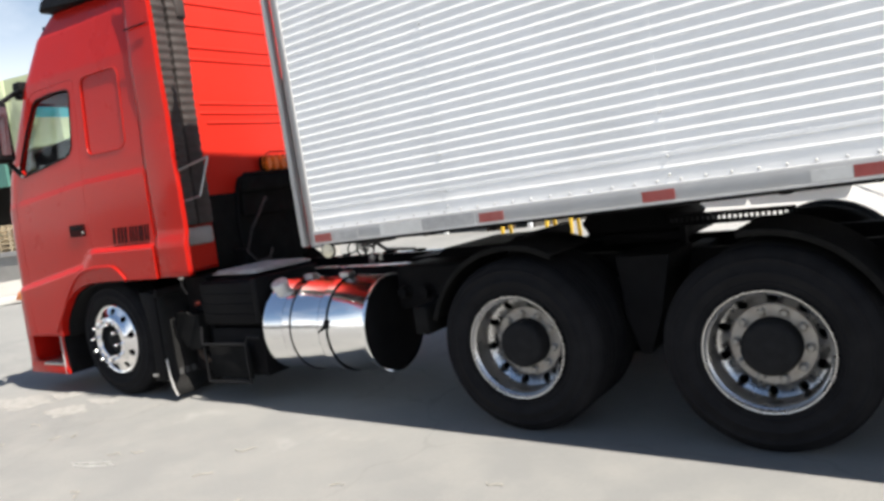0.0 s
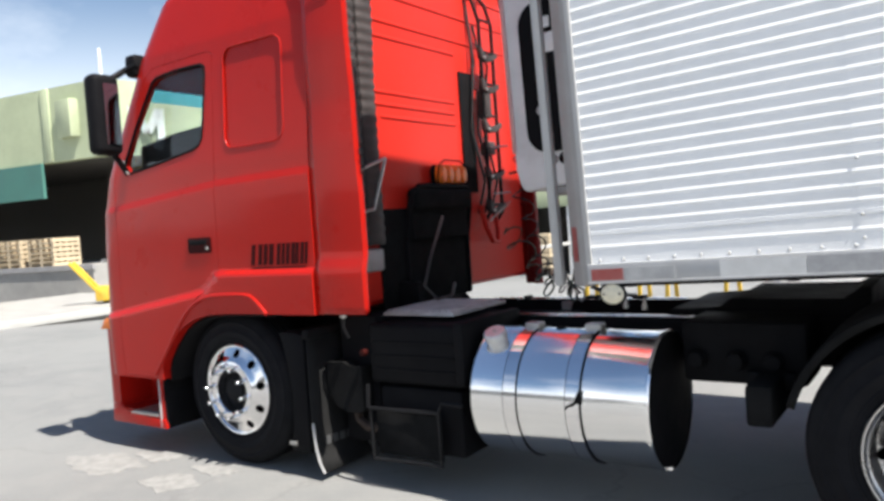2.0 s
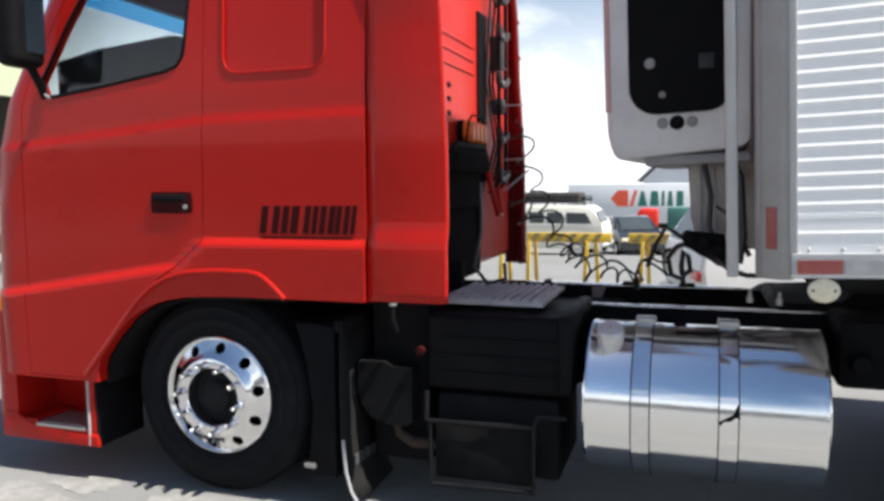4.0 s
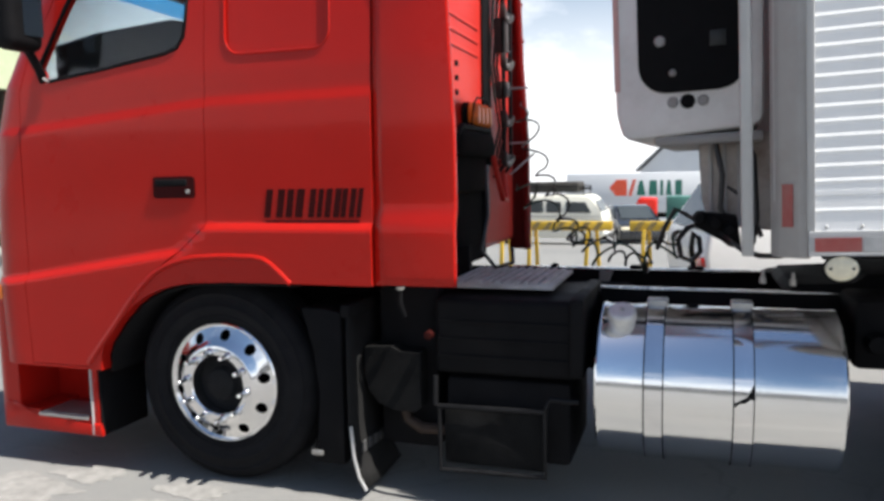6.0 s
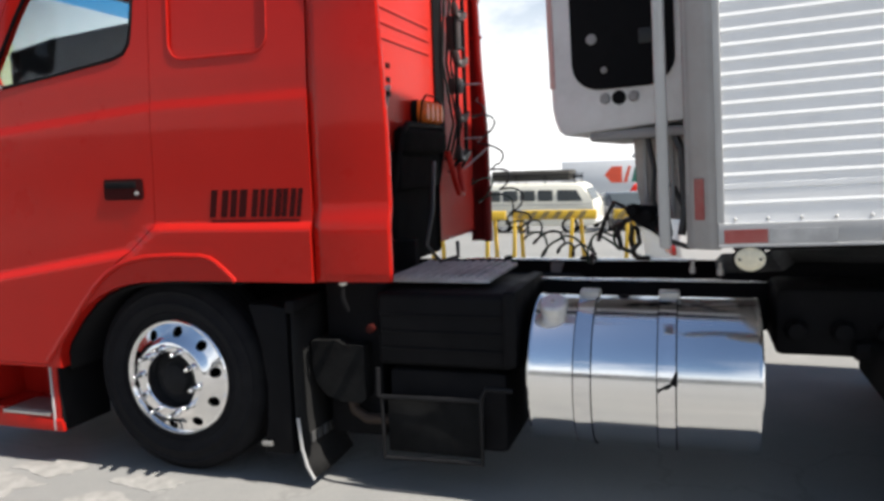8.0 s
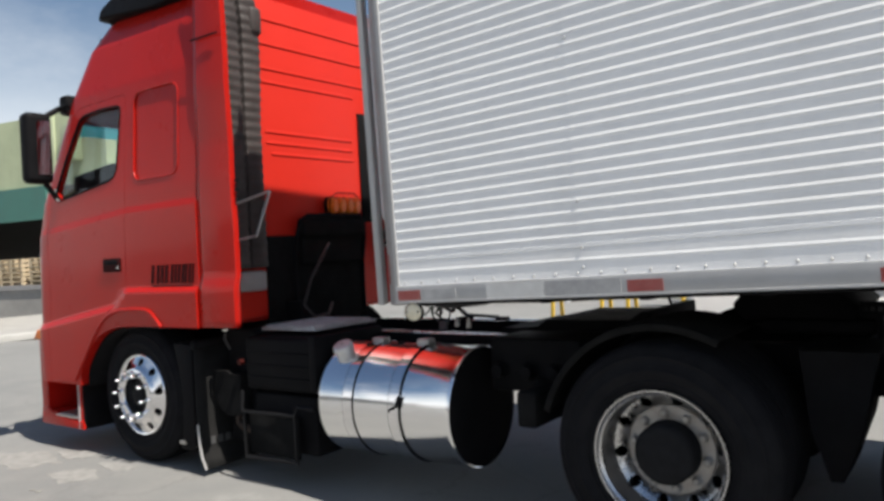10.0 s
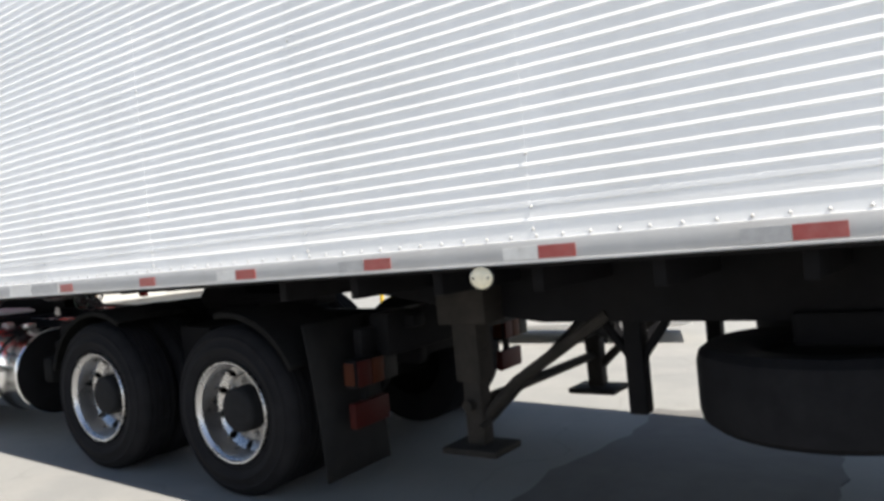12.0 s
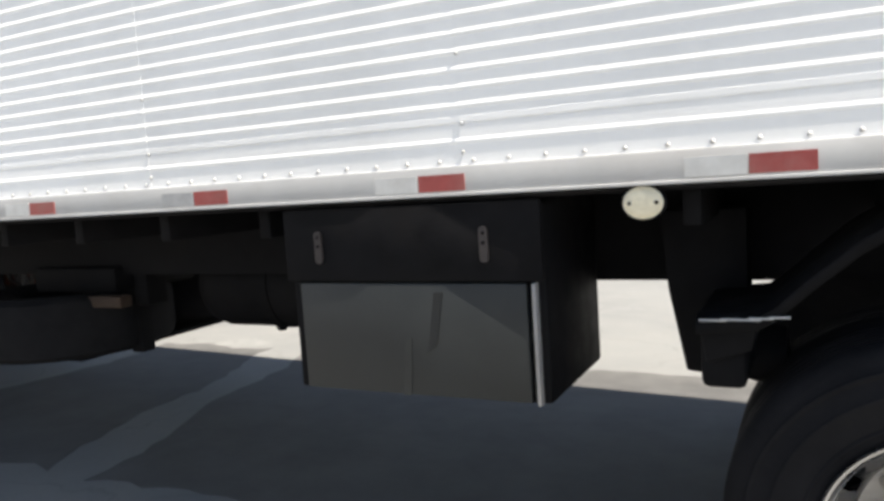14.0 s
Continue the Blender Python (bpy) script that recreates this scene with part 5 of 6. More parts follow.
part("post_strip", prismm([(-0.103, 0.064), (-0.115, 0.088), (-0.119, 0.087), (-0.107, 0.062)], 0.20, TALL, "z"), ALU_RAIL, trailer)
bm = bmesh.new()
box(bm, -0.225, -0.180, 0.080, 0.125, -0.01, TALL, 0.010)
part("guide_channel", bm, ALU_RAIL, trailer, "pale upright metal channel")

# cooling unit
reefer = part("cooling_unit", prismm([(-0.42, 2.14), (-0.66, 2.02), (-0.775, 1.82), (-0.775, 0.62), (-0.755, 0.53), (-0.735, 0.495), (-0.70, 0.485), (-0.16, 0.52), (-0.12, 0.55), (-0.10, 2.14)], 0.72, 1.95, bevel=0.025), WHITE, trailer, "dusty white trailer cooling unit")
part("red_stripe", boxm(-0.778, -0.752, 0.712, 0.725, 0.72, 1.78, 0.002), PINK, reefer, "faded red stripe")
grille = part("grille_panel", prismm(rounded(-0.665, -0.185, 0.695, 1.55, 0.13, 8), 0.708, 0.724), BLACK_PLASTIC, reefer, "black rounded side panel of the unit")
for u, w, r in ((-0.565, 0.935, 0.026), (-0.51, 0.785, 0.017)):
    part("gauge", lathe(bmesh.new(), [(0, -0.012), (r * 0.8, -0.010), (r, -0.004), (r, 0.004)], 20, pose(u, 0.708, w)), ALU_DIRTY, grille, "round pale gauge")
part("label_plate", boxm(-0.345, -0.275, 0.702, 0.710, 0.89, 0.96, 0.004), BOX_GREY, grille)
part("label_plate", boxm(-0.50, -0.36, 0.702, 0.710, 1.25, 1.36, 0.004), WHITE, grille)
for k in range(4):
    part("letter_bar", boxm(-0.52 + k * 0.085, -0.46 + k * 0.085, 0.703, 0.709, 1.39, 1.45), WHITE, grille)
for u, r, mat_ in ((-0.512, 0.026, ALU_DIRTY), (-0.446, 0.034, BLACK_PLASTIC), (-0.378, 0.026, ALU_DIRTY)):
    part("vent_knob", lathe(bmesh.new(), [(0, -0.012), (r * 0.8, -0.011), (r, -0.004), (r, 0.006)], 20, pose(u, 0.72, 0.651)), mat_, reefer)
part("drip_pan", boxm(-0.60, -0.12, 0.74, 1.9, 0.45, 0.50, 0.015), ALU_DIRTY, reefer)
bm = bmesh.new()
tube(bm, [(-0.33, 0.80, 0.46), (-0.30, 0.76, 0.30), (-0.31, 0.74, 0.15), (-0.26, 0.74, 0.02)], 0.014, 6)
tube(bm, [(-0.22, 0.80, 0.50), (-0.17, 0.76, 0.38), (-0.16, 0.74, 0.10), (-0.18, 0.72, -0.02)], 0.020, 6)
tube(bm, [(-0.40, 0.95, 0.44), (-0.36, 0.92, 0.30), (-0.22, 0.90, 0.20), (-0.13, 0.86, 0.0)], 0.012, 6)
part("drain_hose", bm, CABLE, reefer, "black drain hoses under the unit")
# frame under the unit, with the hose coupling plate
part("lower_frame", prismm([(-0.41, 0.47), (-0.03, 0.50), (-0.03, 0.02), (-0.37, 0.06), (-0.40, 0.20)], 0.90, 1.75, bevel=0.012), STAINED, trailer, "stained metal frame under the cooling unit")
bm = bmesh.new()
for u in (-0.365, -0.300, -0.235):
    box(bm, u, u + 0.018, 0.885, 0.905, 0.05, 0.47, 0.004)
part("frame_rib", bm, ALU_RAIL, trailer, "stained upright ribs of the frame")
plate = part("coupling_plate", prismm([(-0.43, 0.120), (-0.40, 0.135), (-0.24, 0.115), (-0.22, -0.03), (-0.27, -0.035), (-0.34, 0.03), (-0.42, 0.06)], 0.70, 0.78, bevel=0.012), BLACK_PLASTIC, trailer, "black hose coupling plate")
for u, w in ((-0.40, 0.11), (-0.33, 0.085), (-0.27, 0.05)):
    part("coupling", lathe(bmesh.new(), [(0, -0.05), (0.022, -0.048), (0.026, -0.02), (0.032, -0.016), (0.032, 0.01), (0, 0.012)], 14, pose(u, 0.70, w)), BLACK, plate)

# underframe
for v in (0.78, 1.72):
    bm = bmesh.new()
    prism(bm, [(0.4, -0.006), (LONG, -0.006), (LONG, -0.375), (8.6, -0.375), (8.0, -0.345), (6.3, -0.345), (4.45, -0.335), (3.83, -0.24), (3.33, -0.145), (3.28, -0.035), (0.4, -0.035)], v, v + 0.10, bevel=0.006)
    part("main_beam", bm, BLACK, trailer, "black main beam")
for i in range(24):
    u = 0.8 + i * 0.5
    part("cross_bearer", boxm(u, u + 0.05, 0.11, WIDE - 0.11, -0.03 if u < 3.3 else -0.12, -0.004, 0.005), BLACK, trailer)
part("coupler_plate", boxm(1.2, 2.1, 0.55, 2.05, -0.05, -0.036), BLACK, trailer)
part("floor_edge", boxm(0.05, LONG, 0.034, 0.10, -0.018, -0.003, 0.004), BLACK, trailer)
# landing gear
for v in (0.63, 2.08):
    leg = part("landing_leg", boxm(3.995, 4.150, v, v + 0.14, -0.62, -0.06, 0.012), DUSTY_BLACK, trailer, "raised black landing leg")
    part("inner_leg", boxm(4.020, 4.125, v + 0.02, v + 0.12, -0.95, -0.60, 0.01), DUSTY_BLACK, leg)
    part("foot_plate", boxm(3.905, 4.240, v - 0.06, v + 0.20, -0.990, -0.952, 0.012), DUSTY_BLACK, leg, "flat steel landing foot")
    bm = bmesh.new()
    tube(bm, [(4.08, v + 0.07, -0.84), (4.30, v + 0.10, -0.63), (4.80, v + 0.16, -0.30)], 0.030, 8)
    part("diagonal_brace", bm, DUSTY_BLACK, leg)
    part("top_plate", boxm(3.925, 4.225, v - 0.02, v + 0.18, -0.32, -0.10, 0.01), DUSTY_BLACK, leg)
bm = bmesh.new()
rod(bm, (4.070, 0.60, -0.74), (4.070, 2.11, -0.74), 0.030, 10)
rod(bm, (4.125, 0.63, -0.86), (4.125, 2.08, -0.40), 0.022, 8)
part("leg_shaft", bm, DUSTY_BLACK, trailer, "black shaft between the landing legs")
for k in range(6):
    bm = bmesh.new()
    tube(bm, [(4.35 + 0.02 * k, 1.35 + 0.03 * k, -0.30), (4.40 + 0.05 * math.sin(k * 1.7), 1.38 + 0.03 * k, -0.46 - 0.02 * k), (4.52 + 0.03 * math.cos(k), 1.38, -0.52 + 0.02 * k), (4.60 + 0.02 * k, 1.35, -0.33)], 0.009, 6)
    part("air_line", bm, CABLE, trailer, "thin black air line under the frame")
# spare wheel carrier: four posts with forked heads and a tray
for u in (4.845, 6.210):
    for v in (0.84, 2.08):
        part("carrier_post", boxm(u, u + 0.09, v, v + 0.09, -0.79, -0.29, 0.008), BLACK, trailer)
        bm = bmesh.new()
        for s in (-0.17, 0.17):
            rod(bm, (u + 0.045 + s * 0.2, v + 0.045, -0.52), (u + 0.045 + s, v + 0.045, -0.33), 0.022, 8)
        part("carrier_brace", bm, BLACK, trailer)
for v, w in ((0.88, -0.44), (1.92, -0.42)):
    bm = bmesh.new()
    lathe(bm, [(0.28, 0.03), (0.33, 0.0), (0.49, -0.01), (0.53, 0.02), (0.540, 0.06), (0.540, 0.26), (0.53, 0.30), (0.49, 0.33), (0.33, 0.32), (0.28, 0.29)], 60, pose(5.74, v, w, -90, 0, 0), closed=True)
    spare = part("spare_tyre", bm, RUBBER, trailer, "spare tyre lying in the carrier under the frame")
    part("spare_rim", lathe(bmesh.new(), [(0, 0.12), (0.25, 0.12), (0.285, 0.05), (0.285, 0.27), (0, 0.27)], 40, pose(5.74, v, w, -90, 0, 0)), HUB_DARK, spare)
part("carrier_tray", boxm(5.45, 6.08, 0.62, 2.20, -0.800, -0.772, 0.01), BLACK, trailer)
part("carrier_mount", boxm(5.62, 6.28, 0.72, 1.30, -0.44, -0.30, 0.02), BLACK, trailer, "black mount over the spare tyre")
part("carrier_bar", boxm(6.02, 6.42, 0.62, 0.70, -0.50, -0.44, 0.01), RUST_DARK, trailer, "brown metal carrier bar")
part("valve_box", boxm(6.32, 6.42, 0.80, 0.95, -0.52, -0.30, 0.015), BLACK, trailer)
# long reservoir
bm = bmesh.new()
put(bm, lathe(bm, [(0, 0), (0.17, 0.015), (0.225, 0.06), (0.245, 0.13), (0.245, 1.20), (0.225, 1.27), (0.17, 1.315), (0, 1.33)], 36).verts, pose(6.62, 1.14, -0.43, 0, 0, -90))
reservoir = part("air_reservoir", bm, BLACK, trailer, "long black reservoir under the frame")
for u in (7.03, 7.28, 7.56):
    part("drain_fitting", lathe(bmesh.new(), [(0, -0.03), (0.025, -0.03), (0.035, 0.0), (0, 0.01)], 12, pose(u, 1.14, -0.672, 90, 0, 0)), BLACK, reservoir)
    part("band", along_x([(0.245, -0.02), (0.251, -0.018), (0.251, 0.018), (0.245, 0.02)], pose(u + 0.1, 1.14, -0.43)), BLACK, reservoir)
# tool box
tool = part("tool_box", boxm(7.985, 8.915, 0.045, 0.62, -0.645, -0.03, 0.012), BLACK_PLASTIC, trailer, "scuffed dark tool box under the floor")
part("door_flap", boxm(8.030, 8.860, 0.020, 0.048, -0.64, -0.27, 0.010), BOX_GREY, tool, "scuffed grey tool box door")
part("upper_flap", boxm(7.985, 8.915, 0.012, 0.046, -0.265, -0.02, 0.008), BLACK, tool)
part("side_post", boxm(8.875, 8.889, 0.015, 0.05, -0.645, -0.27, 0.006), ALU_DIRTY, tool)
for u in (8.130, 8.735):
    latch = part("latch", prismm(rounded(u - 0.014, u + 0.014, -0.205, -0.095, 0.012, 4), 0.004, 0.014), STACK, tool, "worn tarnished metal latch")
    for w in (-0.115, -0.145):
        part("latch_bolt", lathe(bmesh.new(), [(0, -0.004), (0.005, -0.003), (0.006, 0.0)], 8, pose(u, 0.004, w)), BLACK, latch)
part("scrape", prismm([(8.550, -0.30), (8.580, -0.30), (8.550, -0.47), (8.515, -0.50)], 0.0165, 0.021), SMEAR, tool, "dark smear on the tool box door")
part("wear_mark", prismm([(8.435, -0.46), (8.460, -0.45), (8.445, -0.64), (8.415, -0.64)], 0.0175, 0.021), SMUDGE, tool, "pale smudge on the tool box door")
part("box_strap", boxm(8.005, 8.030, 0.035, 0.05, -0.64, -0.02, 0.003), BLACK, tool)
part("frame_side", boxm(6.6, 9.315, 0.86, 0.88, -0.30, -0.10), BLACK, trailer)
part("hanger", prismm([(9.160, -0.10), (9.435, -0.10), (9.435, -0.66), (9.235, -0.64), (9.185, -0.36)], 0.50, 0.66, bevel=0.008), BLACK, trailer)

# trailer wheels and mud guards
UW = 9.945
inv = TRAILER.inverted()


def trailer_wheel(u, v, flip, detail):
    p = TRAILER @ Vector((u, v, 0))
    place = inv @ Matrix.Translation((p.x, p.y, 0.535)) @ pose(0, 0, 0, 0, 0, -2.72 + (180 if flip else 0))
    wheel(trailer, place, tyre=TYRE_BIG, turn=7, detail=detail)


for u in (UW, UW + 1.25):
    trailer_wheel(u, 0.06, False, u == UW)
    trailer_wheel(u, WIDE - 0.06, True, False)
    p = inv @ Vector(((TRAILER @ Vector((u, 0, 0))).x, 0.3, 0.53))
    bm = bmesh.new()
    rod(bm, (u, 0.3, p.z), (u, 2.3, p.z), 0.07, 12)
    part("axle", bm, BLACK, trailer)
bm = bmesh.new()
rows = []
for u, w in ((9.335, -0.375), (9.495, -0.36), (9.535, -0.335), (9.615, -0.26), (9.735, -0.16), (9.855, -0.09), (10.235, -0.06), (10.735, -0.06), (11.635, -0.10)):
    rows.append([bm.verts.new((u, v, w + dz)) for v, dz in ((0.02, -0.035), (0.025, 0.0), (0.08, 0.012), (0.55, 0.012), (0.60, 0.0))])
for a, b in zip(rows, rows[1:]):
    for k in range(4):
        bm.faces.new((a[k], a[k + 1], b[k + 1], b[k]))
mg = part("mud_guard", bm, BLACK_PLASTIC, trailer, "black plastic trailer mud guard with scuffed lip")
mg.modifiers.new("thick", "SOLIDIFY").thickness = 0.012
part("guard_end", prismm([(9.335, -0.375), (9.495, -0.36), (9.475, -0.46), (9.355, -0.50)], 0.06, 0.55, bevel=0.01), BLACK_PLASTIC, trailer)
# pale strips draw both scuffs and the highlight on the lip
for k, (u, v, size) in enumerate(((9.345, 0.024, 0.07), (9.40, 0.020, 0.10), (9.47, 0.022, 0.06), (9.52, 0.020, 0.05))):
    part("scuff", boxm(u, u + size, v - 0.006, v + 0.012, -0.372 + 0.004 * k, -0.368 + 0.004 * k), ALU_RAIL, mg, "pale scuff and lit-edge highlight on the guard lip")
part("guard_bracket", boxm(9.335, 9.455, 0.10, 0.55, -0.58, -0.44, 0.02), BLACK, trailer)
part("brake_chamber", lathe(bmesh.new(), [(0, -0.1), (0.08, -0.09), (0.10, 0), (0.08, 0.09), (0, 0.1)], 18, pose(9.455, 0.5, -0.56, 0, 0, 90)), BLACK, trailer)
part("rear_skirt", boxm(9.335, 11.735, 0.70, 0.76, -0.34, -0.02), BLACK, trailer)

# ---- coiled hoses between tractor and trailer ----
def coil(name, line, turns, r, wire, material, label, seed, rough=0.35):
    """A spiral hose round a hanging line, its loops pulled apart unevenly."""
    rnd = random.Random(seed)
    line = [Vector(q) for q in line]
    ph = [rnd.uniform(0.6, 1.35) for _ in range(turns + 2)]
    m = len(line) - 1
    pts = []
    n = turns * 16
    for i in range(n + 1):
        k = i / n
        f = min(k * m, m - 1e-6)
        a = int(f)
        u = f - a
        p0, p1, p2, p3 = line[max(a - 1, 0)], line[a], line[a + 1], line[min(a + 2, m)]
        c = 0.5 * (2 * p1 + (p2 - p0) * u + (2 * p0 - 5 * p1 + 4 * p2 - p3) * u * u + (3 * p1 - p0 - 3 * p2 + p3) * u ** 3)
        way = (p2 - p1).normalized()
        side = way.cross(Vector((0.35, -0.93, 0.1))).normalized()
        rr = r * ph[int(k * turns)] * min(1, 8 * k + 0.1, 8 * (1 - k) + 0.1)
        ang = 2 * math.pi * k * turns
        drift = way * rough * rr * math.sin(ang * 0.37 + seed)
        pts.append(c + rr * (math.cos(ang) * way.cross(side) * 0.7 + math.sin(ang) * side) + drift)
    alone(name, tube(bmesh.new(), pts, wire, 6), material, label, "hose", "hoses behind the cab", smooth=60)


coil("coiled_air_hose", ((1.06, 2.06, 2.00), (1.12, 2.00, 1.81), (1.21, 1.90, 1.56), (1.37, 1.75, 1.32), (1.47, 1.60, 1.16), (1.66, 1.45, 1.05), (1.81, 1.30, 1.01), (1.99, 1.15, 1.035), (2.13, 1.00, 1.19)), 12, 0.062, 0.0068, CABLE, "black coiled air hose sagging onto the chassis", 1, 0.5)
coil("coiled_air_hose", ((1.08, 1.80, 1.44), (1.24, 1.70, 1.31), (1.40, 1.58, 1.17), (1.58, 1.42, 1.07), (1.78, 1.22, 1.02), (2.02, 1.05, 1.06), (2.18, 0.94, 1.20)), 7, 0.066, 0.0070, CABLE_GREEN, "dark green coiled air hose behind the cab", 2, 0.6)
alone("loose_hose", tube(bmesh.new(), [(1.12, 0.90, 1.55), (1.20, 0.62, 1.30), (1.18, 0.56, 1.12), (1.24, 0.60, 1.03), (1.32, 0.66, 1.05), (1.30, 0.72, 1.12)], 0.011, 6), CABLE,
      "loose black hose end hanging at the cab", "hose", "hoses behind the cab")
alone("feed_hose", tube(bmesh.new(), [(2.02, 0.95, 1.10), (2.06, 0.92, 1.22), (2.11, 0.90, 1.31), (2.16, 0.88, 1.285), (2.20, 0.84, 1.262), (2.25, 0.70, 1.24)], 0.012, 6), CABLE,
      "thick black air hose at the trailer coupling", "hose", "hoses behind the cab")
alone("feed_hose", tube(bmesh.new(), [(2.32, 0.60, 1.22), (2.36, 0.50, 1.18), (2.41, 0.48, 1.145), (2.48, 0.48, 1.122), (2.56, 0.50, 1.12), (2.70, 0.60, 1.13)], 0.012, 6), CABLE,
      "black hose leading under the trailer floor", "hose", "hoses behind the cab")
alone("feed_hose", tube(bmesh.new(), [(2.22, 0.80, 1.24), (2.17, 0.90, 1.215), (2.125, 0.93, 1.15), (2.14, 0.95, 1.06), (2.19, 0.95, 1.04), (2.235, 0.95, 1.09), (2.225, 0.94, 1.16), (2.20, 0.92, 1.19), (2.19, 0.93, 1.11), (2.20, 1.1, 1.0), (2.20, 1.5, 0.945)], 0.014, 6), CABLE,
      "looped black hose hanging down onto the chassis rail", "hose", "hoses behind the cab")


# ---- the yard behind ----
def gz(x, y):
    return ground_height(x, y)


def barrier(x0, x1, y, legs):
    """A trestle barrier: a striped beam on pairs of splayed legs."""
    z = gz(0, y)
    ob = thing("yard_barrier", "yellow painted steel barrier with faded dark stripes in the yard", "barrier", pose(0, y, z), "yellow barriers")
    beam = part("beam", boxm(x0, x1, -0.05, 0.05, 0.80, 0.98, 0.012), YELLOW, ob)
    x = x0 + 0.06
    while x + 0.30 < x1:
        part("stripe", prismm([(x, 0.812), (x + 0.11, 0.812), (x + 0.22, 0.968), (x + 0.11, 0.968)], -0.054, -0.049), STRIPE, beam, "faded dark stripe")
        x += 0.24
    for x, spread in legs:
        for s in (-1, 1):
            part("post", prismm([(x + s * (spread + 0.04), 0), (x + s * (spread - 0.035), 0), (x + s * (spread * 0.55 - 0.03), 0.82), (x + s * (spread * 0.55 + 0.035), 0.82)], s * 0.09 - 0.035, s * 0.09 + 0.035, bevel=0.006), YELLOW, ob)


STRIPE = surface("faded_dark_stripe_paint", (0.20, 0.15, 0.06), 0.6, vary=0.25, scale=8.0, dirt=(0.45, 0.31, 0.06), dirt_amount=0.6, dirt_scale=10.0)
barrier(-2.80, -1.02, 11.4, ((-2.45, 0.08), (-1.32, 0.08)))
barrier(-0.90, 0.74, 11.5, ((-0.80, 0.07), (0.36, 0.12)))
barrier(1.05, 2.9, 11.6, ((1.36, 0.07), (2.60, 0.09)))
barrier(4.2, 6.6, 11.4, ((4.5, 0.09), (6.2, 0.09)))


def car_wheels(ob, xs, y0, y1, r):
    for x in xs:
        for y, d in ((y0, 0), (y1, 180)):
            w = part("wheel", lathe(bmesh.new(), [(0, 0.02), (r * 0.6, 0.0), (r * 0.62, 0.05), (0, 0.06)], 20, pose(x, y, r, 0, 0, d)), RIM_ALU, ob)
            part("tyre", lathe(bmesh.new(), [(r * 0.6, 0.02), (r * 0.68, -0.01), (r * 0.9, -0.01), (r, 0.03), (r, 0.17), (r * 0.6, 0.19)], 28, pose(x, y, r, 0, 0, d)), RUBBER, w)


def side_body(profile, y0, y1, tuck, waist, bevel=0.05):
    """A car body from its side profile: sides lean in above the waist."""
    bm = prismm(profile, y0, y1)
    c = (y0 + y1) / 2
    top = max(z for _, z in profile)
    bmesh.ops.bevel(bm, geom=list(bm.edges), offset=bevel, segments=3, affect="EDGES", profile=0.5)
    for v in bm.verts:
        if v.co.z > waist:
            v.co.y = c + (v.co.y - c) * (1 - tuck * (v.co.z - waist) / (top - waist))
    return bm


def kombi(m):
    ob = thing("minibus", "cream vintage minibus with loaded roof rack parked in the yard", "van", m)
    prof = [(-2.2, 0.35), (-2.22, 1.0), (-2.15, 1.65), (-1.95, 1.86), (1.55, 1.86), (1.78, 1.72), (2.02, 1.22), (2.16, 1.05), (2.20, 0.40), (2.0, 0.30), (-2.0, 0.30)]
    part("body", side_body(prof, -0.85, 0.85, 0.16, 1.1, 0.06), CREAM, ob)
    part("belt_line", boxm(-2.1, 2.05, -0.862, -0.845, 1.08, 1.11, 0.003), STEEL, ob)
    for x0, x1 in ((-1.95, -1.40), (-1.28, -0.72), (-0.60, -0.05), (0.07, 0.62)):
        part("window", prismm(rounded(x0, x1, 1.22, 1.62, 0.06, 4), -0.835, -0.765), CAR_GLASS, ob)
    part("window", prismm([(0.80, 1.22), (1.72, 1.22), (1.50, 1.60), (0.80, 1.62)], -0.835, -0.765), CAR_GLASS, ob)
    part("windscreen", prismm([(1.80, 1.64), (2.03, 1.25), (2.05, 1.27), (1.83, 1.66)], -0.65, 0.65), CAR_GLASS, ob)
    rack = part("roof_rack", boxm(-1.9, 1.45, -0.62, 0.62, 1.93, 1.96, 0.008), STEEL, ob, "grey roof rack")
    bm = bmesh.new()
    for x in (-1.85, -0.8, 0.3, 1.4):
        for y in (-0.62, 0.62):
            rod(bm, (x, y, 1.84), (x, y, 2.18), 0.02, 6)
    for y in (-0.62, 0.62):
        rod(bm, (-1.9, y, 2.18), (1.45, y, 2.18), 0.018, 6)
    part("rack_rail", bm, BLACK, rack)
    part("roof_load", boxm(-1.8, 1.2, -0.55, 0.55, 1.96, 2.34, 0.05), DARK_ROOM, rack, "dark bundle on the rack")
    bm = bmesh.new()
    for k in range(5):
        rod(bm, (-1.7, -0.45 + 0.22 * k, 2.20), (1.5, -0.40 + 0.20 * k, 2.08), 0.03, 6)
    part("ladder_poles", bm, BLACK, rack)
    part("bumper", boxm(-2.28, 2.26, -0.80, 0.80, 0.42, 0.54, 0.04), CAR_WHITE, ob)
    car_wheels(ob, (-1.3, 1.25), -0.85, 0.85, 0.33)


kombi(pose(-2.95, 25.2, gz(0, 25.2), 0, 0, -4))


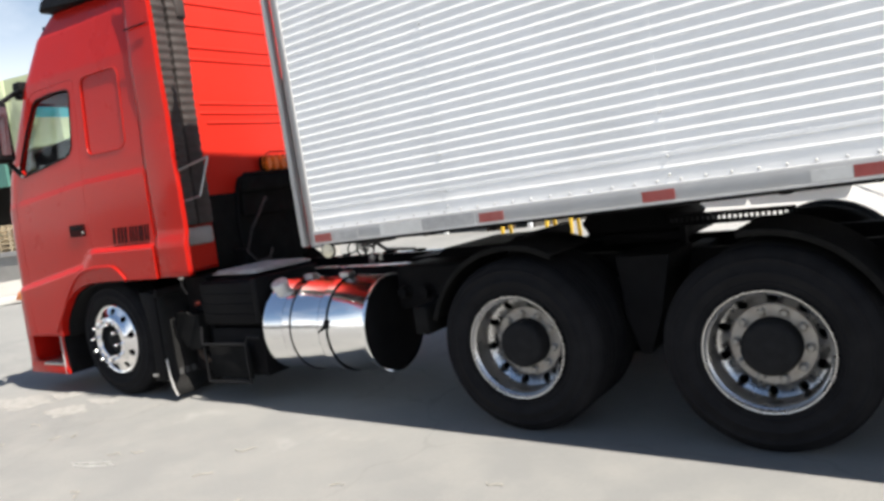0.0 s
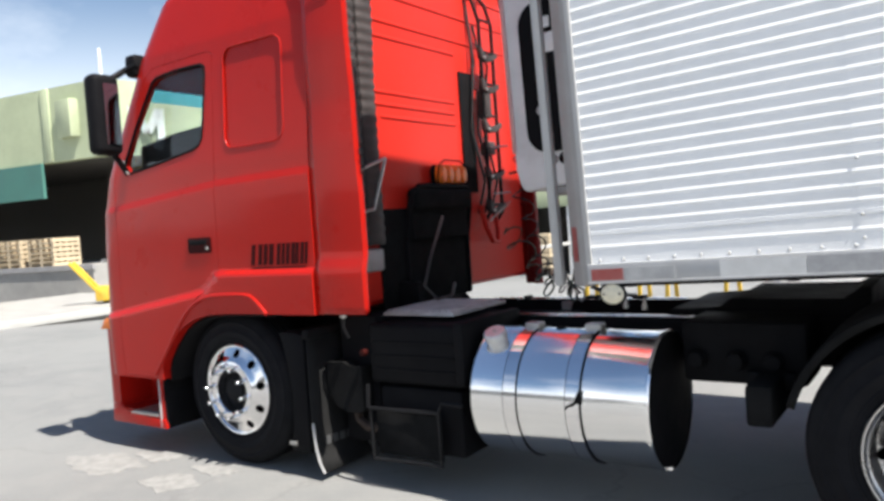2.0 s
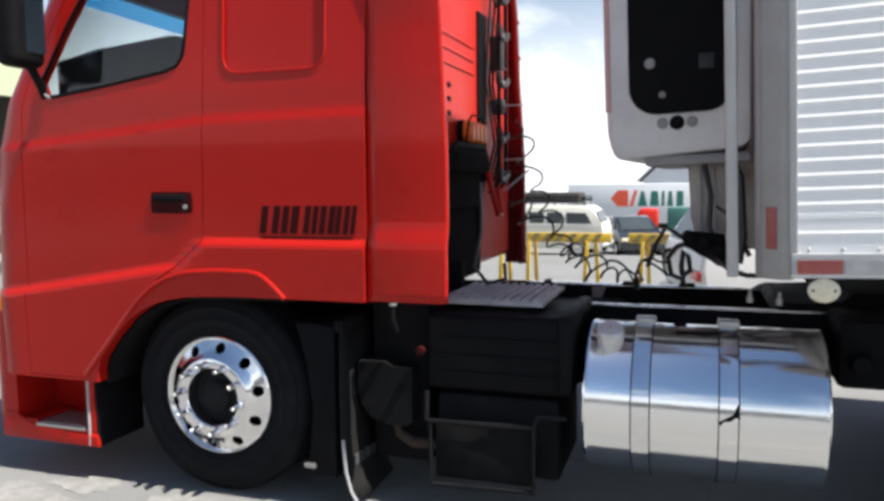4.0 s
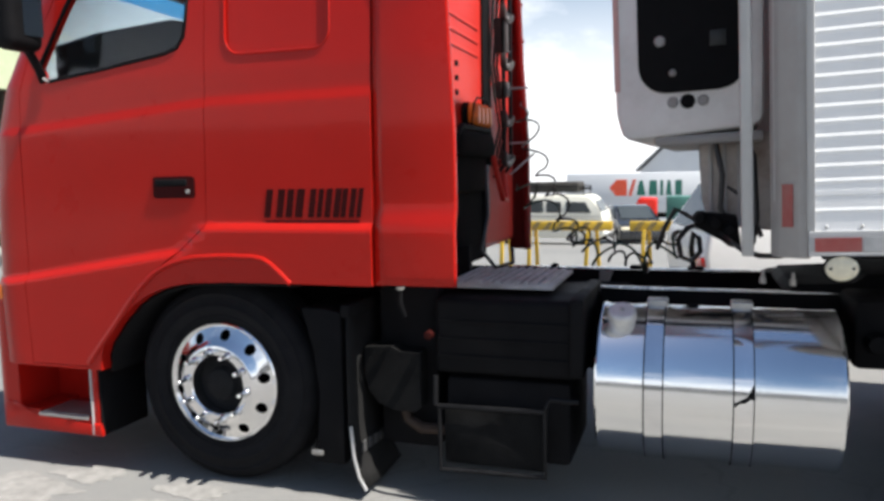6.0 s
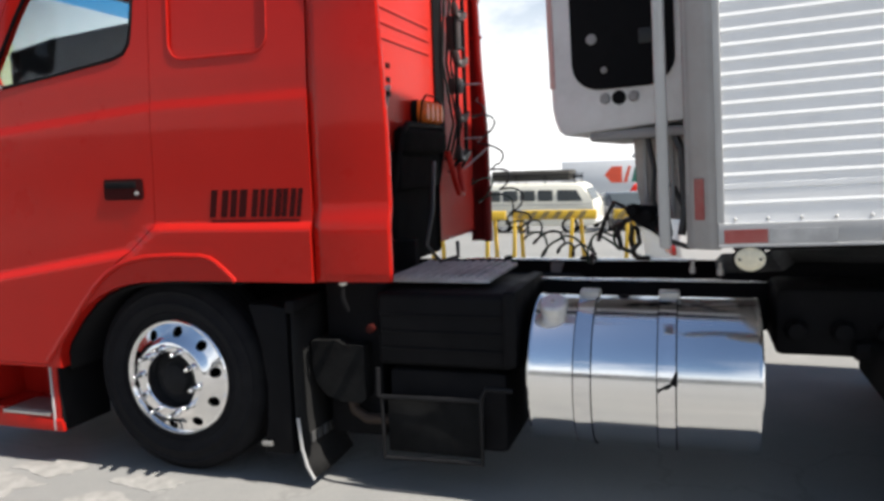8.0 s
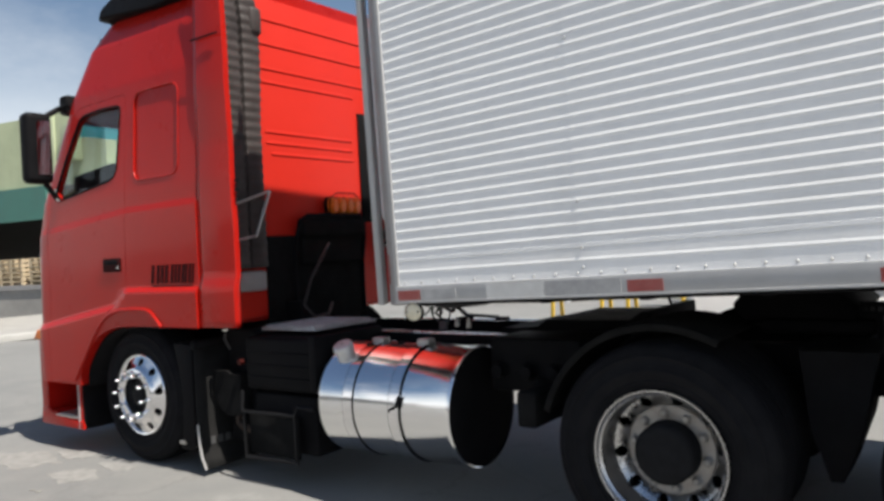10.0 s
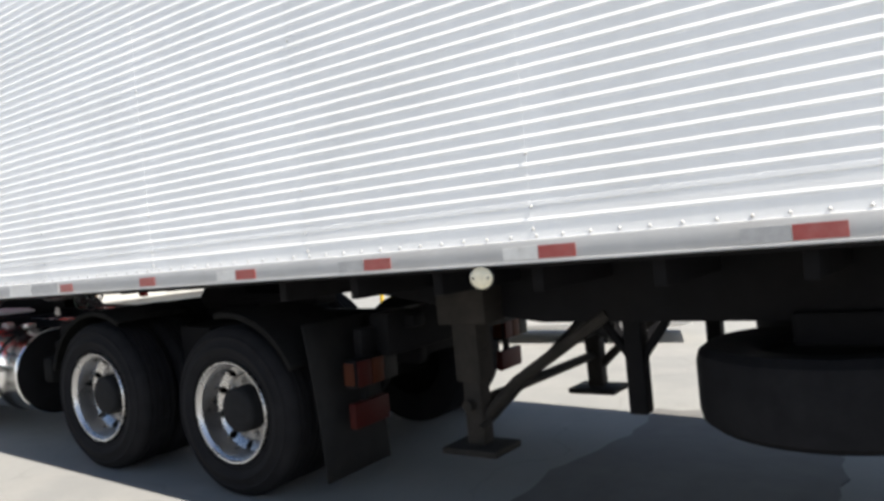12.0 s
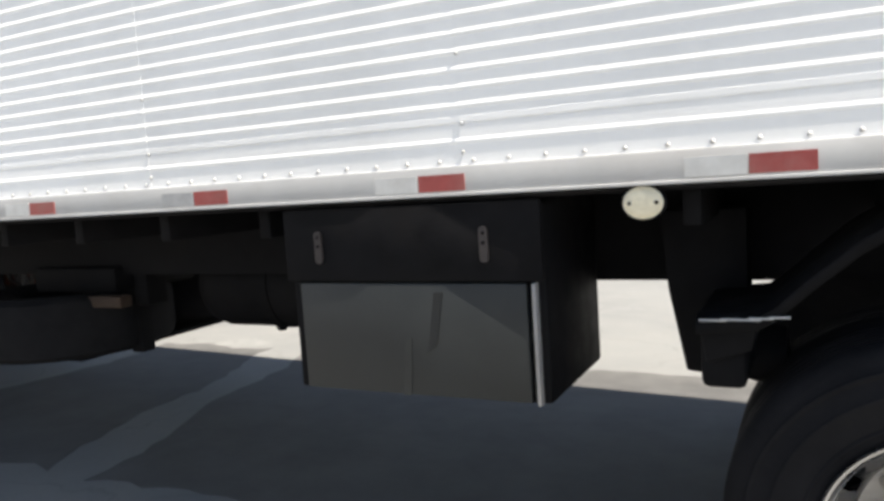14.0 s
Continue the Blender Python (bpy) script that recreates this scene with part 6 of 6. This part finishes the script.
def sedan(m, paint, label, tall=1.42, hatch=False):
    ob = thing("car", label, "car", m, "cars in the yard")
    prof = [(-2.05, 0.28), (-2.10, 0.75), (-1.95, 0.98), (-1.45, 1.02), (-0.85, tall - 0.04), (-0.2, tall), (0.45, tall - 0.04), (1.05, 1.0), (1.85, 0.85), (2.05, 0.68), (2.08, 0.32), (1.9, 0.22), (-1.9, 0.22)]
    if hatch:
        prof = [(-1.95, 0.28), (-2.02, 0.70), (-1.96, 0.98), (-1.62, tall - 0.10), (-1.45, tall - 0.03)] + prof[5:-1] + [(-1.85, 0.22)]
        part("rear_window", prismm([(-1.975, 1.00), (-1.665, tall - 0.14), (-1.64, tall - 0.16), (-1.945, 1.0)], -0.60, 0.60), CAR_GLASS, ob)
        part("rear_bumper", boxm(-2.06, -1.90, -0.80, 0.80, 0.26, 0.42, 0.05), CAR_DARK, ob)
    part("body", side_body(prof, -0.84, 0.84, 0.22, 0.9, 0.07), paint, ob)
    part("window", prismm([(-1.20, 1.02), (-0.78, tall - 0.10), (-0.22, tall - 0.07), (-0.22, 1.0)], -0.815, -0.70), CAR_GLASS, ob)
    part("window", prismm([(-0.15, 1.0), (-0.15, tall - 0.07), (0.42, tall - 0.11), (0.90, 1.0)], -0.815, -0.70), CAR_GLASS, ob)
    part("windscreen", prismm([(0.50, tall - 0.06), (1.06, 1.0), (1.09, 1.02), (0.53, tall - 0.03)], -0.6, 0.6), CAR_GLASS, ob)
    part("headlamp", boxm(1.90, 2.07, -0.80, -0.50, 0.62, 0.76, 0.03), LENS_WHITE, ob)
    part("tail_lamp", boxm(-2.045 if hatch else -2.10, -1.86, -0.815, -0.50, 0.60, 0.72, 0.03), LAMP_RED, ob)
    car_wheels(ob, (-1.28, 1.30), -0.86, 0.86, 0.31)


sedan(pose(-0.19, 27.5, gz(0, 27.5), 0, 0, -72), CAR_DARK, "dark car parked behind the minibus", 1.5)
sedan(pose(4.02, 6.7, gz(0, 6.7), 0, 0, 16), CAR_WHITE, "white hatchback car parked by the yellow barrier", 1.62, True)
sedan(pose(9.0, 34.0, gz(0, 34.0), 0, 0, 5), CAR_WHITE, "white car parked far across the yard")


def far_trailer():
    y = 52.0
    ob = thing("parked_trailer", "white box trailer with green and red marks parked far off", "trailer", pose(-6.6, y, gz(0, y)))
    part("box", boxm(0, 13.5, 0, 2.6, 1.25, 4.05, 0.04), FAR_WHITE, ob)
    part("underframe", boxm(0.3, 13.2, 0.4, 2.2, 0.85, 1.25, 0.02), BLACK, ob)
    part("arrow_mark", prismm([(3.06, 3.00), (3.55, 2.43), (4.28, 2.43), (4.28, 3.58), (3.55, 3.58)], -0.03, 0.0), SIGN_RED, ob)
    part("slash_mark", prismm([(4.38, 2.43), (4.60, 2.43), (4.92, 3.58), (4.70, 3.58)], -0.03, 0.0), SIGN_RED, ob)
    for x, wide, lean in ((4.95, 0.62, 0.20), (5.78, 0.60, 0.06), (6.56, 0.20, 0.0), (6.94, 0.40, 0.10), (7.56, 0.46, 0.0)):
        part("sign_bar", prismm([(x, 2.46), (x + wide, 2.46), (x + wide - lean, 3.50), (x + lean, 3.50)], -0.012, 0.0), SIGN_GREEN, ob, smooth=0)
    for x in (1.2, 10.0, 11.2, 12.3):
        part("wheel", lathe(bmesh.new(), [(0, 0.0), (0.42, 0.0), (0.5, 0.05), (0.5, 0.3), (0, 0.3)], 24, pose(x, 0.05, 0.5)), RUBBER, ob)


far_trailer()


def red_truck(m):
    ob = thing("far_truck", "small red truck cab parked far across the yard", "truck", m)
    part("body", side_body([(-0.7, 0.5), (-0.7, 2.05), (0.25, 2.1), (0.55, 1.5), (0.6, 0.5)], -1.1, 1.1, 0.06, 1.5, 0.08), RED_WALL, ob)
    part("window", prismm([(-0.45, 1.40), (-0.45, 1.85), (0.16, 1.88), (0.38, 1.45)], -1.13, -1.0), CAR_GLASS, ob)
    part("load_bed", boxm(-3.0, -1.25, -1.1, 1.1, 0.9, 2.15, 0.04), GREEN_DARK, ob)
    car_wheels(ob, (0.2, -2.3), -1.1, 1.1, 0.45)


red_truck(pose(-0.5, 42.0, gz(0, 42), 0, 0, 180))

# far sheds
def shed(x0, x1, y0, y1, wall, ridge, base, name, label):
    ob = thing(name, label, "building")
    m = (x0 + x1) / 2
    part("wall", prismm([(x0, base), (x1, base), (x1, wall), (m, ridge), (x0, wall)], y0, y1), FAR_WHITE, ob)
    bm = bmesh.new()
    prism(bm, [(x0 - 0.6, wall - 0.2), (m, ridge + 0.15), (x1 + 0.6, wall - 0.2), (x1 + 0.6, wall + 0.05), (m, ridge + 0.45), (x0 - 0.6, wall + 0.05)], y0 - 0.6, y1 + 0.6)
    part("roof", bm, ROOF_GREY, ob)
    for k in range(4):
        x = x0 + (x1 - x0) * (k + 0.25) / 4
        part("window", boxm(x, x + 1.6, y0 - 0.05, y0 + 0.05, wall - 2.2, wall - 1.0), CAR_GLASS, ob)


shed(-3.4, 11.0, 84, 110, 1.6, 8.6, -6.5, "far_shed", "grey gabled shed far across the yard")


# ---- warehouse at the head of the yard ----
def warehouse():
    ob = thing("warehouse", "pale green warehouse with open loading dock and canopy", "building")
    cx, cy, low, high = -18.0, 10.4, 4.35, 6.75
    # front band over the dock, and the band round the corner
    bm = bmesh.new()
    prism(bm, [(cx, cy), (-62.0, cy - 7.5), (-62.0, cy - 6.9), (cx - 0.4, cy + 0.5)], low, high, "z")
    wall = part("wall", bm, GREEN_WALL, ob, "stained pale green upper wall")
    part("side_wall", prismm([(cx, cy), (cx - 0.45, cy + 0.4), (cx + 0.0, cy + 5.2), (cx + 0.32, cy + 5.2)], low, high, "z"), GREEN_WALL, ob, "sunlit pale green side wall")
    d = Vector((-44.0, -7.5, 0)).normalized()
    for k in range(7):
        p = Vector((cx, cy, 0)) + d * (2.6 + k * 5.5)
        part("wall_post", boxm(-0.18, 0.18, -0.06, 0.06, low, high, 0.02, m=Matrix.Translation(p) @ pose(0, 0, 0, 0, 0, 9.7)), FAR_WHITE if k % 2 else GREEN_WALL, ob)
    part("meter_box", boxm(cx - 1.9, cx - 1.1, cy - 0.50, cy - 0.16, high - 1.7, high - 0.5, 0.02), GREEN_WALL, ob, "pale green box on the wall")
    bm = bmesh.new()
    rod(bm, (cx - 0.3, cy + 0.2, high), (cx - 0.3, cy + 0.2, high + 1.0), 0.05, 8)
    part("vent_pipe", bm, FAR_WHITE, ob)
    part("roof", prismm([(cx - 0.2, cy + 0.3), (-62, cy - 7.0), (-62, cy + 5), (cx + 0.1, cy + 5)], high - 0.25, high - 0.10, "z"), ROOF_GREY, ob)
    # soffit and back wall near-black, the dock's shade put into their colour
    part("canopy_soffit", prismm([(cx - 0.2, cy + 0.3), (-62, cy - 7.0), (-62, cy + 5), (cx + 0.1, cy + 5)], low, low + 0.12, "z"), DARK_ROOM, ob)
    part("teal_blind", prismm([(-20.9, cy - 0.58), (-62, cy - 7.6), (-62, cy - 7.5), (-20.9, cy - 0.48)], low - 1.15, low, "z"), GREEN_DARK, ob, "teal hanging canopy sheet")
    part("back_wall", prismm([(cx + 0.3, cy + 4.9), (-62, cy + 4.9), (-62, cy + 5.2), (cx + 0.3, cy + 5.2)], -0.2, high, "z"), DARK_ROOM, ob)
    part("dock", prismm([(cx + 0.2, cy - 0.9), (-62, cy - 8.3), (-62, cy + 4.8), (cx + 0.2, cy + 4.8)], -1.2, 0.95, "z"), DOCK, ob, "grey concrete loading dock")
    part("dock_edge", prismm([(cx + 0.25, cy - 0.95), (-62, cy - 8.35), (-62, cy - 8.25), (cx + 0.25, cy - 0.85)], 0.82, 0.98, "z"), ALU_DIRTY, ob)
    # one white letter on the side wall
    bm = bmesh.new()
    for p in ([(0, 0), (0.34, 0), (0.34, 1.5), (0, 1.5)], [(1.26, 0), (1.60, 0), (1.60, 1.5), (1.26, 1.5)], [(0.0, 1.5), (0.40, 1.5), (0.98, 0.35), (0.62, 0.35)], [(1.60, 1.5), (1.20, 1.5), (0.62, 0.35), (0.98, 0.35)]):
        prism(bm, p, -0.04, 0.0)
    put(bm, bm.verts, pose(cx + 0.20, cy + 0.70, 4.80, 0, 0, 86.5) @ Matrix.Diagonal((0.78, 1, 0.72, 1)))
    part("letter_m", bm, CAR_WHITE, ob, "white letter on the wall", smooth=0)


warehouse()


def loading_shed():
    """A low open-fronted shed that carries the warehouse line on across the yard."""
    ob = thing("loading_shed", "low pale green open-fronted shed across the yard", "building")
    part("fascia", boxm(-22.0, -11.4, 30.0, 30.3, 1.85, 3.05, 0.02), GREEN_WALL, ob, "pale green fascia band")
    part("roof", boxm(-22.0, -11.4, 30.3, 37.0, 2.75, 2.90), ROOF_GREY, ob)
    part("back_wall", boxm(-22.0, -11.4, 36.7, 37.0, -2.2, 2.75), DARK_ROOM, ob)
    part("side_wall", boxm(-11.7, -11.4, 30.3, 36.7, -2.2, 2.75), DARK_ROOM, ob)
    for x in (-21.8, -16.7, -11.6):
        part("post", boxm(x - 0.1, x + 0.1, 30.05, 30.25, -2.0, 1.86), FAR_WHITE, ob)
    crate = thing("crate", "pale yellow wooden crate stacked at the open shed", "crate", pose(-12.75, 29.2, gz(-12.75, 29.2)))
    for k in range(7):
        part("board", boxm(-0.65, 0.65, -0.40, -0.375, 0.38 + k * 0.24, 0.60 + k * 0.24, 0.006), PALLET, crate)
        part("side_board", boxm(0.625, 0.65, -0.37, 0.40, 0.38 + k * 0.24, 0.60 + k * 0.24, 0.006), PALLET, crate)
    part("liner", boxm(-0.62, 0.62, -0.37, 0.38, 0.36, 2.02), DARK_ROOM, crate)
    for x in (-0.55, 0.0, 0.55):
        part("skid", boxm(x - 0.06, x + 0.06, -0.38, 0.38, 0.0, 0.38), RUST_DARK, crate)


loading_shed()
pal = None
for k in range(9):
    x = -20.4 - k * 1.55
    y = 10.4 + (x + 18) * 0.17 - 0.25
    for level in range(6):
        mm = pose(x, y, 0.95 + level * 0.155, 0, 0, 9.7 + (k * 7 + level * 5) % 3 - 1)
        if pal is None:
            pal = thing("pallet", "pale wooden pallet in a stack on the dock", "pallet", mm, "stacked pallets")
            for z in (0.0, 0.115):
                for i in range(5):
                    part("deck_board", boxm(-0.6, 0.6, -0.5 + i * 0.225, -0.40 + i * 0.225, z, z + 0.025), PALLET, pal)
            for xx in (-0.55, 0.0, 0.55):
                part("stringer", boxm(xx - 0.05, xx + 0.05, -0.5, 0.5, 0.025, 0.115), PALLET, pal)
        else:
            copy_thing(pal, mm)


RUST = surface("rusty_brown_steel", (0.16, 0.10, 0.06), 0.8, vary=0.3, scale=8.0, bump=0.2)


def hand_truck(m, label, paint=YELLOW):
    """A hand pallet truck that leans with its forks up."""
    ob = thing("pallet_jack", label, "pallet jack", m, "pallet jacks by the kerb")
    for y in (-0.24, 0.24):
        part("fork", boxm(0, 1.15, y - 0.08, y + 0.08, 0.0, 0.07, 0.015, m=pose(0, 0, 0.1, 0, -52, 0)), paint, ob)
    part("frame", boxm(-0.15, 0.15, -0.32, 0.32, 0.05, 0.40, 0.03), paint, ob)
    bm = bmesh.new()
    rod(bm, (-0.1, 0, 0.3), (-0.75, 0, 0.95), 0.03, 8)
    tube(bm, [(-0.75, -0.15, 0.95), (-0.85, -0.12, 1.05), (-0.85, 0.12, 1.05), (-0.75, 0.15, 0.95)], 0.02, 6)
    part("handle", bm, STEEL, ob)
    for y in (-0.15, 0.15):
        part("wheel", lathe(bmesh.new(), [(0, -0.03), (0.09, -0.03), (0.09, 0.03), (0, 0.03)], 16, pose(-0.05, y, 0.09)), BLACK, ob)


hand_truck(pose(-13.5, 7.2, 0.12, 0, 0, 230), "yellow pallet jack leaning by the kerb")
for k in range(3):
    hand_truck(pose(-13.2 + k * 0.45, 7.9 + k * 0.9, 0.10, 0, 0, 20 + 40 * k), "old rusty pallet jack standing by the kerb", RUST)
bm = bmesh.new()
prism(bm, [(-12.55, -20.0), (-12.40, -20.0), (-11.6, 3.9), (-11.6, 60.0), (-11.75, 60), (-11.75, 4.0)], -0.02, 0.13, "z", 0.02)
alone("kerb", bm, KERB, "worn concrete kerb before the warehouse", "kerb", kind="structure")
bm = bmesh.new()
prism(bm, [(-18.5, -20.0), (-12.53, -20.0), (-11.74, 4.0), (-11.74, 16.0), (-18.5, 16.0)], -0.9, 0.10, "z")
alone("pavement", bm, DOCK, "pale concrete apron behind the kerb", "pavement", kind="structure")


def white_truck(m):
    ob = thing("pickup_truck", "white light truck parked beyond the cab", "truck", m)
    part("body", side_body([(-1.1, 0.55), (-1.1, 2.0), (-0.9, 2.15), (0.35, 2.15), (0.85, 1.45), (1.75, 1.25), (1.85, 0.6), (1.7, 0.45), (-1.0, 0.45)], -0.95, 0.95, 0.14, 1.3, 0.08), CAR_WHITE, ob)
    part("window", prismm([(-0.65, 1.42), (-0.65, 1.98), (0.28, 1.98), (0.66, 1.42)], -0.93, -0.80), CAR_GLASS, ob)
    part("windscreen", prismm([(0.40, 2.08), (0.86, 1.48), (0.90, 1.50), (0.44, 2.11)], -0.78, 0.78), CAR_GLASS, ob)
    part("headlamp", boxm(1.72, 1.86, -0.88, -0.55, 0.95, 1.12, 0.03), LENS_WHITE, ob)
    part("grille", boxm(1.80, 1.88, -0.5, 0.5, 0.8, 1.1, 0.02), BLACK, ob)
    part("load_bed", boxm(-4.2, -1.15, -1.0, 1.0, 0.75, 1.5, 0.04), CAR_WHITE, ob)
    car_wheels(ob, (1.1, -3.0), -0.95, 0.95, 0.40)


white_truck(pose(-15.6, 4.2, 0.10, 0, 0, -28))

# ---- unseen wall and shed added behind the walk: block low sky, reflect in metal ----
BLOCK = surface("rendered_added_wall", (0.34, 0.32, 0.28), 0.85, vary=0.18, scale=0.7, dirt=(0.16, 0.15, 0.13), dirt_amount=0.6, dirt_scale=0.4)
bm = bmesh.new()
for k in range(14):
    box(bm, -72.0 + k * 12.0, -60.02 + k * 12.0, -44.0, -43.75, -0.1, 2.8)
    box(bm, -72.2 + k * 12.0, -71.8 + k * 12.0, -44.1, -43.65, -0.1, 3.0)
alone("wall_south", bm, BLOCK, "stained rendered wall added out of view behind the walk", "wall", kind="structure", smooth=0)
south_shed = thing("long_shed", "long grey shed added out of view behind the wall", "building")
part("wall", boxm(-66.0, 70.0, -70.0, -56.0, -0.1, 5.2), ROOF_GREY, south_shed)
part("roof", prismm([(-71.0, 5.2), (-55.0, 5.2), (-55.0, 5.35), (-63.0, 7.0), (-71.0, 5.35)], -66.5, 70.5, "x"), DARK_ROOM, south_shed)


# ---- things on the near ground ----
cover = thing("manhole_cover", "worn round iron manhole cover in the concrete", "manhole cover", pose(6.10, -0.34, 0.0))
part("ring", lathe(bmesh.new(), [(0.33, 0.0), (0.35, -0.008), (0.38, -0.010), (0.40, 0.0)], 48, pose(0, 0, 0, -90, 0, 0) @ Matrix.Diagonal((1, -1, 1, 1))), IRON, cover)
part("lid", lathe(bmesh.new(), [(0, 0.006), (0.30, 0.006), (0.325, 0.003), (0.325, -0.01)], 48, pose(0, 0, 0, 90, 0, 0) @ Matrix.Diagonal((1, -1, 1, 1))), IRON, cover)


def splat(name, x, y, r, material, label, seed, thick=0.003, stretch=1.0):
    """A thin spill with a ragged, lobed outline."""
    rnd = random.Random(seed)
    n = 64
    waves = [(k, rnd.uniform(0, 6.28), rnd.uniform(0.03, 0.07)) for k in (3, 5, 9)]
    pts = []
    for i in range(n):
        a = 2 * math.pi * i / n
        rr = r * (1 + sum(h * math.sin(k * a + ph) for k, ph, h in waves) + 0.05 * rnd.uniform(-1, 1)) / max(abs(math.cos(a + 0.4)), abs(math.sin(a + 0.4))) ** 0.7
        pts.append((x + rr * stretch * math.cos(a), y + rr * math.sin(a)))
    alone(name, prismm(pts, -0.01, thick, "z"), material, label, "ground mark", kind="structure", smooth=0)


PALE = surface("pale_spill", (0.222, 0.217, 0.204), 0.9, vary=0.26, scale=14.0, bump=0.2)
YELLOW_WORN = surface("worn_yellow_road_paint", (0.52, 0.40, 0.17), 0.85, vary=0.25, scale=9.0, dirt=(0.34, 0.33, 0.30), dirt_amount=0.9, dirt_scale=6.0)
splat("pale_patch", -1.00, -0.40, 0.17, PALE, "pale cement spill on the ground", 5, stretch=1.9)
splat("pale_patch", -0.75, -0.12, 0.10, PALE, "pale cement spill on the ground", 6, stretch=1.8)
splat("pale_patch", -0.17, -0.45, 0.13, PALE, "pale cement spill on the ground", 9, stretch=1.5)
splat("pale_patch", -0.10, -0.16, 0.08, PALE, "pale cement spill on the ground", 10, stretch=2.2)
# dark ground colour deepened to paint in shade under the trailer
ASPHALT_SHADE = surface("dark_asphalt_and_shade", (0.085, 0.082, 0.078), 0.85, vary=0.30, scale=3.0, bump=0.2, dirt=(0.13, 0.127, 0.12), dirt_amount=0.6, dirt_scale=1.6)


def asphalt_shade_field(corners, seed):
    """A dark asphalt patch that also paints in the trailer's shade, its edges ragged."""
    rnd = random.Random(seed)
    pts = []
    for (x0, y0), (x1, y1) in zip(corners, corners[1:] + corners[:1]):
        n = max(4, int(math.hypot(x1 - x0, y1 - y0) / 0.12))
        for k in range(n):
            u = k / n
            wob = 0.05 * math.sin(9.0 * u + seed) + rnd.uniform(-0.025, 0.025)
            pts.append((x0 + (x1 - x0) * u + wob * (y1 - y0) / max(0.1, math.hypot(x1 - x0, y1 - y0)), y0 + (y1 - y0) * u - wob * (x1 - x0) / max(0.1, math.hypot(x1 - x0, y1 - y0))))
    alone("asphalt_shade_patch", prismm(pts, -0.01, 0.003, "z"), ASPHALT_SHADE, "dark asphalt patch with the trailer's shade painted into it", "ground patch", kind="structure", smooth=0)


asphalt_shade_field([(6.75, 0.10), (8.50, 0.06), (8.05, 2.75), (6.95, 2.70)], 21)
asphalt_shade_field([(8.86, 0.06), (14.6, 0.10), (14.6, 2.80), (8.42, 2.75)], 22)
splat("yellow_mark", 6.42, -0.10, 0.06, YELLOW_WORN, "small yellow paint remnant on the ground", 8, 0.006, 1.3)


STRING = surface("grey_white_string", (0.42, 0.42, 0.40), 0.8, vary=0.15, scale=30.0)
STRAW = surface("pale_straw", (0.31, 0.29, 0.24), 0.8, vary=0.2, scale=30.0)


def scrap(x, y, size, turn, seed):
    """A bent shred of pale straw or strap on the ground."""
    rnd = random.Random(seed)
    bm = bmesh.new()
    pts = [Vector((size * (k / 6 - 0.5), size * 0.22 * math.sin(k * 1.1 + seed) * rnd.uniform(0.3, 1), 0.006 + 0.004 * rnd.random())) for k in range(7)]
    tube(bm, pts, 0.0022, 5)
    ob = alone("straw_scrap", bm, STRAW, "thin pale shred of straw on the ground", "litter", "shreds on the ground")
    ob.matrix_basis = pose(x, y, 0, 0, 0, turn)


for k, (x, y, size, turn) in enumerate(((-0.04, -0.78, 0.10, 20), (0.53, -0.94, 0.08, 70), (2.32, -0.71, 0.14, 35), (4.11, -0.71, 0.10, -5), (1.42, -1.02, 0.12, 10), (1.82, -1.52, 0.13, -20),
                                        (2.38, -1.08, 0.11, 50), (0.66, -0.87, 0.09, -40), (1.55, -0.95, 0.10, 15), (2.9, -1.3, 0.09, 80), (0.2, -1.15, 0.08, 0), (3.3, -0.95, 0.08, 25))):
    scrap(x, y, size, turn, k)
rnd = random.Random(4)
bm = bmesh.new()
loop = [Vector((0.16 * math.cos(k * 1.37) * (0.25 + 0.75 * rnd.random()) + 0.006 * k - 0.08, 0.06 * math.sin(k * 1.37 + 0.3) * (0.5 + 0.6 * rnd.random()), 0.006 + 0.008 * rnd.random())) for k in range(26)]
tube(bm, loop, 0.0013, 5)
tangle = alone("string_tangle", bm, STRING, "tangle of white string lying on the concrete", "string")
tangle.matrix_basis = pose(1.46, -1.19, 0, 0, 0, 12)
